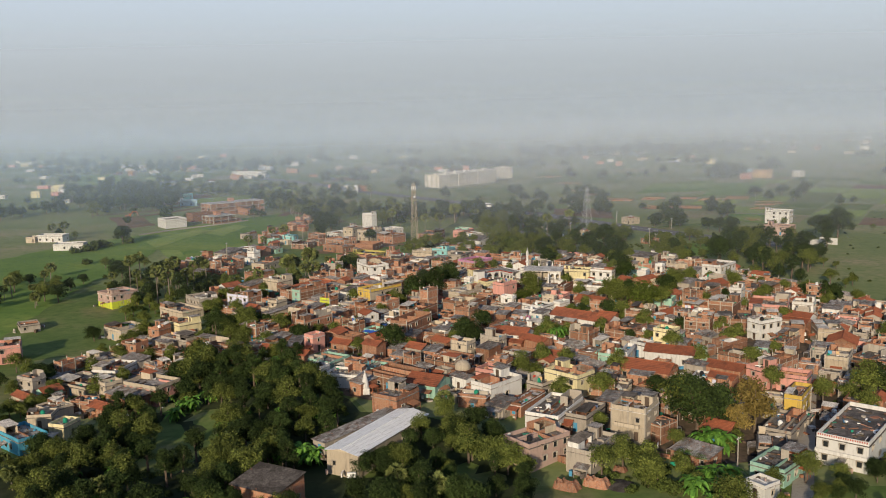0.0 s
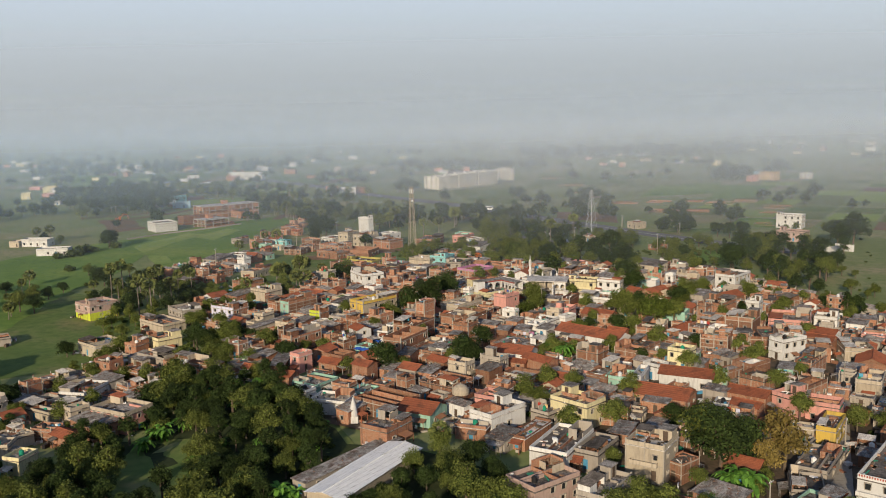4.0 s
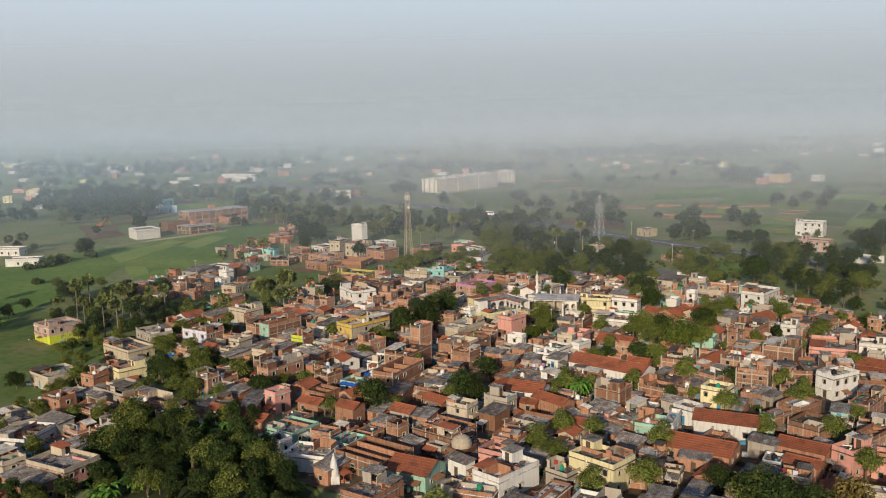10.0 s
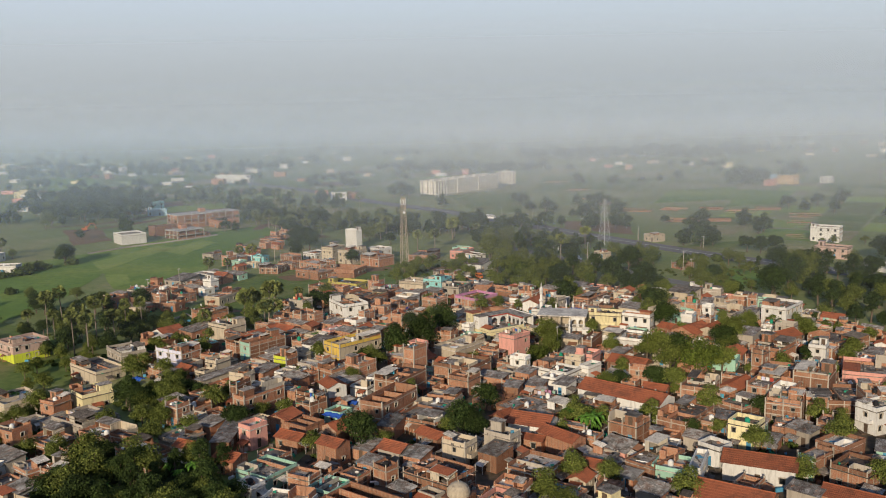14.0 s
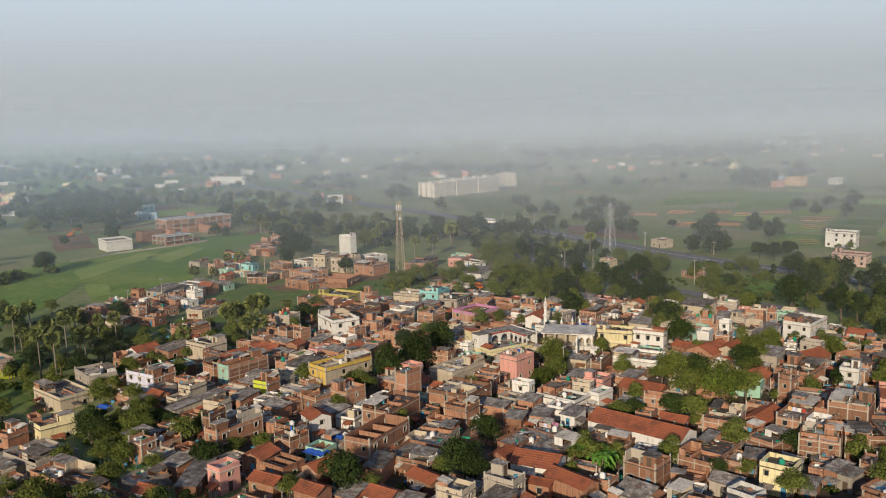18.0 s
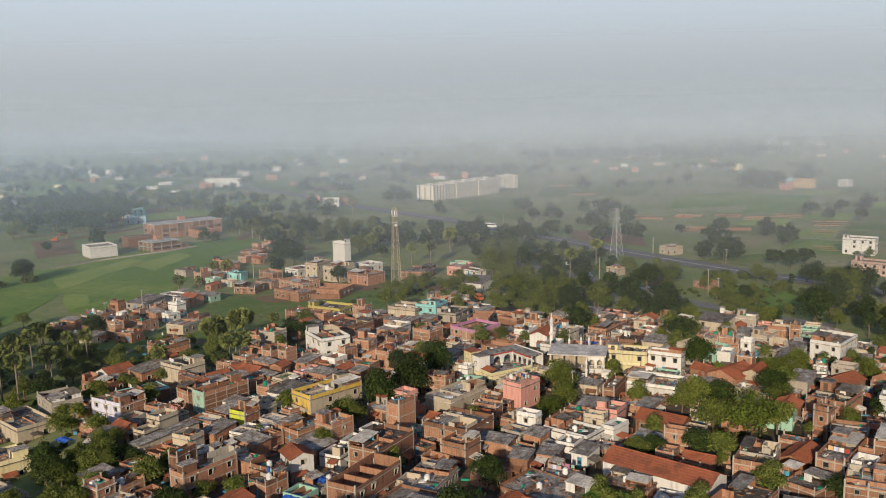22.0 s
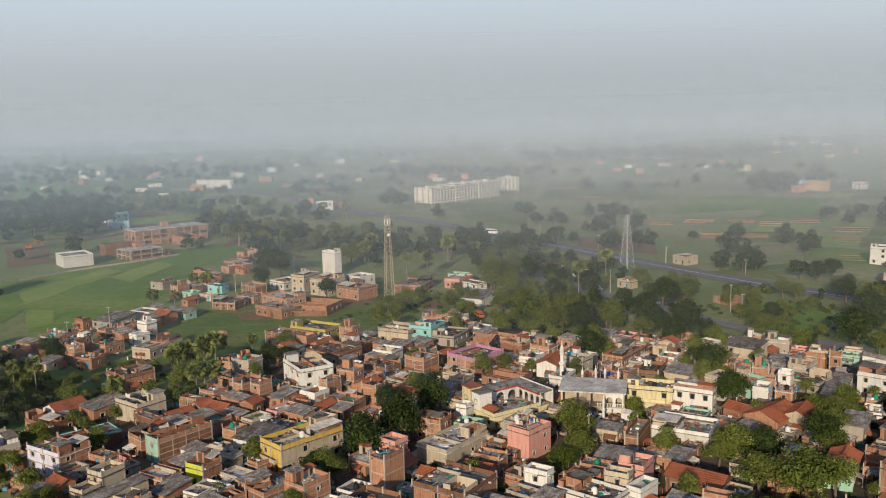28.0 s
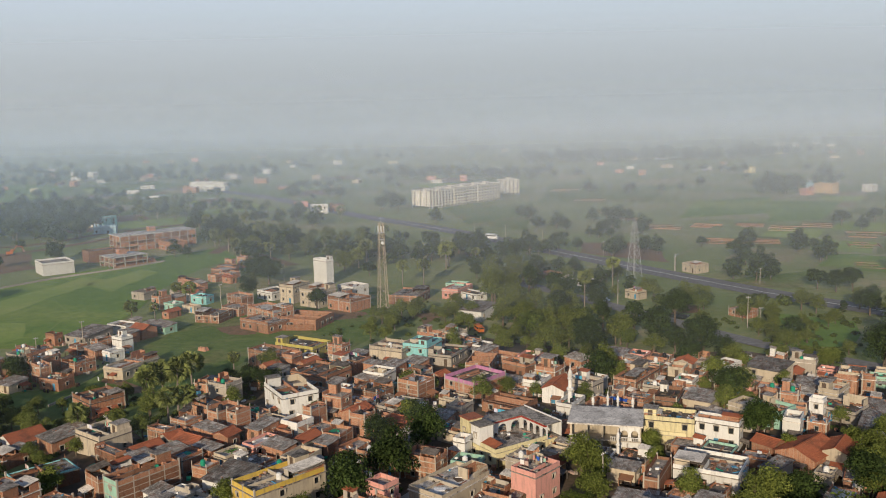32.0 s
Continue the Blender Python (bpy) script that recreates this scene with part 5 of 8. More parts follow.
def tarpaulin(x, y, z, rot, w, d):
    g = Geo()
    n = 8
    for j in range(n + 1):
        for i in range(n + 1):
            u, v = i / n - 0.5, j / n - 0.5
            g.v.append((u * w, v * d, 0.35 * (1 - abs(v) * 2) + 0.12 * math.sin(i * 2.1 + j) + 0.1 * math.cos(j * 1.7)))
    for j in range(n):
        for i in range(n):
            k = j * (n + 1) + i
            g.f.append((k, k + 1, k + n + 2, k + n + 1))
    ob = new("tarpaulin", g.mesh("tarpaulin", "tarp"))
    ob.matrix_basis = pose(x, y, z, 0, 0, rot)
    sol = ob.modifiers.new("thickness", "SOLIDIFY")
    sol.thickness = 0.03
    return tagged(ob, "crumpled blue plastic tarpaulin over a yard", "tarpaulin", "tarpaulins")


def excavator(x, y, rot):
    e = empty("excavator", pose(x, y, ground_z(x, y), 0, 0, rot), "orange excavator with a raised boom beside the dirt track", "excavator")
    for s in (-1, 1):
        part("track", Geo().box(-2.2, s * 1.3 - 0.35, 0, 2.2, s * 1.3 + 0.35, 0.9), "black", e)
    part("body", Geo().box(-2.2, -1.4, 0.95, 1.4, 1.4, 2.4), "orangepaint", e)
    part("cab", Geo().box(0.1, -1.4, 2.4, 1.5, -0.1, 3.6), "orangepaint", e)
    part("boom", Geo().tube([(1.2, 0.4, 1.8), (3.6, 0.4, 5.2), (6.4, 0.4, 4.6)], [0.35, 0.32, 0.25], 6), "orangepaint", e)
    part("dipper", Geo().tube([(6.3, 0.4, 4.7), (7.2, 0.4, 2.4)], [0.25, 0.2], 6), "orangepaint", e)
    part("bucket", Geo().box(6.6, -0.1, 1.5, 7.7, 0.9, 2.5), "rust", e)


def frame_building(x, y, rot, w, d, h, floors, bays, label, filled=0.6):
    """A concrete frame with slabs and columns, partly walled with brick."""
    z = ground_z(x, y)
    root = empty("unfinished_building", pose(x, y, z, 0, 0, rot), label, "building")
    HOUSES.append((x, y, rot, w, d, h, z, "frame"))
    rnd = random.Random(int(w * 10))
    fh = h / floors
    nd = max(2, int(d / 5))
    for f in range(1, floors + 1):
        part("slab", Geo().box(-w / 2 - 0.4, -d / 2 - 0.4, f * fh - 0.3, w / 2 + 0.4, d / 2 + 0.4, f * fh), "concrete" if f < floors else "paleroof", root)
    col = shared("frame_column_%.1f" % h, "concrete", lambda q: q.box(-0.22, -0.22, -0.6, 0.22, 0.22, h - 0.3))
    for i in range(bays + 1):
        for cy in (-d / 2, d / 2):
            part("column", col, None, root, at=pose(-w / 2 + w * i / bays, cy, 0))
    for j in range(1, nd):
        for cx in (-w / 2, w / 2):
            part("column", col, None, root, at=pose(cx, -d / 2 + d * j / nd, 0))
    part("core_wall", Geo().box(-w / 2 + 1.5, -d / 2 + 2.0, -0.5, w / 2 - 1.5, d / 2 - 2.0, h - 0.31), "brick", root)
    for f in range(floors):
        for i in range(bays):
            if rnd.random() > filled + 0.35:
                continue
            a, b = -w / 2 + w * i / bays + 0.23, -w / 2 + w * (i + 1) / bays - 0.23
            hh = fh * 0.36 if rnd.random() > filled else fh - 0.31
            part("brick_panel", Geo().box(a, -d / 2 - 0.1, f * fh, b, -d / 2 + 0.12, f * fh + hh), "brick", root)
        for j in range(nd):
            a, b = -d / 2 + d * j / nd + 0.23, -d / 2 + d * (j + 1) / nd - 0.23
            hh = fh - 0.31 if rnd.random() < filled else fh * 0.36
            for s in (-1, 1):
                part("brick_panel", Geo().box(s * w / 2 - 0.11, a, f * fh, s * w / 2 + 0.11, b, f * fh + hh), "brick", root)
    part("stair_head", Geo().box(-w / 2 + 2, -1.5, h - 0.01, -w / 2 + 6, 2.5, h + 2.6), "brick", root)
    return root


def creeper(x, y, z, w, d, rot):
    """A gourd vine spread over a roof."""
    c = empty("creeper", pose(x, y, z, 0, 0, rot), "green gourd vine spread over a low roof", "creeper", "roof vines")
    rnd = random.Random(int(x * 5 + y))
    g = Geo()
    leaf_cloud(g, rnd, [(rnd.uniform(-0.4, 0.4) * w, rnd.uniform(-0.4, 0.4) * d, 0.0, w * 0.2, 0.22) for _ in range(9)], int(w * d * 22), 0.16)
    part("leaves", g, "leaf_n", c)
    part("stem", Geo().tube([(w / 2, -d / 2, -2.5), (w * 0.4, -d * 0.4, 0.0), (0, 0, 0.1)], [0.04, 0.035, 0.02], 5), "bark", c)
    return c


def gravel_heap(x, y, r):
    g = empty("gravel_heap", pose(x, y, ground_z(x, y) + 0.08), "low heap of dark grey gravel", "gravel heap")
    q = Geo()
    q.lathe([(r, 0), (r * 0.85, 0.18), (r * 0.55, 0.42), (r * 0.25, 0.6), (0.1, 0.66)], 18)
    q.v = [(a + 0.12 * noise.noise((a * 2, b * 2, 1)), b + 0.12 * noise.noise((a * 2, b * 2, 5)), c) for a, b, c in q.v]
    part("heap", q, "darkroof", g)


# ---- ground ----
def ground_sheet():
    def axis(lo, hi, a, b, fine):
        pts = [lo + (a - lo) * (1 - (1 - i / 9) ** 2.2) for i in range(9)]
        n = int((b - a) / fine)
        pts += [a + (b - a) * i / n for i in range(n)]
        return pts + [b + (hi - b) * (i / 9) ** 2.2 for i in range(10)]
    xs, ys = axis(-4500, 4500, -220, 240, 10), axis(-2500, 4800, 60, 560, 10)
    g = Geo()
    for yy in ys:
        for xx in xs:
            g.v.append((xx, yy, ground_z(xx, yy)))
    nx = len(xs)
    for j in range(len(ys) - 1):
        for i in range(nx - 1):
            g.f.append((j * nx + i, j * nx + i + 1, (j + 1) * nx + i + 1, (j + 1) * nx + i))
    ob = new("ground", g.mesh("ground", "ground"))
    for p in ob.data.polygons:
        p.use_smooth = True
    return tagged(ob, "dry plain of mixed grass and pale earth", "ground", kind="structure")


def patch(name, pts, mat, label, lift=0.06, category="field", wobble=2.5):
    """A plot that lies on the ground: a polygon filled with a fine grid that follows the ground."""
    n = len(pts) // 2
    poly = [(pts[2 * i], pts[2 * i + 1]) for i in range(n)]
    bm = bmesh.new()
    vs = [bm.verts.new((px, py, 0)) for px, py in poly]
    bm.faces.new(vs)
    bmesh.ops.triangulate(bm, faces=bm.faces[:])
    for _ in range(7):
        es = [e for e in bm.edges if e.calc_length() > 12]
        if not es or len(bm.verts) > 6000:
            break
        bmesh.ops.subdivide_edges(bm, edges=es, cuts=1)
        bmesh.ops.triangulate(bm, faces=[f for f in bm.faces if len(f.verts) > 3])
    for v in bm.verts:
        if v.is_boundary:
            v.co.x += wobble * noise.noise((v.co.x * 0.11, v.co.y * 0.11, 3.1))
            v.co.y += wobble * noise.noise((v.co.x * 0.11, v.co.y * 0.11, 9.7))
        v.co.z = ground_z(v.co.x, v.co.y) + lift
    bmesh.ops.recalc_face_normals(bm, faces=bm.faces[:])
    me = bpy.data.meshes.new(name)
    bm.to_mesh(me)
    bm.free()
    me.materials.append(M[mat])
    if me.polygons and me.polygons[0].normal.z < 0:
        me.flip_normals()
    return tagged(new(name, me), label, category, kind="structure")


CLEARING = [-61.3, 182.1, -61.5, 199.3, -63.0, 222.3, -46.9, 218.7, -44.9, 201.9, -48.9, 180.5]
ground_sheet()
patch("meadow", [-85.8, 357.2, -111.7, 415.6, -82.7, 417.5, -72.4, 480.8, -48.3, 559.3, 16.8, 537.1, 7.9, 487.1, -6.3, 449.5, -39.1, 440.7, -50.4, 387.4], "meadow", "rough green meadow with bare patches", 0.1)
patch("meadow", [-87.7, 166.5, -196.4, 389.4, -151.7, 409.3, -91.5, 355.5, -100.3, 291.6, -121.4, 279.3, -81.2, 212.2, -69.6, 267.1, -27.1, 244.8, -9.2, 200.4, 9.4, 197.2, 25.8, 165.3, 63.4, 161.9, 91.5, 159.4, 88.0, 136.7, -84.5, 152.0], "meadow", "green grass at the edge of the village", 0.1)
patch("wood_floor", [-80.3, 151.6, -95.6, 187.8, -80.7, 200.2, -68.1, 260.7, -49.5, 262.2, -28.9, 239.5, -12.0, 204.2, 4.2, 198.0, 21.3, 184.7, 24.7, 165.4, 22.3, 142.2], "woodfloor", "leafy floor of the wood, coloured dark for tree shade", 0.16, "ground")
patch("clearing", CLEARING, "meadow", "grassy clearing in the wood", 0.22, "meadow")
patch("village_earth", [-24.8, 223.2, -16.2, 258.6, -36.6, 274.4, -45.2, 304.7, -65.9, 338.5, -71.6, 410.8, -43.7, 358.9, -43.7, 389.1, -34.8, 417.5, -16.6, 443.9, 12.0, 454.2, 27.6, 467.8, 76.7, 426.8, 114.3, 435.0, 145.8, 407.1, 129.6, 346.0, 163.2, 264.3, 109.9, 175.1, 67.5, 172.9, 40.4, 186.0, 18.7, 212.4, -3.9, 206.4],
      "earth", "trodden brown earth between the village houses", 0.2, "ground")
patch("field", [-167.5, 555.5, -126.6, 465.7, -113.2, 464.1, -96.4, 502.5, -96.6, 586.3, -88.7, 628.2, -75.1, 633.9, -97.1, 687.8, -115.8, 667.2, -154.4, 616.4], "paddy", "flat bright green paddy field", 0.15)
patch("field", [-217.9, 348.1, -239.0, 453.4, -201.1, 546.9, -153.0, 605.2, -141.8, 454.0, -149.0, 408.9, -146.9, 341.0, -142.8, 279.3], "paddy", "green field beside the palm grove", 0.14)
for _p, _m in (([-162.4, 544.2, -156.0, 564.9, -145.0, 600.7, -130.9, 591.8, -141.7, 551.7, -148.6, 513.9], "palepaddy"), ([-144.4, 504.8, -131.2, 503.0, -122.9, 478.9, -129.8, 472.8], "palepaddy"), ([-137.6, 580.0, -121.6, 618.4, -111.4, 609.3, -119.0, 559.3], "palepaddy")):
    patch("field", _p, _m, "paler green crop in the paddy field", 0.2)
for _p in ([-147.5, 511.6, -138.5, 540.7, -138.8, 583.3], [-115.5, 467.7, -119.7, 505.7, -119.0, 528.1, -119.0, 559.3], [-136.8, 488.0, -132.6, 495.1, -129.3, 520.1], [-140.6, 548.8, -119.0, 514.2, -106.0, 491.7], [-133.2, 598.8, -112.6, 564.1]):
    ribbon("bund", _p, 0.35, "palepaddy", "narrow grassy bank between paddy plots", 0.19, "bund")
for _p in ([-61.6, 413.2, -66.8, 411.5, -77.9, 423.3, -75.7, 437.2, -68.0, 435.0, -71.0, 425.0], [-56.4, 487.0, -42.1, 485.1, -40.5, 475.5, -53.0, 475.3], [-22.1, 505.1, -9.0, 507.9, -1.4, 497.7, -12.9, 490.7],
           [10.6, 500.5, 23.0, 508.1, 28.8, 498.0, 18.3, 478.3], [-96.3, 331.8, -93.8, 337.6, -91.0, 325.6, -94.9, 322.3]):
    patch("bare_ground", _p, "soil", "worn patch of bare brown soil", 0.24, "ground", 7.0)
# plots on the plain beyond the highway
for _p, _m, _l in (
    ([111.8, 667.5, 152.7, 659.5, 140.1, 592.3, 104.6, 631.0], "soil", "bare reddish field"),
    ([244.3, 871.9, 317.7, 896.1, 268.4, 782.0, 200.9, 766.5], "paddy", "bright green strip of field"),
    ([305.2, 866.1, 352.6, 842.9, 287.0, 739.3, 248.5, 733.9], "paddy", "bright green square field"),
    ([225.5, 604.7, 241.3, 601.8, 220.5, 564.2, 204.1, 570.4], "paddy", "small green plot"),
    ([240.6, 597.9, 255.2, 591.3, 229.2, 549.5, 217.3, 558.0], "paddy", "small green plot"),
    ([148.4, 544.0, 196.3, 561.5, 175.3, 522.8, 154.9, 531.4], "meadow", "rough green plot by the road"),
    ([41.5, 883.3, 111.2, 885.7, 89.7, 728.3, 54.0, 762.7], "meadow", "dull green field before the apartment row"),
    ([162.9, 1084.9, 272.6, 1016.7, 209.9, 880.7, 124.5, 903.6], "meadow", "dull green field"),
    ([-493.3, 1284.2, -410.5, 1257.4, -335.5, 1069.4, -378.3, 1028.6], "paddy", "far green field"),
    ([-383.7, 1333.3, -252.0, 1206.0, -246.2, 1044.4, -330.6, 1159.4], "meadow", "far dull green field"),
    ([-188.5, 1185.4, -110.5, 1125.0, -91.6, 976.1, -156.5, 1075.4], "meadow", "far dull green field"),
    ([-234.1, 688.7, -205.4, 683.5, -181.1, 628.3, -197.0, 609.1], "soil", "bare brown plot"),
    ([79.7, 427.8, 91.1, 440.3, 89.7, 421.8, 79.6, 392.6, 74.4, 390.9], "soil", "bare trodden brown plot behind the houses"),
    ([115.3, 516.2, 126.6, 512.0, 120.5, 487.5, 110.6, 486.7], "soil", "bare reddish bank"),
):
    patch("field", _p, _m, _l, 0.18)
PLOT = random.Random(5)
for _ox, _oy, _rot, _nx, _ny, _sx, _sy in ((170, 600, -33, 9, 9, 32, 44), (-250, 760, 28, 6, 10, 34, 46), (-60, 960, 24, 5, 5, 44, 60)):
    for _i in range(_nx):
        for _j in range(_ny):
            _c, _s = math.cos(radians(_rot)), math.sin(radians(_rot))
            _u, _v = _i * _sx, _j * _sy
            if PLOT.random() < 0.3:
                continue
            _q = [(_u + 1, _v + 1), (_u + _sx - 1, _v + PLOT.uniform(0, 3)), (_u + _sx - 1, _v + _sy - 1), (_u + 1, _v + _sy - PLOT.uniform(1, 4))]
            _q = [v for a, b in _q for v in (_ox + a * _c - b * _s, _oy + a * _s + b * _c)]
            if any(-40 < _q[2 * k] < 150 and 800 < _q[2 * k + 1] < 1000 for k in range(4)):
                continue
            _k = PLOT.choice(("meadow", "palepaddy", "palepaddy", "grass", "grass", "soil", "stubble"))
            patch("field", _q, _k, {"meadow": "rough grassy plot on the plain", "palepaddy": "pale green crop plot on the plain", "grass": "dull green grazing plot on the plain",
                                    "soil": "bare ploughed plot on the plain", "stubble": "pale stubble plot on the plain"}[_k], 0.05, wobble=1.5)
for _p in ([151.0, 612.0, 182.0, 656.0], [168.0, 590.0, 230.0, 560.0], [196.0, 640.0, 262.0, 601.0], [214.0, 588.0, 248.0, 640.0, 281.0, 684.0], [240.0, 570.0, 300.0, 540.0]):
    ribbon("bund", _p, 0.9, "stubble", "low pale bank between plots", 0.3, "bund")
patch("field", [143.8, 482.4, 169.8, 464.9, 152.0, 433.4, 128.1, 436.3], "paddy", "bright green weedy plot beside the side road", 0.12)
ribbon("road", [-317.8, 838.9, -290.7, 1088.4, -227.9, 1138.4, -122.0, 1010.0, -31.3, 845.5, 35.7, 741.1, 95.9, 629.1, 134.2, 557.4, 164.0, 507.3, 186.2, 478.1, 211.1, 444.0], 15.0, "asphalt", "grey asphalt highway across the plain", 0.35)
ribbon("road_line", [-31.3, 845.5, 35.7, 741.1, 95.9, 629.1, 134.2, 557.4, 164.0, 507.3, 186.2, 478.1, 211.1, 444.0], 0.5, "paintline", "pale painted line along the highway", 0.40, "road line")
ribbon("road", [48.6, 571.2, 69.9, 538.7, 92.1, 499.0, 107.6, 471.1, 119.3, 448.4, 136.3, 424.6, 152.0, 406.4], 8.0, "asphalt", "grey side road below the highway", 0.35)
ribbon("lane", [72.0, 151.1, 100.7, 211.4, 115.1, 238.6, 144.7, 298.4, 175.0, 357.5], 4.0, "concrete", "pale concrete village lane", 0.3, "lane")
ribbon("lane", [-16.8, 263.1, -3.6, 298.1, 9.7, 325.6, 29.7, 349.6], 2.6, "concrete", "narrow grey village lane", 0.3, "lane")
ribbon("track", [-227.0, 673.5, -201.1, 702.3, -180.9, 742.4, -175.6, 779.2], 7.0, "soil", "pale dirt track past the brick building", 0.3, "track")
ribbon("track", [-96.4, 663.7, -91.9, 691.9, -70.5, 654.5, -45.9, 617.0], 7.0, "soil", "pale dirt track by the trees", 0.3, "track")
patch("pond", [96.8, 494.8, 105.1, 489.3, 115.8, 483.6, 111.5, 476.0, 100.6, 483.6], "water", "still dark water in a ditch", 0.22, "water")

# ---- houses whose place is known ----
house(-91.2, 200.5, 48, 6.7, 11.5, 4.3, "blue", "flat")
house(-83.8, 206.8, 71, 5.7, 4.4, 4.3, "ycream", "flat")
house(-92.7, 216.0, 2, 5.9, 5.0, 3.9, "cream", "flat")
house(-86.4, 227.5, -15, 5.7, 4.7, 3.5, "brick", "flat")
house(-93.0, 245.4, -34, 13.1, 9.1, 3.5, "cream", "flat")
house(-95.1, 268.5, -46, 9.3, 7.2, 4.3, "cream", "flat")
house(-88.4, 257.9, 74, 11.3, 7.9, 4.3, "white", "flat")
house(-70.4, 233.7, 59, 8.8, 12.1, 6.0, "pink", "flat", rim="cream")
house(-139.5, 319.2, 30, 6.6, 7.5, 3.0, "grey", "flat")
house(-130.8, 279.7, 21, 10.2, 9.2, 6.0, "pink", "flat")
house(-27.9, 162.2, -31, 11.0, 8.5, 4.7, "brick", "tin", dark=1)
house(-7.1, 185.2, -32, 7.9, 27.7, 4.3, "cream", "barn")
house(-11.0, 192.1, -42, 3.8, 27.1, 3.0, "grey", "tin")
house(-3.7, 205.1, -36, 7.3, 9.3, 4.7, "brick", "flat")
house(4.3, 216.1, -31, 8.7, 8.0, 3.5, "mint", "tile")
house(-4.1, 223.5, -40, 12.8, 9.7, 4.3, "brick", "open")
house(-23.2, 242.8, -36, 8.3, 8.5, 3.5, "mint", "flat")
house(-17.1, 226.1, -21, 9.2, 6.7, 3.9, "white", "flat")
house(21.3, 210.7, -47, 6.6, 11.6, 5.1, "white", "flat")
house(29.3, 236.4, -38, 7.7, 8.6, 4.7, "brick", "flat")
house(39.7, 211.5, -48, 10.2, 7.1, 6.4, "ycream", "flat")
house(33.3, 212.2, -47, 5.0, 7.3, 3.9, "grey", "flat")
house(27.5, 201.9, -36, 3.9, 12.2, 3.1, "brick", "flat")
house(32.9, 192.8, -32, 8.0, 15.3, 4.3, "white", "flat")
house(26.5, 177.3, -55, 7.9, 11.7, 5.5, "dustpink", "flat")
house(39.5, 190.4, -36, 5.2, 10.4, 4.3, "grey", "flat")
house(33.9, 187.2, -31, 3.9, 3.0, 2.6, "brick", "tile")
house(21.2, 198.9, -41, 4.9, 5.9, 2.6, "grey", "tin")
house(37.6, 174.3, 52, 12.2, 5.5, 5.1, "grey", "flat")
house(49.7, 186.1, -35, 7.9, 8.4, 7.7, "cream", "flat")
house(55.4, 184.4, -53, 3.9, 5.9, 4.7, "brick", "flat")
house(59.6, 174.0, -48, 8.6, 5.8, 2.6, "brick", "tin")
house(95.8, 177.0, -42, 10.1, 24.0, 6.8, "white", "flat", balcony=1, trim=1)
house(73.8, 165.8, -47, 7.0, 10.9, 3.9, "mint", "flat")
house(66.7, 156.7, -59, 4.5, 4.5, 3.5, "white", "flat")
house(76.8, 176.2, -20, 6.0, 9.0, 3.5, "grey", "flat")
house(83.9, 186.4, -38, 6.2, 13.7, 3.9, "grey", "flat")
house(94.0, 202.3, -36, 4.0, 11.3, 5.1, "yellow", "flat")
house(89.9, 214.6, -60, 4.5, 6.5, 6.0, "pink", "flat")
house(97.9, 213.5, -35, 7.3, 6.2, 5.1, "pink", "flat")
house(83.5, 235.5, -56, 3.7, 6.6, 5.1, "brick", "flat", front="mint")
house(119.4, 233.4, -33, 6.0, 10.8, 5.1, "cream", "flat")
house(130.3, 252.9, -30, 7.9, 10.3, 3.5, "brick", "tile")
house(131.1, 235.1, -53, 11.0, 13.3, 3.5, "brick", "flat")
house(107.4, 201.6, -40, 3.6, 4.9, 3.5, "brick", "flat")
house(113.3, 201.4, -40, 3.5, 5.7, 3.5, "brick", "tile")
house(-82.3, 343.9, -52, 12.0, 7.7, 6.0, "grey", "flat")
house(-87.9, 334.1, -44, 15.9, 9.1, 4.3, "cream", "flat")
house(-79.6, 305.4, -48, 8.8, 8.3, 5.1, "ycream", "flat")
house(-74.2, 286.1, -37, 12.9, 10.0, 3.9, "grey", "flat")
house(-63.6, 271.5, -35, 12.1, 7.2, 3.5, "brick", "flat")
house(-76.6, 370.7, -41, 7.9, 8.1, 3.9, "white", "tile")
house(-78.0, 364.0, -32, 9.8, 7.1, 3.5, "brick", "flat")
house(-66.3, 368.5, -43, 7.4, 9.3, 3.5, "brick", "tin")
house(-60.8, 343.4, -49, 7.3, 11.6, 3.9, "brick", "flat", rim="cyan")
house(-63.2, 332.1, -34, 11.0, 7.4, 5.6, "brick", "flat", front="lav")
house(-61.0, 314.0, -24, 4.2, 5.1, 3.0, "cream", "tin")
house(-29.9, 319.4, -33, 4.8, 5.0, 5.1, "brick", "flat", front="lime")
house(-31.9, 286.9, -39, 4.1, 13.0, 5.6, "brick", "flat")
house(-37.6, 293.0, -27, 2.3, 5.8, 6.4, "brick", "flat")
house(-44.7, 293.2, -36, 3.1, 5.4, 3.5, "brick", "flat")
house(-45.8, 309.8, -38, 3.4, 15.9, 3.5, "cream", "tin")
house(-45.4, 264.4, -36, 6.7, 7.0, 3.5, "grey", "flat")
house(-35.2, 265.4, -5, 4.0, 13.3, 3.0, "brick", "tin")
house(-23.8, 272.4, -27, 5.2, 5.8, 3.5, "brick", "tile")
house(-18.7, 268.0, -39, 6.8, 5.9, 3.5, "brick", "open")
house(-18.5, 281.2, -41, 5.1, 5.5, 4.3, "brick", "flat")
house(-34.4, 311.2, -32, 4.3, 7.0, 3.5, "brick", "tin")
house(-20.4, 260.4, -33, 6.2, 4.2, 3.0, "brick", "tile")
house(-11.4, 328.4, -48, 7.6, 15.5, 6.6, "cream", "flat", rim="yellow", front="yellow")
house(6.8, 310.3, -41, 3.8, 5.5, 8.9, "brick", "flat")
house(2.9, 293.5, -33, 7.4, 12.9, 6.4, "brick", "flat")
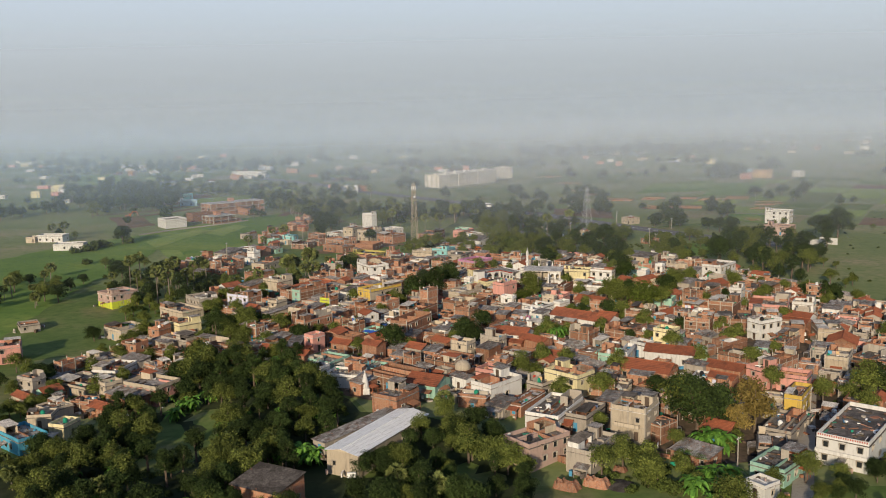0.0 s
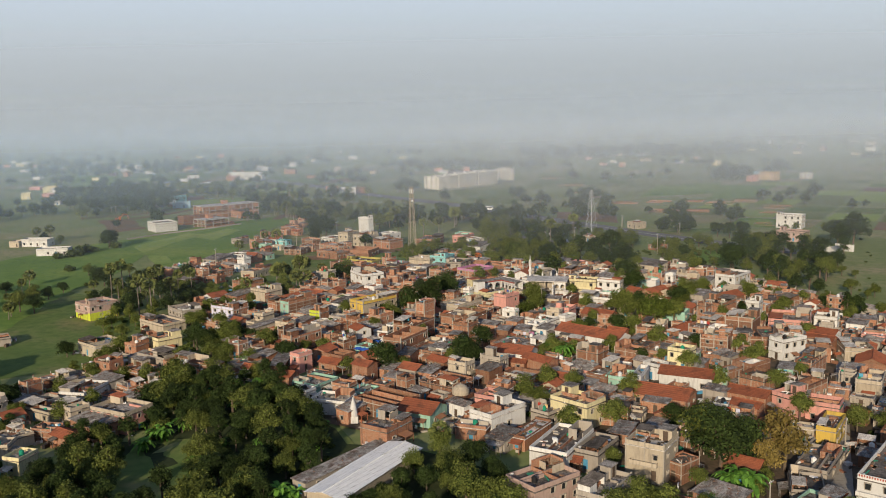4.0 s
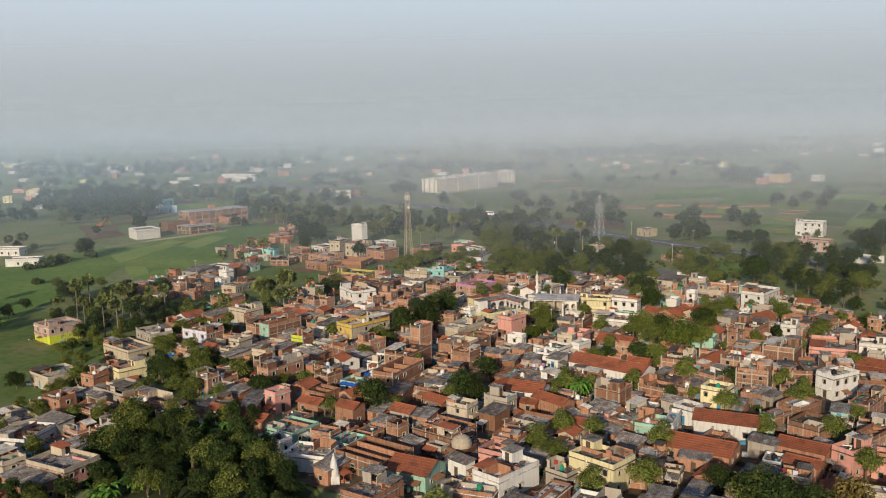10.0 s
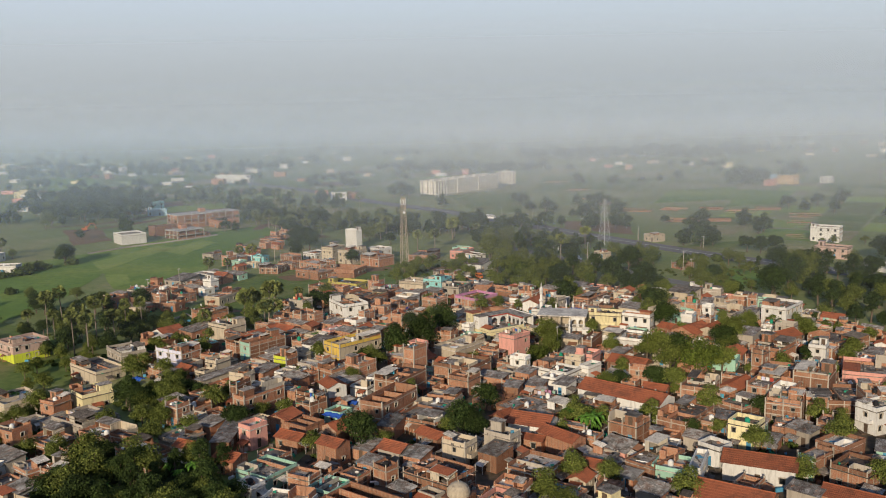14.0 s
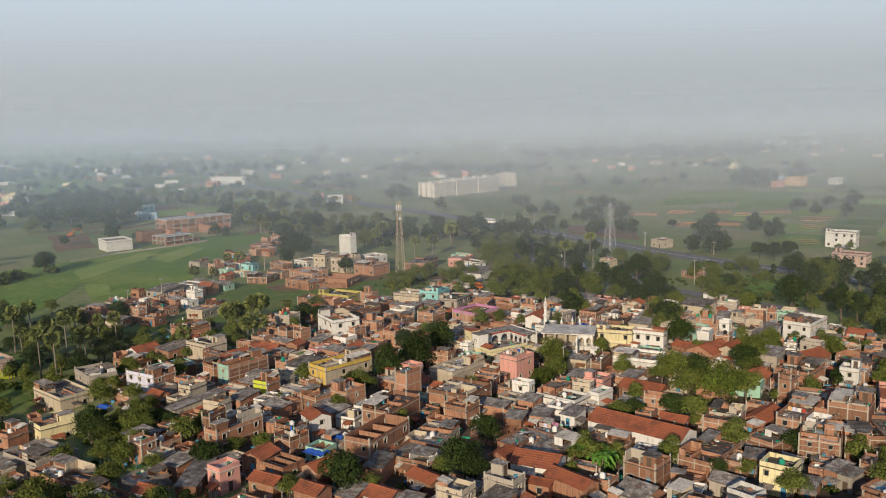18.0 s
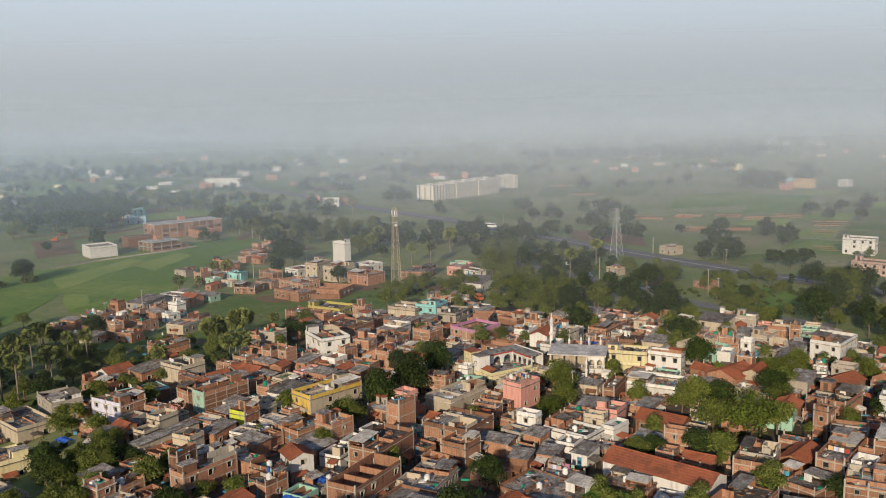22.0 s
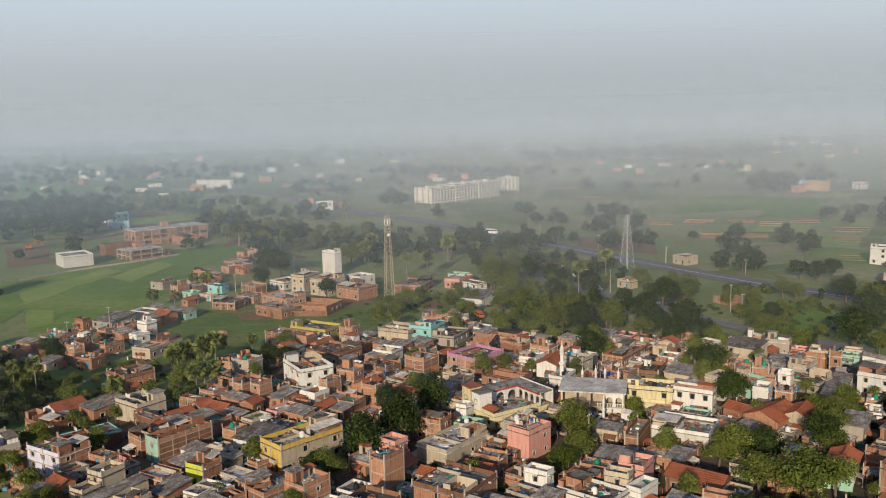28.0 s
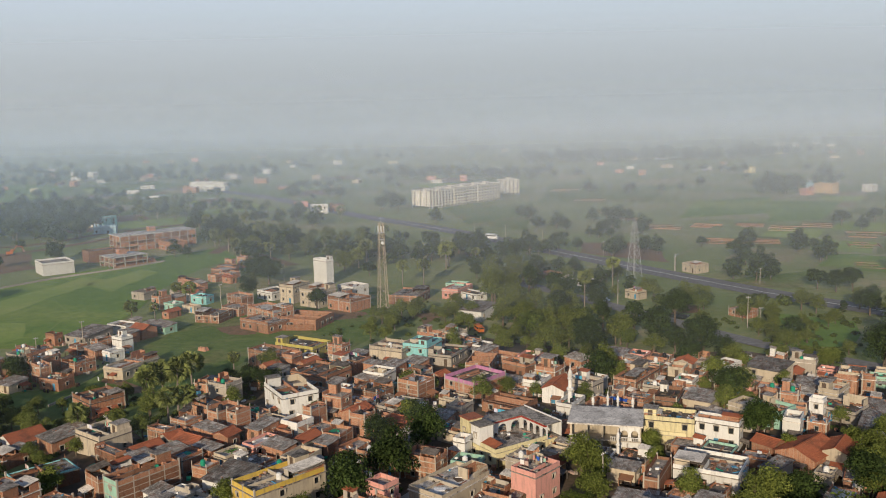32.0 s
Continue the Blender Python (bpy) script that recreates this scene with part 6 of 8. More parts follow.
house(0.3, 276.5, -32, 6.3, 15.1, 6.4, "brick", "open")
house(19.3, 304.6, -36, 11.5, 11.1, 5.6, "brick", "flat")
house(19.2, 293.5, -37, 6.1, 5.8, 5.1, "brick", "flat")
house(-14.1, 289.9, -61, 6.0, 4.8, 5.1, "white", "tile")
house(-10.7, 264.3, -45, 4.8, 5.5, 3.5, "brick", "tile")
house(20.2, 328.3, -42, 8.0, 14.0, 4.3, "cream", "flat")
house(12.0, 280.6, -27, 7.9, 11.5, 3.0, "grey", "flat")
house(8.8, 269.2, -34, 10.5, 9.1, 3.5, "brick", "flat")
house(1.0, 264.6, -23, 3.9, 6.4, 3.5, "brick", "tin")
house(34.2, 272.4, -45, 14.8, 10.3, 3.5, "brick", "flat")
house(32.4, 262.3, -29, 8.9, 7.3, 3.5, "white", "tile")
house(28.9, 254.5, -31, 10.2, 2.9, 3.0, "brick", "tile")
house(44.1, 301.3, -43, 10.9, 6.7, 3.9, "white", "flat")
house(44.5, 290.1, -39, 3.6, 5.5, 3.0, "white", "tin")
house(33.1, 312.7, -43, 5.1, 6.4, 3.0, "brick", "flat")
house(10.1, 257.7, -48, 6.7, 4.0, 3.0, "brick", "tile")
house(26.4, 267.5, -41, 4.4, 4.9, 3.0, "brick", "tile")
house(-14.3, 310.3, -45, 6.1, 10.0, 3.9, "brick", "flat")
house(56.6, 276.6, -44, 21.5, 8.0, 4.3, "white", "tile")
house(52.7, 257.5, -44, 6.8, 6.0, 5.1, "brick", "flat")
house(66.7, 262.6, -43, 7.0, 14.1, 4.3, "brick", "flat")
house(75.2, 278.2, -33, 6.7, 10.4, 6.0, "brick", "flat")
house(80.6, 270.6, -55, 9.2, 7.1, 3.9, "brick", "flat")
house(86.0, 283.0, -46, 4.9, 9.6, 3.5, "brick", "tile")
house(94.0, 277.8, -42, 10.3, 13.1, 6.0, "brick", "flat")
house(98.2, 298.8, -47, 3.1, 4.2, 7.7, "brick", "flat")
house(103.1, 278.1, -36, 8.0, 9.4, 8.1, "brick", "flat")
house(90.9, 266.2, -31, 7.8, 7.8, 5.6, "brick", "flat")
house(97.3, 264.5, -22, 4.6, 5.0, 5.1, "brick", "flat")
house(75.8, 250.7, -41, 5.9, 5.3, 6.4, "ycream", "flat")
house(119.3, 310.1, -36, 4.5, 4.9, 5.6, "white", "flat")
house(107.7, 313.6, -45, 8.8, 11.6, 5.1, "brick", "flat")
house(101.7, 294.8, -29, 7.2, 6.0, 4.3, "brick", "flat")
house(134.4, 329.3, -59, 12.7, 12.0, 4.3, "brick", "flat")
house(106.9, 329.1, -38, 4.8, 8.3, 4.3, "grey", "tin")
house(117.5, 328.6, -59, 6.3, 8.4, 3.5, "brick", "tile")
house(76.3, 312.0, -33, 4.7, 5.8, 3.5, "cream", "flat")
house(65.0, 305.4, -41, 10.3, 6.2, 3.5, "brick", "tile")
house(53.4, 301.9, -46, 3.0, 6.0, 4.3, "white", "flat")
house(71.5, 260.0, -45, 3.9, 6.0, 3.5, "brick", "flat")
house(74.8, 260.5, -27, 3.3, 4.1, 3.5, "brick", "tin")
house(88.0, 253.0, -55, 3.0, 5.2, 3.5, "brick", "tin")
house(88.9, 250.3, -55, 2.9, 4.0, 3.5, "grey", "tin")
house(94.0, 253.5, -37, 2.2, 6.0, 5.1, "brick", "flat")
house(49.6, 273.8, -35, 8.6, 5.0, 3.5, "brick", "flat")
house(130.7, 361.0, -45, 8.4, 13.9, 8.5, "white", "flat")
house(36.2, 327.4, -45, 5.6, 7.6, 6.8, "pink", "flat")
house(24.2, 337.5, -26, 5.4, 4.6, 4.3, "mint", "flat")
house(29.3, 329.8, -39, 6.3, 4.8, 3.0, "brick", "flat")
house(69.2, 353.3, -22, 10.7, 6.4, 6.4, "ycream", "flat")
house(78.6, 349.5, -33, 9.3, 4.0, 6.4, "white", "flat")
house(70.8, 331.6, -32, 12.1, 9.8, 4.3, "white", "flat")
house(59.5, 328.5, -29, 2.9, 10.6, 5.1, "brick", "flat")
house(29.7, 389.6, -46, 10.1, 12.2, 5.6, "brick", "magenta")
house(50.3, 383.9, -28, 5.6, 9.6, 3.9, "white", "tile")
house(59.7, 391.5, -42, 7.6, 5.4, 3.5, "white", "flat")
house(72.2, 392.3, -39, 6.1, 14.9, 3.9, "brick", "flat")
house(74.4, 371.3, -27, 5.3, 9.2, 5.1, "brick", "flat")
house(45.5, 389.0, -32, 5.0, 6.6, 4.3, "white", "flat")
house(37.0, 376.2, -38, 10.7, 8.3, 3.0, "brick", "open")
house(32.9, 408.4, -17, 6.8, 10.7, 4.3, "brick", "open")
house(42.8, 404.4, -45, 8.0, 4.6, 4.3, "brick", "flat")
house(50.9, 371.0, -34, 3.9, 8.0, 4.3, "white", "flat")
house(97.1, 398.4, -53, 5.0, 10.3, 4.3, "white", "flat")
house(107.1, 391.8, -45, 9.4, 8.2, 5.6, "cream", "tin")
house(116.6, 376.0, -45, 4.8, 7.4, 5.1, "cream", "flat")
house(96.4, 353.2, -32, 3.6, 5.5, 5.1, "white", "flat")
house(92.5, 337.8, -51, 8.2, 10.6, 3.5, "brick", "tile")
house(98.4, 336.4, -39, 4.7, 8.0, 4.3, "cream", "tile")
house(83.5, 331.4, -54, 3.2, 6.5, 3.0, "grey", "tin")
house(86.4, 342.3, -54, 4.7, 4.6, 3.5, "brick", "tile")
house(120.4, 363.4, -36, 5.2, 8.0, 3.5, "white", "tin")
house(113.3, 351.2, -35, 4.7, 7.9, 3.5, "grey", "tin")
house(130.2, 385.2, -26, 3.2, 3.8, 6.8, "brick", "flat")
house(111.7, 363.8, -48, 10.6, 8.0, 3.5, "grey", "flat")
house(95.5, 361.7, -52, 7.2, 7.2, 4.3, "mint", "flat")
house(89.6, 364.6, -54, 3.7, 6.0, 4.7, "cream", "flat")
house(16.8, 423.1, -29, 8.0, 9.4, 6.0, "cyan", "flat")
house(8.4, 423.8, -30, 11.0, 9.3, 5.1, "cream", "flat")
house(14.6, 388.4, -37, 6.4, 7.2, 5.6, "brick", "flat")
house(-16.2, 382.3, -62, 13.0, 9.2, 6.4, "white", "flat")
house(-11.0, 404.0, -35, 12.6, 10.4, 4.3, "brick", "flat")
house(-28.3, 434.3, -36, 15.1, 7.1, 5.1, "brick", "flat")
house(-20.2, 441.2, -32, 14.8, 9.2, 5.6, "olive", "flat")
house(-3.5, 414.8, -37, 7.9, 8.0, 3.9, "brick", "flat")
house(-38.6, 482.9, -40, 15.0, 10.9, 4.3, "brick", "flat")
house(-38.6, 494.4, -48, 17.3, 9.0, 5.6, "brick", "flat")
house(-24.7, 486.7, -23, 15.6, 13.5, 3.9, "brick", "open")
house(-34.1, 529.9, -32, 7.2, 10.3, 7.7, "cream", "flat")
house(-23.5, 520.3, -39, 10.4, 10.0, 7.2, "cream", "flat")
house(-10.6, 512.0, -43, 12.9, 10.9, 5.1, "brick", "flat")
house(-25.6, 567.6, -47, 9.6, 4.0, 11.4, "white", "flat", far=1, windows=0, cabin=1)
house(-9.9, 527.8, -45, 9.4, 8.6, 6.8, "white", "flat")
house(13.2, 523.0, -21, 11.9, 16.1, 3.9, "brick", "flat")
house(-55.1, 523.0, -42, 9.4, 6.0, 5.1, "brick", "flat")
house(-60.4, 499.3, -20, 10.2, 10.4, 3.5, "brick", "flat")
house(-53.7, 509.0, -37, 9.7, 7.3, 3.5, "brick", "flat")
house(-43.6, 537.2, -43, 9.7, 10.1, 3.9, "white", "flat")
house(3.7, 387.3, -39, 7.9, 6.4, 4.3, "brick", "flat")
house(24.2, 421.1, -28, 7.6, 11.8, 3.5, "grey", "flat")
house(33.1, 529.8, -30, 7.3, 13.7, 4.3, "pink", "flat")
house(-68.7, 398.1, -45, 10.0, 9.4, 5.1, "brick", "flat")
house(-36.1, 380.7, -41, 6.6, 5.0, 3.9, "brick", "flat")
house(-43.3, 365.5, -31, 5.6, 3.3, 3.5, "brick", "flat")
house(-39.2, 371.3, -35, 5.3, 5.0, 3.5, "brick", "flat")
house(-54.8, 361.4, -40, 9.5, 7.8, 5.1, "cream", "flat")
house(-50.2, 351.9, -41, 8.5, 2.5, 4.3, "brick", "flat")
house(-39.1, 336.9, -42, 4.9, 13.5, 5.6, "brick", "flat", front="mint")
house(-45.5, 339.6, -46, 5.6, 8.9, 4.7, "brick", "flat")
house(-21.5, 335.0, -32, 7.8, 7.9, 3.9, "white", "tin")
house(-27.5, 359.5, -28, 4.0, 4.1, 3.5, "brick", "tile")
house(-70.6, 432.0, -27, 7.5, 14.9, 3.9, "cream", "flat")
house(-87.6, 435.7, -33, 6.3, 7.5, 3.9, "brick", "flat")
house(-88.1, 419.9, -26, 7.4, 5.8, 3.5, "brick", "flat")
house(-104.6, 427.2, -36, 5.4, 2.3, 4.3, "brick", "flat")
house(-99.6, 444.2, -27, 4.4, 2.7, 3.9, "white", "flat")
house(-108.3, 469.9, -30, 4.5, 3.4, 4.3, "brick", "flat")
house(-97.8, 473.2, -28, 9.7, 12.2, 3.0, "grey", "tin")
house(-23.4, 410.4, -36, 4.9, 3.7, 3.0, "white", "tin")
house(-40.5, 405.5, -23, 7.8, 6.0, 3.0, "brick", "flat")
house(-165.8, 617.7, -55, 16.0, 14.8, 6.4, "white", "flat", far=1, windows=0)
house(-154.2, 653.1, -52, 10.8, 17.5, 6.4, "brick", "flat", far=1, windows=0)
house(-125.1, 688.5, -51, 16.0, 10.8, 5.1, "brick", "flat", far=1)
house(-206.7, 819.2, -53, 12.2, 9.9, 6.0, "cyan", "flat", far=1)
house(-230.3, 861.2, -41, 7.6, 8.0, 6.0, "cream", "flat", far=1)
house(-282.2, 947.6, -52, 24.7, 9.0, 5.1, "cream", "flat", far=1)
house(-436.6, 1419.4, -33, 47.2, 12.0, 5.1, "white", "flat", far=1)
house(-328.3, 1345.8, -36, 36.3, 10.0, 5.1, "pink", "flat", far=1)
house(-208.7, 1165.9, -27, 47.6, 12.0, 5.1, "white", "flat", far=1)
house(-215.1, 1313.6, -65, 20.0, 8.0, 5.1, "cream", "flat", far=1)
house(-87.3, 571.0, -32, 8.0, 6.0, 3.5, "brick", "flat", far=1)
house(-77.0, 597.1, -36, 8.0, 8.7, 3.5, "brick", "flat", far=1)
house(-76.7, 606.4, -33, 9.5, 5.0, 3.5, "brick", "flat", far=1)
house(-72.2, 531.3, -27, 8.0, 5.0, 3.5, "cyan", "flat")
house(-99.7, 544.2, -30, 7.4, 7.1, 3.5, "grey", "flat")
house(-75.6, 484.0, -41, 10.4, 5.0, 2.6, "mint", "tin")
house(-89.5, 484.0, -31, 9.7, 6.0, 3.5, "white", "flat")
house(145.6, 568.1, -62, 8.8, 8.0, 4.3, "cream", "flat", far=1)
house(77.9, 562.1, -60, 8.3, 5.0, 3.0, "brick", "flat", far=1)
house(81.0, 547.9, -43, 5.3, 5.0, 3.0, "cream", "flat")
house(89.7, 543.7, -39, 5.9, 5.0, 3.0, "white", "flat")
house(104.0, 515.2, -56, 7.0, 5.0, 3.5, "cream", "flat")
house(38.5, 491.1, -34, 9.7, 12.2, 3.5, "white", "tin")
house(33.6, 537.9, -28, 8.4, 6.0, 4.3, "mint", "flat")
house(38.7, 523.8, -51, 11.5, 6.0, 3.0, "white", "flat")
house(351.5, 902.9, -64, 6.8, 10.0, 5.6, "pink", "flat", far=1)
house(366.8, 931.2, -18, 5.8, 10.0, 7.7, "sky", "flat", far=1)
house(374.6, 916.4, -57, 17.2, 10.0, 8.1, "orange", "flat", far=1)
house(414.4, 918.9, -55, 9.0, 10.0, 6.0, "white", "flat", far=1)
house(134.0, 479.5, -58, 8.2, 6.0, 3.0, "brick", "flat")
house(237.6, 551.7, -37, 15.0, 10.0, 8.5, "white", "flat")
house(215.6, 498.6, -42, 15.4, 9.0, 6.0, "dustpink", "flat")
house(-119.6, 357.9, -42, 10.7, 11.6, 6.4, "dustpink", "flat", lime=2.9, cabin=1)
house(-100.8, 307.9, -42, 11.2, 10.6, 4.3, "cream", "flat")
house(-78.5, 275.2, -36, 8.0, 7.7, 3.9, "brick", "flat")
house(-79.7, 284.6, -45, 10.6, 5.7, 3.9, "cream", "tin")
house(-85.1, 266.5, -37, 9.1, 4.6, 3.9, "grey", "tin")
house(-75.5, 228.3, -43, 12.7, 5.8, 3.9, "brick", "tin")
house(-51.2, 256.1, -38, 10.3, 6.7, 3.9, "brick", "flat")
house(-64.5, 275.3, -34, 4.6, 2.6, 3.9, "brick", "flat")
house(-57.7, 266.2, -28, 7.8, 2.9, 3.9, "brick", "flat")
house(-10.7, 250.7, -37, 5.3, 4.4, 4.7, "brick", "tile")
house(-19.3, 286.5, -34, 5.5, 4.2, 4.7, "brick", "flat")
house(0.4, 239.1, -46, 3.8, 3.2, 4.3, "brick", "flat")
house(10.7, 235.8, -41, 11.0, 8.6, 4.3, "brick", "flat", dark=1)
house(12.9, 218.2, -48, 5.9, 2.6, 3.5, "white", "tin")
house(15.7, 205.7, -23, 7.1, 6.0, 3.5, "brick", "flat")
house(22.4, 244.8, -42, 4.5, 5.8, 3.9, "brick", "tin")
house(37.0, 251.8, -52, 9.3, 4.6, 3.9, "brick", "tile")
house(30.9, 286.4, -26, 3.8, 4.0, 3.9, "brick", "tin")
house(72.3, 234.5, -28, 13.0, 6.7, 3.9, "white", "tile")
house(62.5, 221.5, -36, 13.0, 8.0, 3.3, "brick", "tile")
house(53.2, 239.0, -47, 6.4, 11.4, 4.3, "brick", "flat")
house(55.7, 234.6, -33, 7.0, 7.0, 4.3, "mint", "flat")
house(59.6, 232.6, -27, 2.2, 9.8, 5.6, "white", "flat")
house(66.4, 242.8, -53, 5.0, 4.4, 4.7, "white", "flat")
house(51.2, 219.0, -40, 4.8, 4.3, 3.9, "brick", "flat")
house(47.3, 210.3, -23, 7.9, 4.4, 3.5, "brick", "flat")
house(91.6, 241.9, -56, 5.9, 8.3, 4.7, "brick", "flat")
house(82.0, 218.0, -42, 9.2, 5.4, 3.9, "brick", "tile")
house(78.9, 211.6, -43, 6.2, 4.2, 3.5, "brick", "tile")
house(75.0, 220.9, -46, 5.5, 3.3, 3.9, "grey", "tin")
house(89.1, 230.1, -50, 6.9, 8.2, 4.7, "brick", "flat", dark=1)
house(99.8, 225.3, -53, 4.1, 9.4, 4.7, "brick", "open")
house(109.6, 246.4, -44, 4.6, 11.5, 4.3, "brick", "flat")
house(108.4, 258.2, -65, 5.2, 9.1, 6.4, "white", "flat")
house(128.2, 277.1, -48, 7.5, 6.0, 3.9, "white", "tile")
house(122.9, 268.6, -44, 7.7, 5.0, 3.9, "brick", "tile")
house(138.7, 297.7, -32, 7.0, 7.0, 5.6, "white", "flat")
house(124.1, 292.3, -27, 12.3, 14.1, 4.7, "pink", "flat")
house(93.6, 218.0, -34, 4.4, 4.0, 3.9, "white", "tin")
house(104.9, 270.5, -12, 13.9, 13.0, 4.7, "brick", "flat")
house(111.4, 265.1, -11, 6.7, 7.0, 6.8, "brick", "flat")
house(116.9, 261.7, -18, 9.1, 10.0, 4.7, "brick", "flat")
house(130.8, 263.3, -13, 8.0, 9.0, 4.7, "cream", "flat")
house(-224.5, 557.5, -8, 17.0, 8.0, 4.6, "white", "flat", far=1)
house(-236.0, 556.0, -8, 6.0, 7.0, 3.8, "cream", "flat", far=1)
house(-199.0, 518.5, 4, 17.0, 8.5, 4.2, "white", "flat", far=1)
house(-191.9, 771.4, 12, 14.3, 8.0, 5.1, "sky", "flat", far=1)
house(-214.9, 811.2, -13, 8.9, 6.0, 5.1, "white", "flat", far=1)
house(-404.2, 1322.9, 0, 28.6, 12.0, 5.1, "white", "flat", far=1)
house(-195.9, 1105.3, -7, 38.3, 12.0, 5.1, "white", "flat", far=1)
house(-273.3, 921.8, 7, 12.1, 8.0, 4.3, "white", "flat", far=1)
house(-311.9, 1280.6, 3, 23.9, 10.0, 4.3, "cream", "flat", far=1)
house(-207.2, 1285.3, -20, 20.2, 8.0, 5.1, "white", "flat", far=1)
house(-178.8, 1375.7, -22, 21.9, 10.0, 6.0, "white", "flat", far=1)
house(-56.5, 860.6, 3, 13.9, 10.0, 6.8, "white", "flat", far=1)
house(-43.9, 873.5, 10, 10.3, 10.0, 5.1, "brick", "flat", far=1)
house(-77.0, 912.5, 8, 11.7, 8.0, 4.3, "pink", "flat", far=1)


# ---- large buildings and towers ----
for _i in range(6):
    _u = 14.7 * (_i + 0.5)
    apartment_block(30 + 0.72 * _u - 6.9, 869 + 0.69 * _u + 7.2 + (1.5 if _i % 2 else 0), 44, 14.2, 20, 13.6 if _i < 2 else 14.4)
apartment_block(106, 979, 20, 16, 13, 13.4)
frame_building(-139.5, 700.1, -52, 16.5, 46.1, 9.3, 3, 3, "three-storey unfinished brick and concrete frame building")
frame_building(-136.9, 635.4, -45, 14.4, 18.8, 5.6, 2, 3, "two-storey open concrete frame with a pale slab roof", 0.05)
phone_mast(3.2, 501)
lattice_tower("power_pylon", 114.9, 559.8, 25.5, 5.0, 1.1, "grey steel lattice power pylon beside the highway", 8, 3, 35)

mansion(34.4, 351.4, -59, 12.5, 17.5)
prayer_hall(54.9, 351.5, -16, 14.8, 10.2, 6.9)
for _x, _y, _h, _s in ((50.7, 370.8, 6.0, 1.6), (54.7, 364.0, 5.0, 0.95), (58.4, 365.4, 5.0, 0.95), (60.5, 364.3, 5.0, 0.95), (63.4, 362.2, 5.0, 0.95), (55.3, 342.5, 3.0, 0.9)):
    minaret(_x, _y, ground_z(_x, _y), _s * 1.75)
domed_shrine(13.8, 225.8)
temple_spire(-11.7, 217.0)
for _x, _y, _w, _d in ((-12.3, 273.3, 5.0, 3.6), (-9.0, 281.9, 4.2, 2.6), (-69.6, 313.5, 3.6, 2.6), (63.1, 374.0, 4.5, 2.2)):
    tarpaulin(_x, _y, ground_z(_x, _y) + 2.6, -36, _w, _d)
excavator(-215.8, 680.7, 25)
vehicle("bus", 37.0, 468.0, -75, "orangepaint", 5.2, 2.0, 2.4, "orange bus parked under the trees behind the village", "bus")
vehicle("car", 93.8, 331.8, -40, "whiteplastic", 4.2, 1.8, 1.5, "white car parked between two houses", "car")
vehicle("truck", 62.7, 691.1, -30, "whiteplastic", 8.0, 2.5, 3.2, "white truck on the highway", "truck")
vehicle("truck", 79.4, 658.4, -30, "steel", 7.0, 2.5, 3.0, "grey truck on the highway", "truck")
vehicle("van", 90.1, 510.6, -30, "whiteplastic", 4.6, 1.9, 2.1, "white van on the side road", "van")
for _x, _y, _h in ((54.7, 720.8, 8), (71.7, 696.3, 8), (89.6, 666.3, 8), (113.9, 618.6, 8), (137.5, 572.2, 8), (78.7, 529.0, 8), (93.9, 503.4, 10), (129.0, 462.5, 11), (163.0, 535.9, 7), (136.9, 571.4, 7), (-82.9, 500.7, 9), (-64.4, 530.0, 8), (-44.7, 574.8, 8), (-97.0, 465.3, 9), (-107.1, 452.4, 7),
                   (65.9, 167.2, 8), (94.2, 196.1, 8), (112.4, 233.3, 8), (2.0, 295.0, 7), (49.1, 328.7, 8), (130.2, 454.5, 9)):
    utility_pole(_x, _y, _h, (_x * 7) % 60)
for _x, _y, _w, _d, _a, _b in ((231.7, 721.5, 34, 22, 3, 2), (190.2, 657.2, 44, 26, 4, 2), (209.4, 653.5, 46, 24, 5, 2), (246.4, 701.7, 40, 30, 2, 1), (271.1, 712.8, 36, 26, 1, 1), (257.2, 629.6, 30, 24, 1, 1), (277.8, 666.1, 40, 30, 1, 1), (163.7, 775.1, 40, 22, 2, 1),
                               (175.7, 723.2, 46, 24, 3, 1), (204.1, 723.6, 36, 22, 2, 2), (161.4, 1000.7, 50, 26, 2, 2), (165.9, 903.5, 46, 22, 2, 1), (229.5, 569.6, 26, 20, 1, 1), (163.0, 815.5, 40, 20, 2, 1)):
    foundations(_x, _y, -28 + (_x * 3) % 9, _w * 0.5, _d * 0.7, _a + 1, _b + 1, 0.6)
for _pts, _h, _m in (([13.3, 261.6, 20.6, 257.2, 24.0, 261.5], 2.0, "brick"), ([27.0, 313.3, 36.3, 306.3, 38.0, 309.1], 1.8, "brick"), ([-95.8, 308.7, -91.8, 318.4], 1.2, "brick"), ([30.5, 175.5, 33.6, 172.6, 36.4, 169.0], 1.6, "brick"), ([110.3, 383.8, 119.1, 378.0], 2.6, "white"),
                     ([-92.1, 311.7, -87.9, 307.9], 1.2, "brick"), ([-34.6, 479.4, -20.3, 477.6, -19.6, 489.5], 2.2, "brick"), ([-83.8, 402.8, -80.7, 410.9, -77.6, 406.3], 0.7, "concrete"), ([-175.8, 573.7, -159.3, 596.3, -131.0, 623.7, -117.4, 641.3], 1.0, "grey"), ([44.6, 182.1, 54.6, 175.2, 59.2, 168.6], 0.5, "brick"), ([211.0, 470.0, 220.0, 450.0], 3.2, "white"), ([222.0, 462.0, 228.5, 455.0], 3.6, "white"), ([88.0, 372.0, 101.0, 381.0, 113.0, 372.5], 1.8, "brick")):
    bar_wall("yard_wall", _pts, _h, 0.25, _m, "low weathered yard wall")
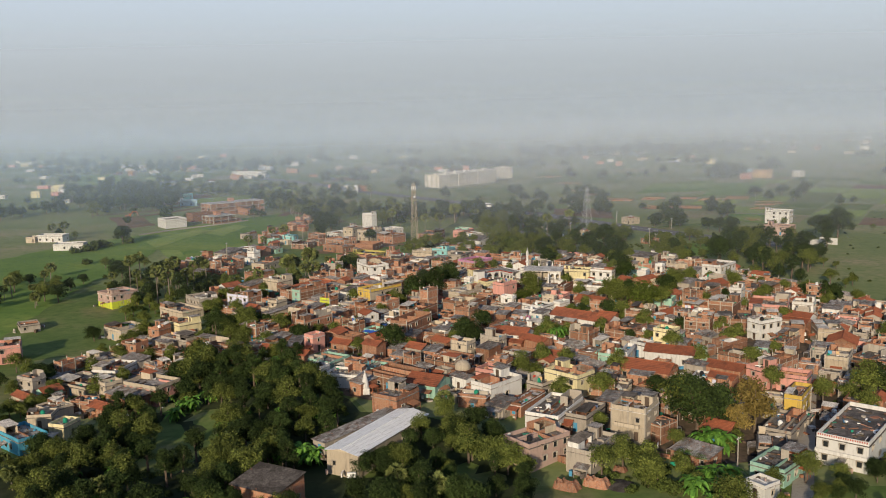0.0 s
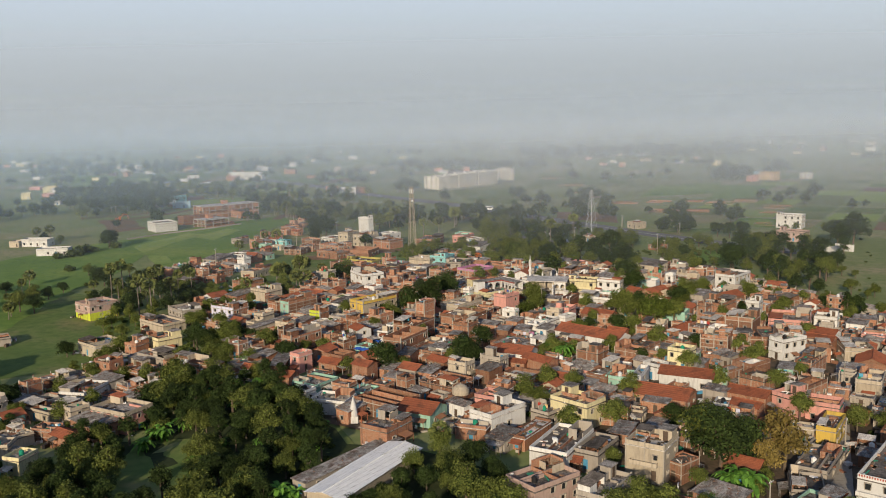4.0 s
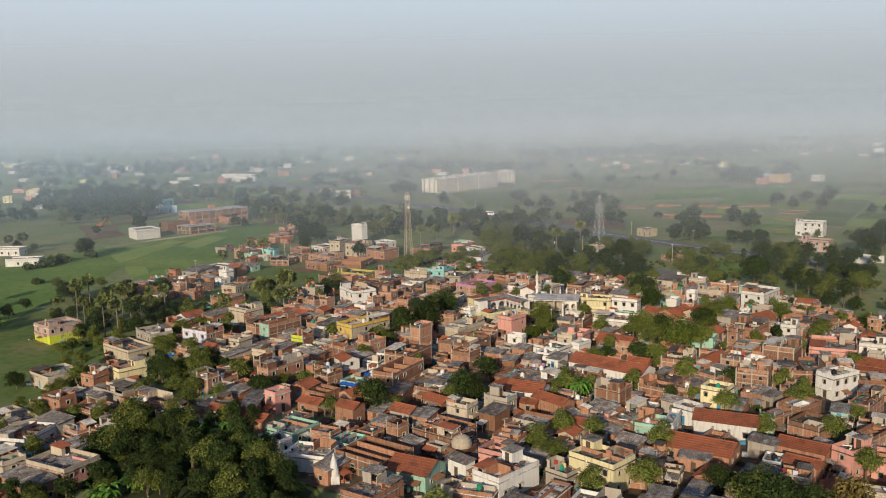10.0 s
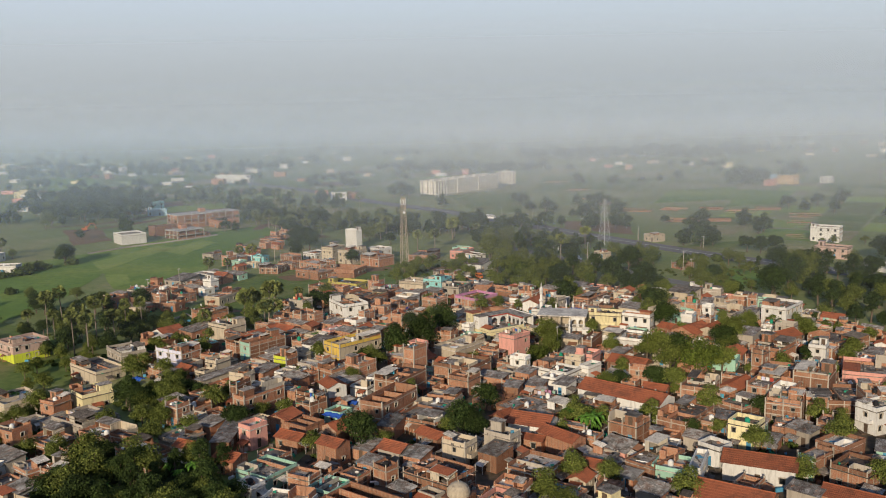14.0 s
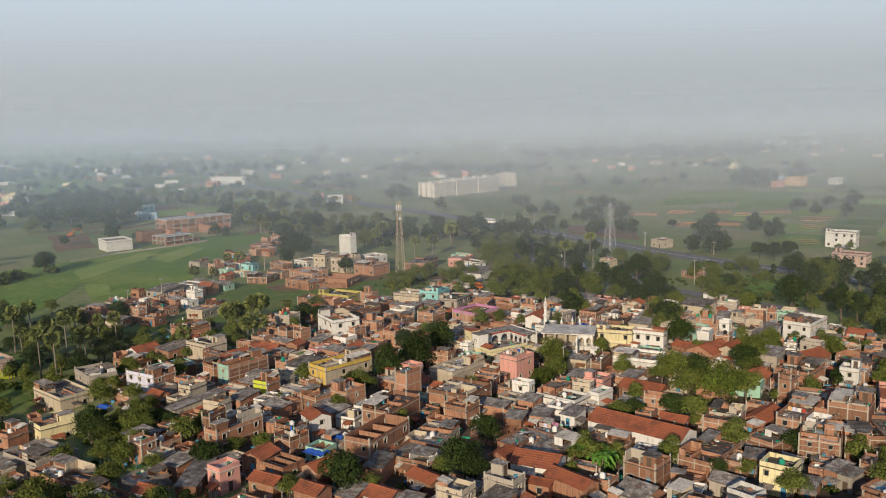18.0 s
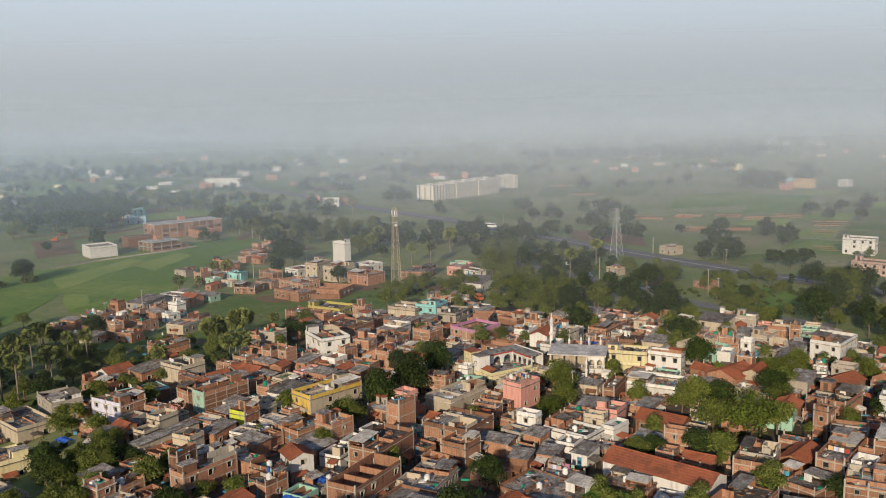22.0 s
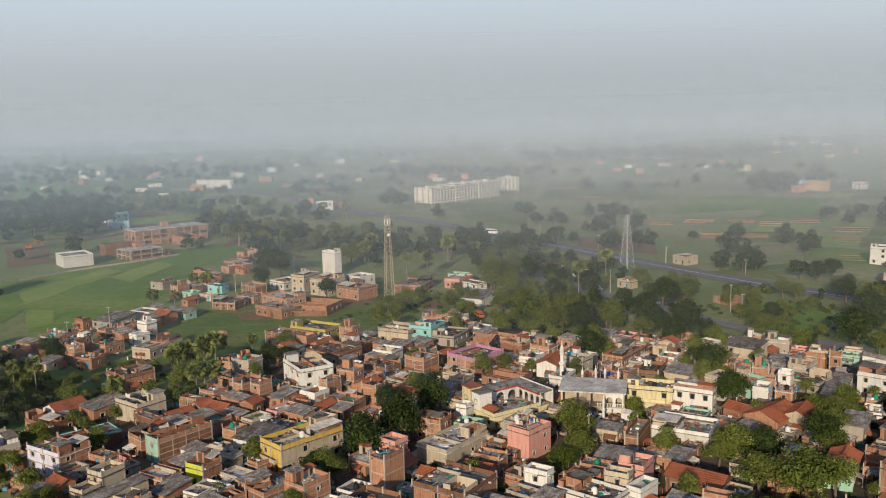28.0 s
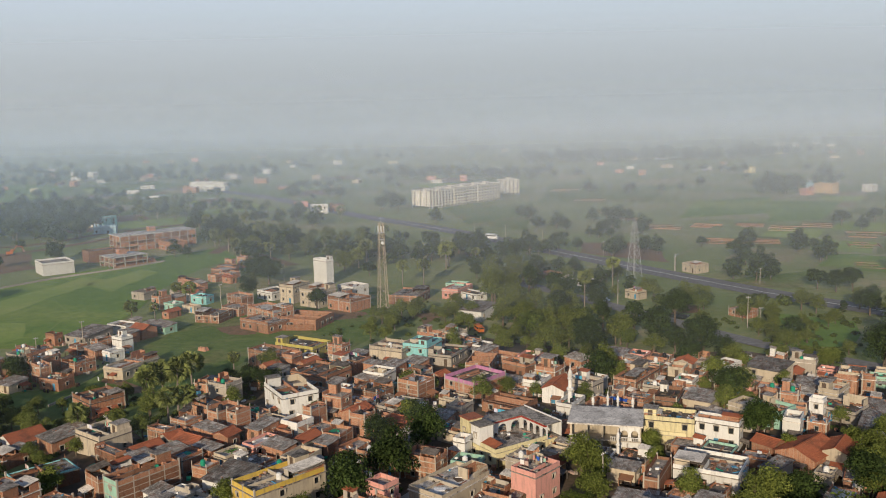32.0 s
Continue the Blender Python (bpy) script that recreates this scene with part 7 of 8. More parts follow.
for _x, _y, _s in ((36.4, 164.2, 3.0), (42.6, 170.4, 1.6), (30.3, 163.5, 3.0), (87.1, 405.9, 2.2), (76.5, 396.3, 2.2), (-54.7, 455.2, 2.0), (-126.0, 642.8, 4.0)):
    brick_stack(_x, _y, ground_z(_x, _y) + 0.2, -30, _s)

# ---- trees that stand out ----
for _x, _y, _k, _s in (
    (1.0, 327.2, "mango", 1.05), (9.3, 335.8, "mango", 1.15), (15.9, 351.1, "mango", 1.1), (6.1, 355.6, "mango", 0.8),
    (47.5, 331.0, "neem", 0.9), (41.5, 317.0, "lush", 0.7), (82.0, 299.0, "lush", 1.25), (75.0, 301.5, "neem", 0.95), (88.6, 300.5, "neem", 0.85),
    (72.1, 314.4, "neem", 0.9), (96.6, 319.9, "neem", 0.7), (109.7, 337.5, "neem", 0.6), (113.7, 346.3, "neem", 0.7),
    (17.1, 261.1, "mango", 0.95), (19.6, 259.3, "mango", 0.7), (-5.4, 257.4, "mango", 0.95), (-8.1, 318.7, "mango", 0.65), (-3.7, 315.9, "neem", 0.6), (-10.3, 302.1, "neem", 0.55),
    (23.5, 279.2, "mango", 0.75), (-66.2, 294.4, "tall", 0.85), (-58.6, 295.7, "mango", 0.6), (-57.1, 285.6, "neem", 0.5), (-52.1, 284.7, "neem", 0.55), (-35.9, 274.3, "mango", 0.65),
    (85.7, 267.8, "mango", 0.6), (66.0, 255.9, "mango", 0.5), (54.5, 288.9, "neem", 0.6), (58.7, 290.3, "mango", 0.6), (67.3, 289.4, "mango", 0.75), (71.7, 287.2, "neem", 0.7),
    (37.5, 385.7, "neem", 0.6), (55.4, 377.4, "neem", 0.6), (46.4, 336.0, "neem", 0.85), (49.0, 335.2, "neem", 0.7), (46.2, 321.8, "neem", 0.75), (43.3, 362.2, "neem", 0.5),
    (90.9, 376.5, "mango", 1.0), (95.9, 381.2, "neem", 0.8), (87.0, 349.3, "mango", 1.05), (75.6, 315.3, "neem", 1.0), (80.0, 315.9, "mango", 0.9), (96.5, 321.1, "mango", 0.95), (104.7, 343.0, "neem", 0.6),
    (105.4, 336.7, "neem", 0.8), (64.4, 188.1, "mango", 1.35), (61.6, 192.7, "neem", 1.2), (69.4, 190.1, "mango", 1.1), (59.7, 203.6, "mango", 0.7), (77.6, 187.7, "dry", 1.25), (72.8, 184.5, "dry", 0.8),
    (77.3, 161.4, "neem", 0.7), (115.0, 209.8, "neem", 1.0), (118.7, 211.7, "mango", 0.9), (83.7, 154.1, "mango", 0.45), (91.5, 160.9, "mango", 0.45), (80.3, 154.4, "neem", 0.4), (56.9, 179.3, "neem", 0.5),
    (47.8, 164.9, "bush", 1.6), (50.3, 160.8, "bush", 1.5), (51.0, 168.6, "bush", 1.3), (-6.0, 174.7, "mango", 0.62), (-10.3, 172.6, "mango", 0.6), (8.9, 184.6, "neem", 0.8), (11.8, 176.2, "neem", 0.85), (16.5, 172.2, "neem", 0.8),
    (7.6, 194.6, "neem", 0.6), (14.4, 188.3, "mango", 0.7), (19.5, 170.4, "neem", 0.7), (29.4, 225.4, "neem", 0.75), (32.3, 221.0, "neem", 0.6), (4.7, 183.3, "mango", 0.5), (-0.5, 174.8, "mango", 0.6),
    (-58.3, 236.9, "mango", 0.85), (-51.1, 229.8, "tall", 0.8), (-41.9, 228.5, "tall", 0.85), (-33.0, 233.4, "tall", 0.8), (-34.9, 223.4, "mango", 0.75), (-63.1, 291.6, "mango", 0.75), (-110.5, 303.1, "mango", 0.6),
    (-67.9, 297.8, "mango", 0.75), (-34.7, 272.3, "mango", 0.7), (-30.0, 278.8, "neem", 0.5), (-24.8, 280.1, "neem", 0.5), (-25.0, 311.4, "feather", 0.5), (36.1, 488.9, "neem", 0.7),
    (106.1, 470.0, "mango", 1.4), (105.5, 441.2, "neem", 1.1), (92.6, 446.8, "mango", 1.3), (124.0, 496.3, "neem", 0.9), (117.9, 497.6, "neem", 1.0), (123.4, 491.2, "mango", 0.8),
    (48.2, 539.0, "neem", 1.25), (52.4, 502.6, "neem", 1.2), (46.0, 473.9, "neem", 1.1), (53.2, 468.5, "neem", 1.1), (58.1, 455.5, "neem", 1.15), (65.2, 458.5, "neem", 1.05), (66.0, 425.1, "mango", 1.05), (79.3, 445.3, "neem", 0.9),
    (56.8, 431.0, "neem", 0.9), (46.6, 445.9, "neem", 0.7), (89.5, 571.8, "mango", 0.8), (95.9, 731.4, "far", 1.0), (108.2, 728.6, "far", 1.2), (112.0, 719.0, "far", 1.0), (98.9, 779.1, "far", 1.1),
    (-1.6, 887.8, "far", 1.7), (5.6, 854.0, "far", 1.6), (-7.9, 866.4, "far", 1.5), (-23.4, 512.7, "mango", 0.9), (-50.6, 567.3, "mango", 1.4), (-58.4, 575.9, "mango", 1.2), (-54.7, 540.2, "mango", 1.0), (-23.1, 625.7, "mango", 1.0),
    (174.3, 581.1, "far", 1.1), (174.6, 564.9, "far", 1.2), (160.8, 559.6, "far", 1.0), (173.7, 550.0, "far", 1.1), (177.6, 600.9, "far", 1.1), (185.8, 515.0, "mango", 1.0), (192.6, 514.7, "tall", 0.9), (177.7, 473.5, "mango", 1.1),
    (102.1, 432.3, "mango", 1.2), (104.8, 436.0, "mango", 1.05), (120.6, 487.5, "lush", 1.0), (111.7, 502.2, "bush", 2.2), (115.5, 504.0, "bush", 2.0), (113.8, 531.3, "bush", 2.0), (155.7, 547.7, "far", 0.9),
    (163.4, 541.0, "far", 1.2), (170.5, 542.7, "far", 1.0), (181.3, 521.4, "far", 1.05), (197.8, 525.2, "far", 1.0), (158.2, 485.4, "neem", 0.85), (161.2, 480.0, "neem", 0.75), (167.3, 472.5, "tall", 0.55),
    (147.4, 409.0, "mango", 1.45), (161.7, 426.6, "mango", 1.4), (130.8, 407.9, "neem", 0.8), (133.5, 410.5, "mango", 0.75), (129.0, 417.2, "neem", 0.6), (92.1, 377.6, "neem", 0.85), (82.1, 441.8, "lush", 0.75),
    (70.4, 431.1, "neem", 0.75), (62.3, 436.1, "neem", 0.75), (56.0, 442.6, "neem", 0.85), (52.4, 454.5, "lush", 1.2), (46.3, 516.9, "neem", 1.4), (53.0, 494.6, "neem", 1.1), (67.4, 459.1, "neem", 1.0),
    (49.4, 416.7, "neem", 0.65), (55.6, 412.8, "neem", 0.65), (63.6, 415.0, "neem", 0.55), (143.2, 497.9, "bush", 2.2), (149.5, 502.4, "bush", 1.8), (156.1, 496.1, "bush", 2.0), (178.8, 482.6, "neem", 0.85),
    (149.5, 411.3, "tall", 1.25), (164.9, 396.5, "neem", 1.0), (179.3, 382.8, "neem", 1.1), (218.0, 590.2, "far", 1.2), (212.0, 584.0, "far", 1.0), (229.0, 474.0, "mango", 1.5), (241.3, 481.1, "mango", 1.7), (233.0, 478.0, "mango", 1.5),
    (-174.5, 537.4, "mango", 1.2), (-177.0, 544.0, "mango", 1.1), (-168.8, 461.4, "bush", 1.6), (-171.0, 538.0, "bush", 2.2), (-181.0, 524.0, "bush", 2.4), (-186.0, 517.0, "bush", 2.6), (-184.0, 509.0, "bush", 2.4), (-190.0, 503.0, "bush", 2.0),
    (-193.0, 521.0, "bush", 2.0), (-213.0, 563.0, "neem", 0.6), (-228.0, 566.0, "fan", 1.0), (-221.0, 568.0, "fan", 1.1), (-226.0, 571.0, "mango", 0.7), (-150.3, 404.0, "mango", 0.55), (-150.7, 389.1, "mango", 0.6), (-101.2, 425.4, "mango", 0.9)):
    plant(_x, _y, _k, _s, mass=_y > 430)
for _x, _y, _s in (
    (-55.3, 393.9, 0.95), (-54.0, 404.7, 1.0), (-45.0, 386.3, 1.0), (-45.0, 401.1, 0.9), (-45.1, 377.7, 0.85), (-58.0, 409.8, 0.9), (-41.8, 380.3, 0.8), (-40.3, 432.3, 0.7), (-64.6, 373.7, 0.75),
    (-122.8, 384.5, 1.0), (-120.4, 392.7, 1.0), (-109.1, 379.9, 1.0), (-104.1, 388.8, 1.05), (-103.3, 377.7, 0.95), (-92.9, 366.0, 0.9), (-103.2, 356.9, 1.0), (-97.7, 354.4, 1.0), (-89.3, 384.0, 0.9), (-94.8, 382.4, 0.8), (-117.9, 378.6, 0.8),
    (-92.2, 501.8, 1.0), (-83.7, 535.9, 0.9), (-73.7, 518.8, 1.1), (-82.9, 500.5, 0.8), (-89.1, 670.4, 1.4), (-70.1, 646.7, 1.1), (-58.6, 625.7, 1.1), (-76.6, 694.5, 1.2), (-198.7, 870.4, 1.2), (-177.7, 845.7, 1.3), (-202.4, 744.7, 1.1), (-221.1, 906.8, 1.2),
    (-11.8, 603.8, 1.3), (-8.0, 607.6, 1.35), (10.1, 555.7, 1.1), (19.4, 553.0, 1.2), (31.3, 595.5, 1.4), (32.8, 599.7, 1.35), (77.7, 487.7, 1.05), (97.3, 526.5, 1.0), (32.3, 605.2, 1.2), (5.3, 158.1, 0.8), (-2.8, 161.4, 0.8), (-60.9, 165.0, 0.75), (-82.0, 174.1, 0.7), (7.8, 198.3, 0.8)):
    plant(_x, _y, "tallfan" if -130 < _x < -80 and 350 < _y < 412 or _x > 70 else "fan", _s * (1.3 if -66 < _x < -38 and 370 < _y < 412 else 1.0), "fan palms")
for _x, _y, _s in ((-59.2, 214.0, 1.1), (-56.4, 218.8, 1.1), (-33.9, 181.8, 1.2), (-31.8, 183.1, 1.2), (-40.1, 173.9, 1.2), (-23.3, 181.0, 1.4), (-21.0, 180.2, 1.2), (64.0, 179.5, 1.4), (66.5, 178.3, 1.4), (62.4, 162.3, 1.2), (58.8, 162.6, 1.2), (54.1, 158.0, 1.2), (60.6, 157.4, 1.1),
                   (-26.5, 182.4, 1.1), (45.2, 262.3, 1.3), (47.0, 263.3, 1.2), (42.5, 268.4, 1.2), (46.3, 266.8, 1.2), (-57.3, 220.9, 1.2), (-53.6, 224.7, 1.0), (-44.0, 201.2, 1.0), (1.5, 162.9, 1.0)):
    plant(_x, _y, "banana", _s, "banana plants")

# ---- groves and belts ----
WOOD = [-74.0, 165.1, -80.7, 200.2, -68.1, 260.7, -50.1, 265.5, -29.5, 245.3, -24.3, 218.4, -15.0, 208.4, -16.2, 185.9, -25.7, 182.3, -17.0, 145.6, -69.9, 150.6]
grove(WOOD, 120, ["mango", "tall", "tall"], 0.42, 0.78, 3.6, 3)
grove(WOOD, 320, ["bush", "bush", "bush", "neem", "banana"], 0.45, 0.9, 2.0, 31, mass=True)
grove([-98.2, 188.0, -80.6, 196.5, -70.1, 181.7, -63.7, 150.0, -82.4, 151.8], 26, ["mango", "neem", "fan", "bush"], 0.4, 0.7, 3.2, 4)
grove([-13.2, 177.5, 4.2, 198.0, 18.1, 190.2, 23.4, 172.9, 20.3, 142.4, -13.1, 145.3], 44, ["mango", "mango", "neem", "tall"], 0.42, 0.75, 3.4, 5)
grove([-122.6, 244.3, -122.3, 272.9, -105.7, 266.2, -93.6, 222.6, -104.7, 206.6], 14, ["mango", "neem"], 0.45, 0.7, 4.0, 6, mass=True)
grove([48.7, 158.0, 64.3, 164.5, 56.9, 139.3, 40.6, 140.7], 8, ["bush", "banana", "neem"], 0.7, 1.0, 3, 7)
grove([71.0, 163.9, 84.2, 162.7, 106.4, 182.0, 87.0, 136.8, 62.6, 138.8], 22, ["mango", "neem", "bush"], 0.3, 0.5, 2.5, 8)
grove([-118.1, 348.6, -158.0, 448.3, -125.7, 444.0, -96.4, 414.0, -86.2, 366.2, -100.7, 352.0], 34, ["mango", "neem", "fan", "bush"], 0.55, 0.95, 4.5, 9, mass=True)
grove([-68.2, 309.8, -58.5, 318.6, -43.4, 297.2, -48.3, 279.2, -60.3, 287.3], 18, ["neem", "mango", "bush"], 0.4, 0.7, 3.2, 10)
grove([45.8, 602.5, 76.5, 581.4, 86.8, 504.8, 88.5, 452.3, 70.7, 430.9, 55.9, 447.6, 43.5, 469.7, 41.0, 511.3], 40, ["neem", "neem", "mango", "tall"], 0.8, 1.25, 6, 11, group="roadside trees", mass=True)
grove([115.0, 478.0, 146.0, 486.0, 172.0, 468.0, 153.0, 432.0, 139.3, 413.5, 124.0, 446.0], 90, ["bush", "bush", "bush", "bush", "neem"], 0.4, 0.75, 3, 12, 1.5, group="roadside trees", mass=True)
grove([150.0, 398.0, 164.0, 430.0, 185.0, 470.0, 214.0, 437.2, 172.0, 358.5, 156.0, 372.0], 32, ["neem", "mango", "tall"], 0.7, 1.2, 6, 13, group="roadside trees", mass=True)
grove([-5.6, 507.8, 21.3, 525.0, 38.8, 511.7, 28.0, 475.8, 8.2, 462.5], 26, ["bush", "neem", "bush"], 0.4, 0.8, 4, 14, group="scrub behind the mast", mass=True)
grove([-63.1, 701.5, -2.0, 713.9, 58.2, 677.9, 47.2, 586.3, 6.9, 563.9, -34.0, 616.1], 48, ["far", "neem", "far", "far", "fan"], 0.6, 1.1, 6, 15, group="trees behind the village", mass=True)
grove([-149.3, 802.1, -78.2, 756.5, -40.0, 674.5, -69.4, 622.2, -130.0, 739.7], 40, ["far", "far", "fan"], 0.9, 1.6, 6, 16, group="trees beside the track", mass=True)
grove([-359.2, 923.8, -268.4, 945.9, -194.1, 780.8, -198.9, 704.4, -270.6, 741.9], 60, ["far"], 1.0, 1.8, 7, 17, group="far wood", mass=True)
grove([-263.1, 944.5, -182.1, 972.3, -94.0, 860.5, -29.0, 808.5, -32.5, 746.9, -153.9, 837.0], 44, ["far", "far", "fan"], 0.8, 1.5, 8, 18, group="far roadside trees", mass=True)
grove([73.4, 597.7, 117.3, 533.9, 108.2, 501.7, 72.2, 553.7], 22, ["neem", "far"], 0.5, 1.0, 6, 19, group="roadside trees", mass=True)
grove([-196.4, 389.4, -171.5, 426.6, -141.4, 355.2, -173.8, 343.0], 22, ["mango", "neem", "fan"], 0.6, 1.0, 5, 20, mass=True)
grove([59.2, 383.7, 84.7, 469.9, 112.0, 409.8, 143.5, 458.8, 125.2, 408.3], 10, ["neem", "mango"], 0.7, 1.0, 5, 21, mass=True)
grove([119.2, 360.9, 156.0, 461.1, 202.0, 497.1, 241.0, 555.2, 321.6, 564.9, 190.0, 349.5, 175.7, 385.7, 150.0, 378.7], 44, ["bush", "bush", "neem", "bush"], 0.35, 0.6, 5.5, 23, group="roadside trees", mass=True)
grove([99.0, 337.4, 147.9, 373.9, 197.8, 362.3, 157.1, 295.6, 134.9, 304.9, 112.6, 301.3, 103.4, 313.0], 40, ["neem", "bush", "neem", "mango", "tall"], 0.4, 0.72, 5.0, 24, group="trees behind the village", mass=True)
grove([-36.8, 392.0, -40.7, 432.4, -22.2, 418.4, -15.2, 381.5, -25.5, 376.0], 8, ["mango", "neem", "bush"], 0.5, 0.8, 4, 22, mass=True)

grove([-664.8, 1551.6, -579.2, 1659.7, -307.8, 1371.5, -186.5, 1470.3, -145.2, 1291.6, -268.4, 1222.4, -505.1, 1223.6], 90, ["far"], 0.9, 1.7, 9, 61, mass=True)
grove([-336.9, 860.4, -312.8, 947.7, -270.8, 995.7, -167.6, 911.6, -149.4, 818.6, -203.8, 798.0, -195.3, 703.7, -250.8, 688.0], 80, ["far", "far", "neem", "fan"], 0.8, 1.3, 7, 62, mass=True)
grove([-126.7, 726.2, -110.8, 810.0, -59.3, 725.5, -13.8, 669.6, -10.4, 603.8, -45.8, 618.1, -77.6, 650.8], 40, ["far", "neem", "fan"], 0.7, 1.1, 7, 63, mass=True)
ribbon("track", [-251.7, 703.1, -214.3, 726.0, -187.9, 773.7, -146.8, 808.0], 5.0, "soil", "pale dirt track between the tree belts", 0.3, "track")

FAR = random.Random(9)
for _i in range(330):
    _y = 620 + 1100 * FAR.random() ** 1.5
    _x = FAR.uniform(-0.62, 0.62) * _y
    _c = noise.noise((_x * 0.006, _y * 0.006, 4.0))
    if _c < -0.05 or not clear_of(_x, _y, 5) or -20 < _x < 150 and 800 < _y < 1000 or -200 < _x < -40 and 560 < _y < 640:
        continue
    for _k in range(FAR.randint(1, 5)):
        plant(_x + FAR.uniform(-14, 14), _y + FAR.uniform(-10, 10), "far", FAR.uniform(0.6, 1.4), "", True)
grove([180, 1430, 560, 1410, 620, 1560, 200, 1580], 120, ["far"], 1.2, 2.2, 8, 71, mass=True)
grove([-20, 1180, 150, 1150, 190, 1240, -40, 1290], 50, ["far"], 0.9, 1.6, 8, 72, mass=True)
grove([330, 925, 362, 935, 366, 975, 335, 985], 14, ["far"], 1.1, 1.7, 6, 73, mass=True)
pour_trees("far_woods", "scattered dark trees and belts of wood beyond the village")
# far farmsteads and hamlets
for _i in range(300):
    _y = 700 + 1250 * FAR.random() ** 1.2
    _x = FAR.uniform(-0.6, 0.6) * _y
    if noise.noise((_x * 0.004, _y * 0.004, 8.0)) < 0.02 or not clear_of(_x, _y, 6) or -30 < _x < 160 and 780 < _y < 1010 or _x > 60 and _y < 1150:
        continue
    JOINING[0] = True
    house(_x, _y, FAR.uniform(-50, 50), FAR.uniform(7, 16), FAR.uniform(6, 9), FAR.choice((3.4, 3.6, 6.2)), FAR.choice(("white", "white", "cream", "pink", "brick", "ycream")), "flat", far=1)
    JOINING[0] = False
pour("far_hamlets", "small pale houses scattered over the far plain", "houses")

# ---- the crowded small houses between the larger ones ----
VILLAGE = [-27.5, 233.8, -12.7, 216.5, 4.2, 201.4, 20.7, 203.5, 41.3, 178.8, 54.9, 171.0, 73.2, 178.5, 116.7, 195.6, 191.8, 292.0, 158.7, 346.9, 143.1, 402.1, 126.0, 421.0, 96.6, 414.2, 77.4, 416.2, 41.6, 418.5, 25.3, 460.3, 8.9, 416.6, -15.5, 433.2, -32.9, 407.8, -43.7, 358.9, -67.9, 345.2, -85.7, 350.4, -62.0, 307.6, -50.4, 282.5, -48.9, 249.8]
SUBURB = [-104.7, 206.6, -108.9, 249.1, -105.1, 278.6, -91.0, 312.3, -69.8, 291.1, -68.1, 260.7, -68.6, 237.5, -82.8, 216.7, -90.1, 197.6]
STRIP = [-111.7, 415.6, -122.2, 444.3, -106.7, 477.2, -88.7, 509.5, -82.5, 578.0, -74.4, 650.3, -60.9, 588.9, -68.8, 538.1, -78.0, 466.0, -82.7, 417.5, -94.3, 418.8]


def infill(poly, step, seed, keep, group):
    """Small houses in rows along the village's own grid, wherever there is room."""
    rnd = random.Random(seed)
    xs, ys = poly[0::2], poly[1::2]
    ca, sa = math.cos(radians(-36)), math.sin(radians(-36))
    n = 0
    for i in range(-60, 61):
        for j in range(-60, 61):
            u, v = i * step + rnd.uniform(-1.2, 1.2), j * step + rnd.uniform(-1.2, 1.2)
            x, y = 20 + u * ca - v * sa, 310 + u * sa + v * ca
            if not (min(xs) < x < max(xs) and min(ys) < y < max(ys)) or not inside(x, y, poly):
                continue
            w, d = rnd.uniform(3.4, 7.2), rnd.uniform(3.4, 6.6)
            rot = -36 + rnd.uniform(-7, 7) + rnd.choice((0, 0, 90))
            while w > 2.6 and not clear_rect(x, y, w, d, rot):
                w, d = w - 0.7, d - 0.7
            if w < 2.6 or d < 2.6 or any(math.hypot(x - a, y - b) < r * 0.62 + 1.2 for a, b, r in TREES):
                continue
            if rnd.random() < keep:
                continue
            roof = rnd.choices(("flat", "tile", "tin", "open"), (0.58, 0.14, 0.2, 0.08))[0]
            wall = rnd.choices(("brick", "grey", "cream", "white", "mint", "pink", "cyan"), (0.63, 0.13, 0.1, 0.09, 0.03, 0.02, 0.0))[0]
            h = rnd.uniform(2.5, 3.5) if roof != "flat" else rnd.choice((rnd.uniform(2.9, 3.7), rnd.uniform(2.9, 3.7), rnd.uniform(2.9, 3.7), rnd.uniform(5.0, 6.0)))
            if any(hh > 4.2 and (x - hx) ** 2 + (y - hy + 7) ** 2 < 49 for hx, hy, _, _, _, hh, *_ in SPEC_HOUSES):
                h = rnd.uniform(2.3, 2.9)
                roof = "flat" if roof == "tile" else roof
            JOINING[0] = not (y < 221 and x < 110)
            house(round(x, 1), round(y, 1), round(rot), round(w, 1), round(d, 1), round(h, 1), wall, roof, group=group, small=1)
            JOINING[0] = False
            n += 1
    return n


def clear_rect(x, y, w, d, rot):
    a = radians(rot)
    for fx in (-0.5, -0.25, 0, 0.25, 0.5):
        for fy in (-0.5, -0.25, 0, 0.25, 0.5):
            px, py = x + fx * w * math.cos(a) - fy * d * math.sin(a), y + fx * w * math.sin(a) + fy * d * math.cos(a)
            if not clear_of(px, py, 0.25):
                return False
    return True


SPEC_HOUSES = list(HOUSES)
infill(VILLAGE, 6.6, 41, 0.1, "small village houses")
infill(SUBURB, 8.0, 42, 0.15, "small village houses")
infill([118.0, 287.7, 157.1, 295.6, 128.7, 249.1, 108.5, 258.4], 7.5, 44, 0.2, "small village houses")
infill(STRIP, 8.5, 43, 0.25, "houses along the field")
pour("crowded_small_houses", "close-packed small brick and plaster houses of the village", "houses")

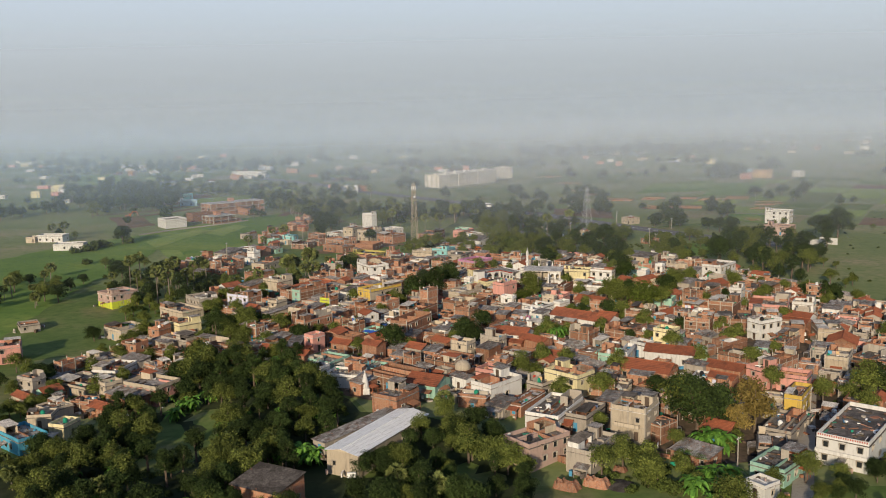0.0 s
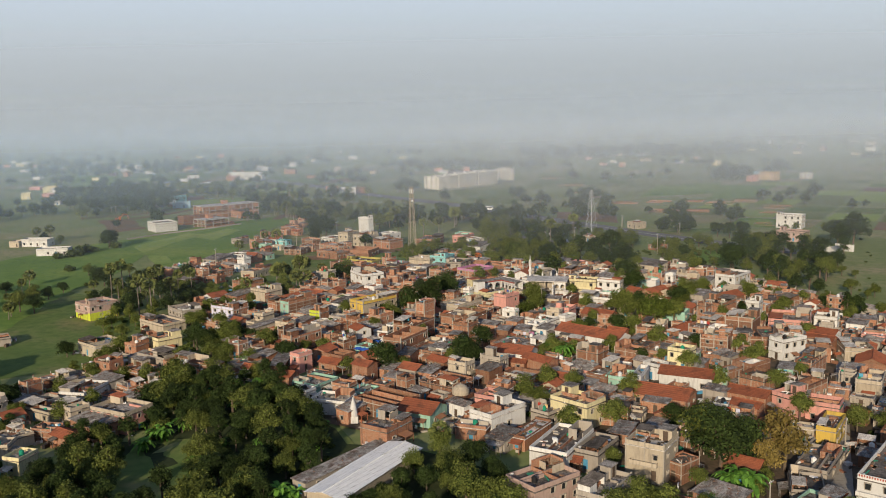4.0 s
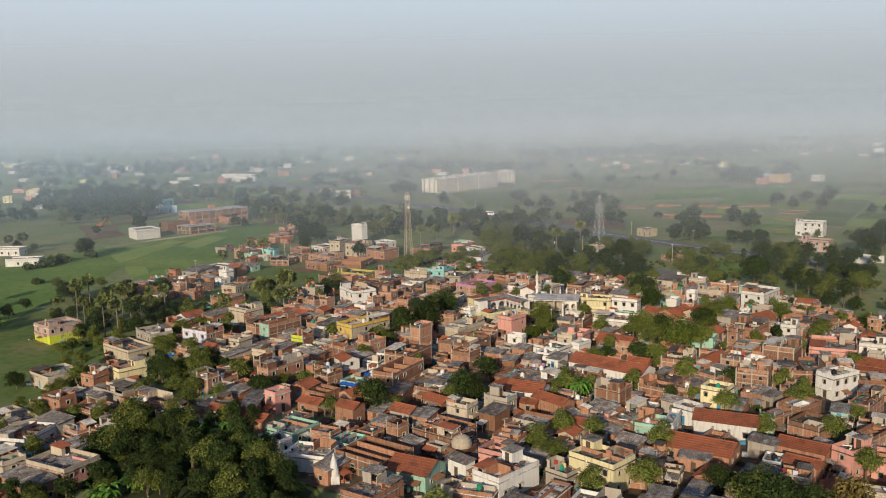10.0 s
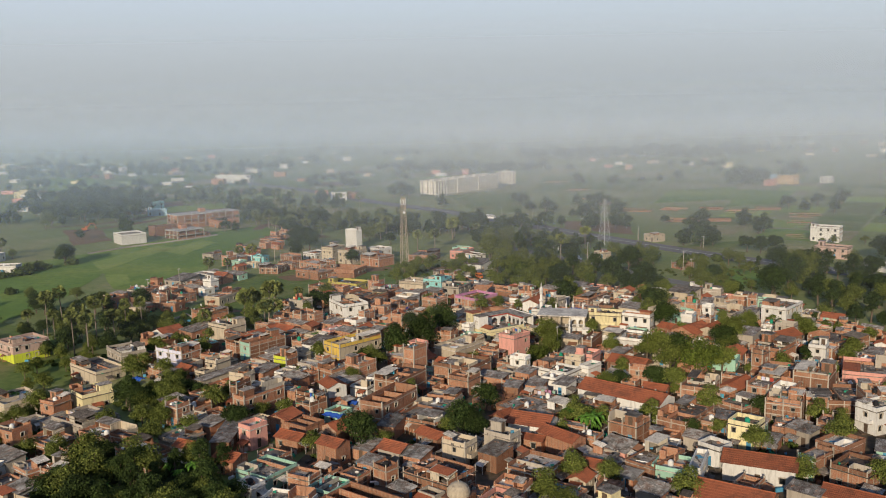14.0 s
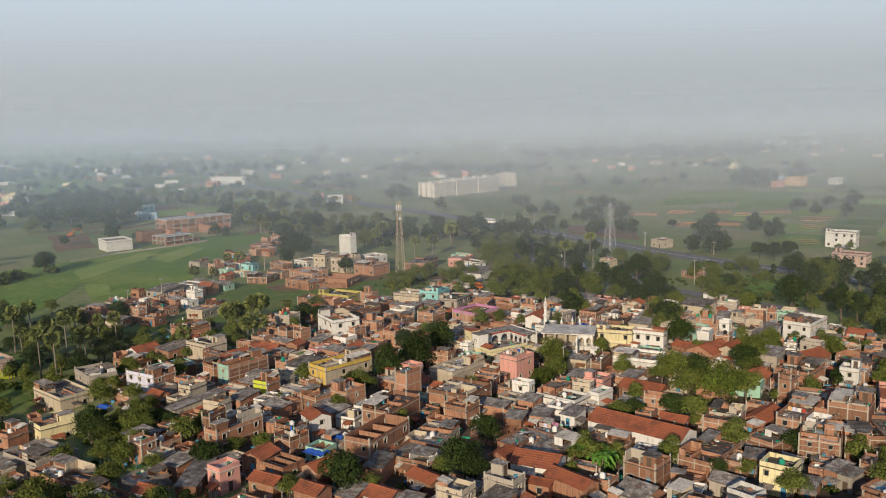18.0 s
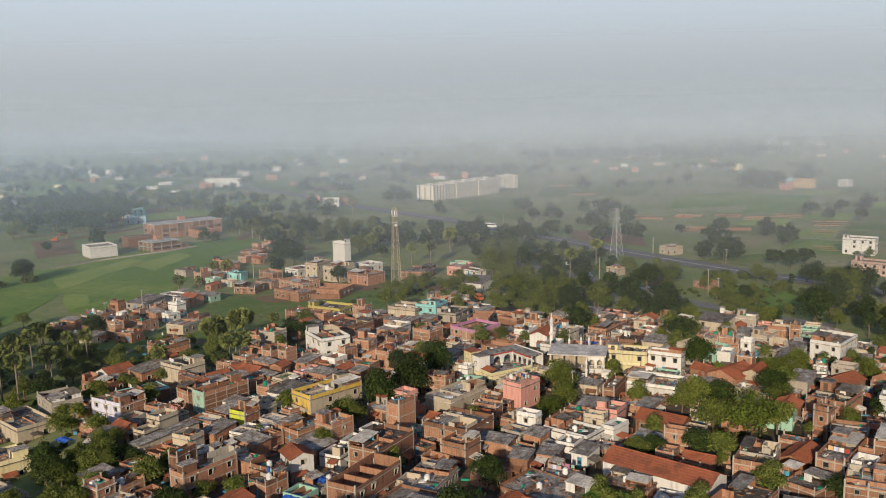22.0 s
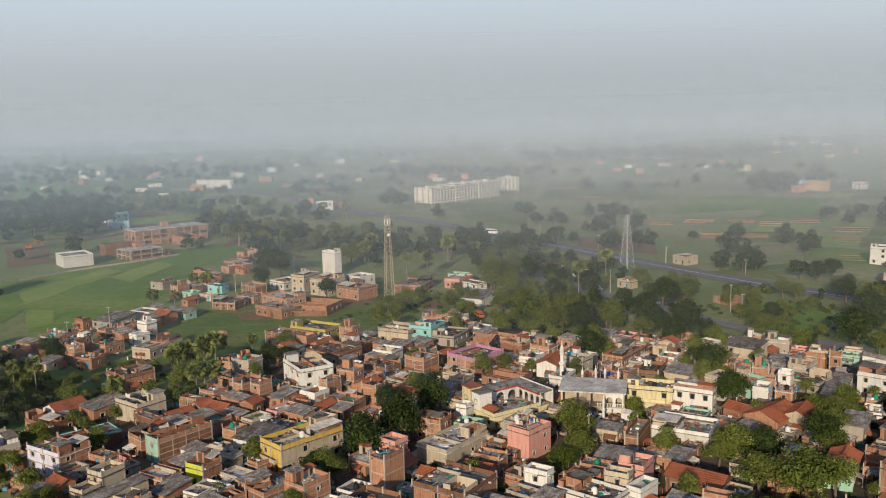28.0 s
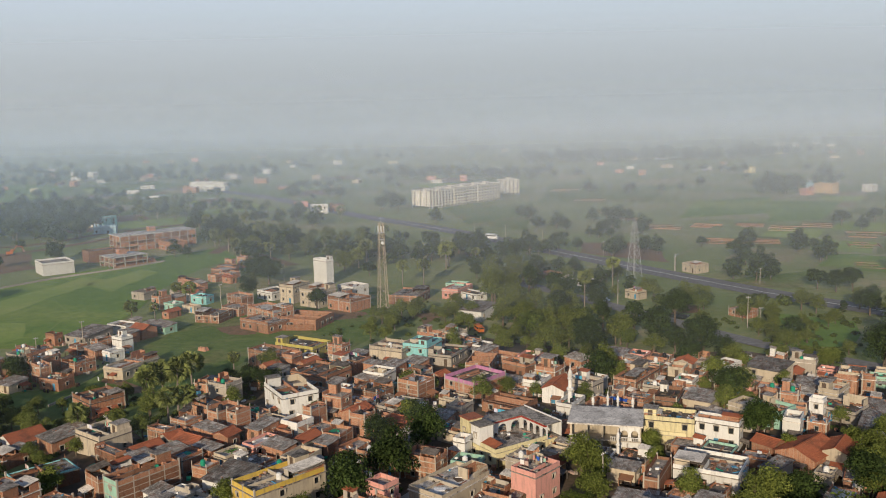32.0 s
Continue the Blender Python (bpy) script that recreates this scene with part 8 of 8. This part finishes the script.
# shrubs in the gaps and round the edges
for _poly, _n, _s in ((VILLAGE, 420, 51), ([-88.6, 287.8, -145.0, 411.8, -91.0, 391.3, -64.2, 332.8, -45.2, 304.7, -36.6, 274.4, -48.9, 263.5], 150, 52),
                      ([-78.8, 352.7, -99.5, 396.3, -79.0, 407.3, -59.9, 409.9, -43.7, 389.1, -43.7, 358.9], 90, 53), (SUBURB, 90, 54),
                      ([36.4, 161.7, 38.9, 178.8, 54.9, 171.0, 69.8, 169.7, 64.7, 156.6], 40, 55), ([-18.9, 466.0, -5.1, 498.0, 36.2, 506.9, 81.4, 446.0, 41.6, 418.5, 19.8, 468.8, 8.4, 443.8], 110, 56)):
    grove(_poly, _n, ["bush", "bush", "bush", "neem"], 0.35, 0.75, 1.6, _s, 0.7, mass=True)
pour_trees("shrubs", "green shrubs and weeds between the houses")

for _x, _y, _z, _w, _d, _rot in ((58.6, 172.8, 2.75, 7.0, 4.5, -40), (-102.6, 310.2, 3.9, 5.0, 3.0, -40), (-77.1, 348.4, 3.3, 4.0, 3.0, -36), (-74.0, 230.9, 3.6, 4.0, 3.0, -36), (-47.6, 268.7, 3.5, 4.5, 2.5, -36), (-25.0, 350.7, 2.8, 4.0, 3.0, -36)):
    creeper(_x, _y, ground_z(_x, _y) + _z, _w, _d, _rot)
gravel_heap(41.3, 163.7, 3.2)

# ---- things on roofs ----
_r = random.Random(77)
for _x, _y, _rot, _w, _d, _h, _z, _roof in list(HOUSES):
    if _roof != "flat" or _y > 520 or min(_w, _d) < 3.2:
        continue
    _top = _z + _h - min(0.9, _h * 0.18)
    _a = radians(_rot)

    def spot(fx, fy):
        u, v = fx * (_w / 2 - 0.9), fy * (_d / 2 - 0.9)
        return _x + u * math.cos(_a) - v * math.sin(_a), _y + u * math.sin(_a) + v * math.cos(_a)
    if _r.random() < 0.34:
        _p = spot(_r.choice((-1, 1)) * 0.2, _r.uniform(-0.6, 0))
        water_tank(_p[0], _p[1], _top, _r.choices(("black", "whiteplastic", "greenplastic"), (0.35, 0.45, 0.2))[0])
    if _r.random() < 0.22:
        dish(*spot(_r.choice((-1, 1)), -1), _top, _r.uniform(120, 240))
    if _r.random() < 0.14:
        brick_stack(*spot(_r.uniform(-0.5, 0.5), _r.uniform(0.2, 0.8)), _top, _rot, _r.uniform(0.7, 1.2))
    if _r.random() < 0.05 and _w > 4.5:
        _p = spot(0, 0.5)
        washing(_p[0], _p[1], _top, _rot, min(4.0, _w - 1.6))

# ---- odds and ends on the roofs and in the yards ----
_r = random.Random(123)
THING_MATS = ("brick", "brick", "wood", "wood", "concrete", "tin", "black", "whiteplastic", "darkroof", "rust", "darkroof", "bluedoor", "whitetin", "dustpink", "greenplastic")
for _x, _y, _rot, _w, _d, _h, _z, _roof in list(HOUSES):
    if _y > 470:
        continue
    _node = Node(pose(_x, _y, _z, 0, 0, _rot))
    _top = _h - min(0.9, _h * 0.18)
    if _roof in ("flat", "court"):
        for _k in range(int(3 + _w * _d * _r.uniform(0.06, 0.3))):
            _u, _v = _r.uniform(-0.44, 0.44) * _w, _r.uniform(-0.44, 0.44) * _d
            if _r.random() < 0.55:
                _u = math.copysign(_w / 2 - _r.uniform(0.3, 0.9), _u)
            _kind = _r.random()
            _l, _t, _e = (_r.uniform(0.12, 0.45), _r.uniform(0.1, 0.35), _r.uniform(0.1, 0.5)) if _kind < 0.6 else (_r.uniform(0.7, 1.5), _r.uniform(0.05, 0.12), _r.uniform(0.08, 0.2)) if _kind < 0.85 else (_r.uniform(0.5, 1.1), _r.uniform(0.4, 0.8), 0.08)
            part("piece", Geo().box(-_l, -_t, 0, _l, _t, _e), _r.choice(THING_MATS), _node, at=pose(_u, _v, (3.2 if _roof == "court" else _top) - 0.01, 0, 0, _r.uniform(0, 180)))
        if _roof == "flat" and _r.random() < 0.6:
            # bare reinforcing bars left standing on the corners
            for _sx in (-1, 1):
                for _sy in (-1, 1):
                    if _r.random() < 0.6:
                        _q = _r.uniform(0.5, 1.3)
                        for _k in range(3):
                            _ox, _oy = _r.uniform(-0.1, 0.1), _r.uniform(-0.1, 0.1)
                            part("piece", Geo().box(-0.025, -0.025, 0, 0.025, 0.025, _q), "rust", _node, at=pose(_sx * (_w / 2 - 0.12) + _ox, _sy * (_d / 2 - 0.12) + _oy, _h - 0.6, _r.uniform(-9, 9), _r.uniform(-9, 9), 0))
        if _roof == "flat" and _w * _d > 26 and min(_w, _d) > 3.8:
            # half-built rooms, low walls and sheets propped on poles
            for _k in range(1 + int(_w * _d > 60)):
                if _r.random() < 0.55:
                    _sx, _sy = _r.choice((-1, 1)), _r.choice((-1, 1, 1))
                    _rw, _rd, _rh = _w * _r.uniform(0.28, 0.5), _d * _r.uniform(0.25, 0.45), _r.uniform(1.1, 2.3)
                    _cu, _cv = _sx * (_w / 2 - _rw / 2 - 0.18), _sy * (_d / 2 - _rd / 2 - 0.18)
                    _g = Geo()
                    _g.box(-_rw / 2, -_rd / 2, 0, -_rw / 2 + 0.16, _rd / 2, _rh)
                    _g.box(_rw / 2 - 0.16, -_rd / 2, 0, _rw / 2, _rd / 2, _rh * _r.uniform(0.5, 1.0))
                    _g.box(-_rw / 2 + 0.16, _rd / 2 - 0.16, 0, _rw / 2 - 0.16, _rd / 2, _rh)
                    if _r.random() < 0.6:
                        _g.box(-_rw / 2 + 0.16, -_rd / 2, 0, _rw * _r.uniform(-0.2, 0.1), -_rd / 2 + 0.16, _rh)
                    part("piece", _g, _r.choice(("brick", "brick", "concrete", "cream", "white", "grey")), _node, at=pose(_cu, _cv, _top - 0.01))
                    if _r.random() < 0.65:
                        _q = Geo()
                        corrugated(_q, _rw, _rd, 0.06, 0.3, 0.2)
                        part("piece", _q, _r.choice(("tin", "paleroof", "darkroof", "tin", "tile")), _node, at=pose(_cu, _cv, _top + _rh))
            if _r.random() < 0.5:
                _v0 = _r.uniform(-0.3, 0.3) * _d
                part("piece", Geo().box(-_w / 2 + 0.2, _v0 - 0.09, 0, _w / 2 - 0.2, _v0 + 0.09, _r.uniform(0.4, 0.9)), _r.choice(("brick", "concrete")), _node, at=pose(0, 0, _top - 0.01))
            if _r.random() < 0.1:
                for _k in range(_r.randint(2, 4)):
                    part("piece", Geo().box(-0.45, -0.015, 0, 0.45, 0.015, 0.9), _r.choice(("white", "lav", "dustpink", "orange", "redtrim", "blue")), _node, at=pose(-_w * 0.35 + _k * 1.0, -_d * 0.2, _top + 0.7))
    for _k in range(_r.randint(1, 3)):
        # lean-to sheets against the walls
        _side = _r.randrange(4)
        _lw, _ld = _r.uniform(1.4, 3.0), _r.uniform(1.2, 2.0)
        _a = (0, 90, 180, 270)[_side]
        _half, _run = ((_d if _side % 2 == 0 else _w) / 2, (_w if _side % 2 == 0 else _d) / 2)
        _m = pose(0, 0, 0, 0, 0, _a) @ pose(_r.uniform(-0.5, 0.5) * _run, -_half - _ld / 2 - 0.1, 0)
        _p = _node.m @ _m @ Vector((0, 0, 0))
        if not clear_of(_p.x, _p.y, 0.45):
            continue
        _q = Geo()
        corrugated(_q, _lw, _ld, 1.9, 2.35, 0.1)
        for _e in (-1, 1):
            _q.box(_e * _lw / 2 - 0.06, -_ld / 2, -0.3, _e * _lw / 2 + 0.06, -_ld / 2 + 0.12, 1.88)
        part("piece", _q, _r.choice(("tin", "tin", "paleroof", "darkroof", "tile", "rust")), _node, at=_m)
    for _k in range(_r.randint(3, 9)):
        _u, _v = (_r.uniform(-0.6, 0.6) * _w, _r.choice((-1, -1, 1)) * (_d / 2 + _r.uniform(0.4, 2.2))) if _r.random() < 0.6 else (_r.choice((-1, 1)) * (_w / 2 + _r.uniform(0.4, 2.2)), _r.uniform(-0.6, 0.6) * _d)
        _p = _node.m @ Vector((_u, _v, 0))
        if not clear_of(_p.x, _p.y, 0.3):
            continue
        _l, _t, _e = _r.uniform(0.15, 0.9), _r.uniform(0.1, 0.5), _r.uniform(0.15, 0.9)
        part("piece", Geo().box(-_l, -_t, -0.3, _l, _t, _e), _r.choice(THING_MATS), _node, at=pose(_u, _v, 0.15, 0, 0, _r.uniform(0, 180)))
# pale concrete frame that shows in the brick walls
for _x, _y, _z, _rot, _w, _d, _top, _h, _n in BANDED:
    _node = Node(pose(_x, _y, _z, 0, 0, _rot))
    _g = Geo()
    _e, _t = 0.02, 0.05
    for _s in range(1, _n + 1):
        _b = _top * _s / _n - 0.18
        for _z0, _q in ((_b, 0.2), (_b - _top / _n * 0.5, 0.1)):
            _g.box(-_w / 2 - _e, -_d / 2 - _e, _z0, _w / 2 + _e, -_d / 2 + _t, _z0 + _q)
            _g.box(_w / 2 - _t, -_d / 2 + _t, _z0, _w / 2 + _e, _d / 2, _z0 + _q)
            if _q > 0.15:
                _g.box(-_w / 2 - _e, -_d / 2 + _t, _z0, -_w / 2 + _t, _d / 2, _z0 + _q)
    _e = 0.024
    _k = max(1, int(round(_w / 3.2)))
    for _i in range(_k + 1):
        _u = -_w / 2 + 0.12 + (_w - 0.24) * _i / _k
        _g.box(_u - 0.11, -_d / 2 - _e, -0.8, _u + 0.11, -_d / 2 + _t, _h + (_r.uniform(0.1, 0.7) if _i in (0, _k) else 0.0))
    _k = max(1, int(round(_d / 3.2)))
    for _i in range(1, _k + 1):
        _u = -_d / 2 + 0.12 + (_d - 0.24) * _i / _k
        _g.box(_w / 2 - _t, _u - 0.11, -0.8, _w / 2 + _e, _u + 0.11, _h + (_r.uniform(0.1, 0.7) if _i == _k else 0.0))
    part("piece", _g, "concrete", _node)
pour("household_clutter", "low walls, sheets, concrete bands, bricks and odds and ends about the houses", "clutter")

# ---- flat see-through sheets in place of haze over the village and the plain ----
HAZE_SHEETS = ((350, 0.012, 46, 68), (410, 0.022, 46, 68), (470, 0.04, 46, 70), (535, 0.065, 46, 70), (605, 0.085, 48, 72), (685, 0.11, 50, 76), (775, 0.14, 50, 80), (880, 0.165, 52, 84),
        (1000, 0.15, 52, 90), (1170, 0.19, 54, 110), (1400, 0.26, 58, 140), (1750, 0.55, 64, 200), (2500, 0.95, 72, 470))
for _i, (_y, _dens, _fade, _gone) in enumerate(HAZE_SHEETS):
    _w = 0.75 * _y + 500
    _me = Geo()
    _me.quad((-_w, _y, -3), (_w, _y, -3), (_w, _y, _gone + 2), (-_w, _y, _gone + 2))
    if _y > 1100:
        _mat = haze_sheet_mat("mist_%d" % _i, _dens, _fade, _gone, 1.03, 1.04, _i, 0.0, (0.299, 0.37, 0.482), (0.299, 0.37, 0.482))
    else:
        _mat = haze_sheet_mat("mist_%d" % _i, _dens, _fade, _gone, 0.8, 1.4 if _y < 600 else 1.08, _i, 0.2, (0.295, 0.40, 0.545), (0.345, 0.41, 0.515))
    tagged(new("mist_veil", _me.mesh("mist_veil", _mat)), "flat see-through sheet standing in for haze over the plain", "mist", kind="structure")
for _kind in PROTO:
    for _i, _ob in enumerate(PROTO[_kind]):
        if (_kind, _i) not in USED:
            for _o in (*_ob.children_recursive, _ob):
                bpy.data.objects.remove(_o)
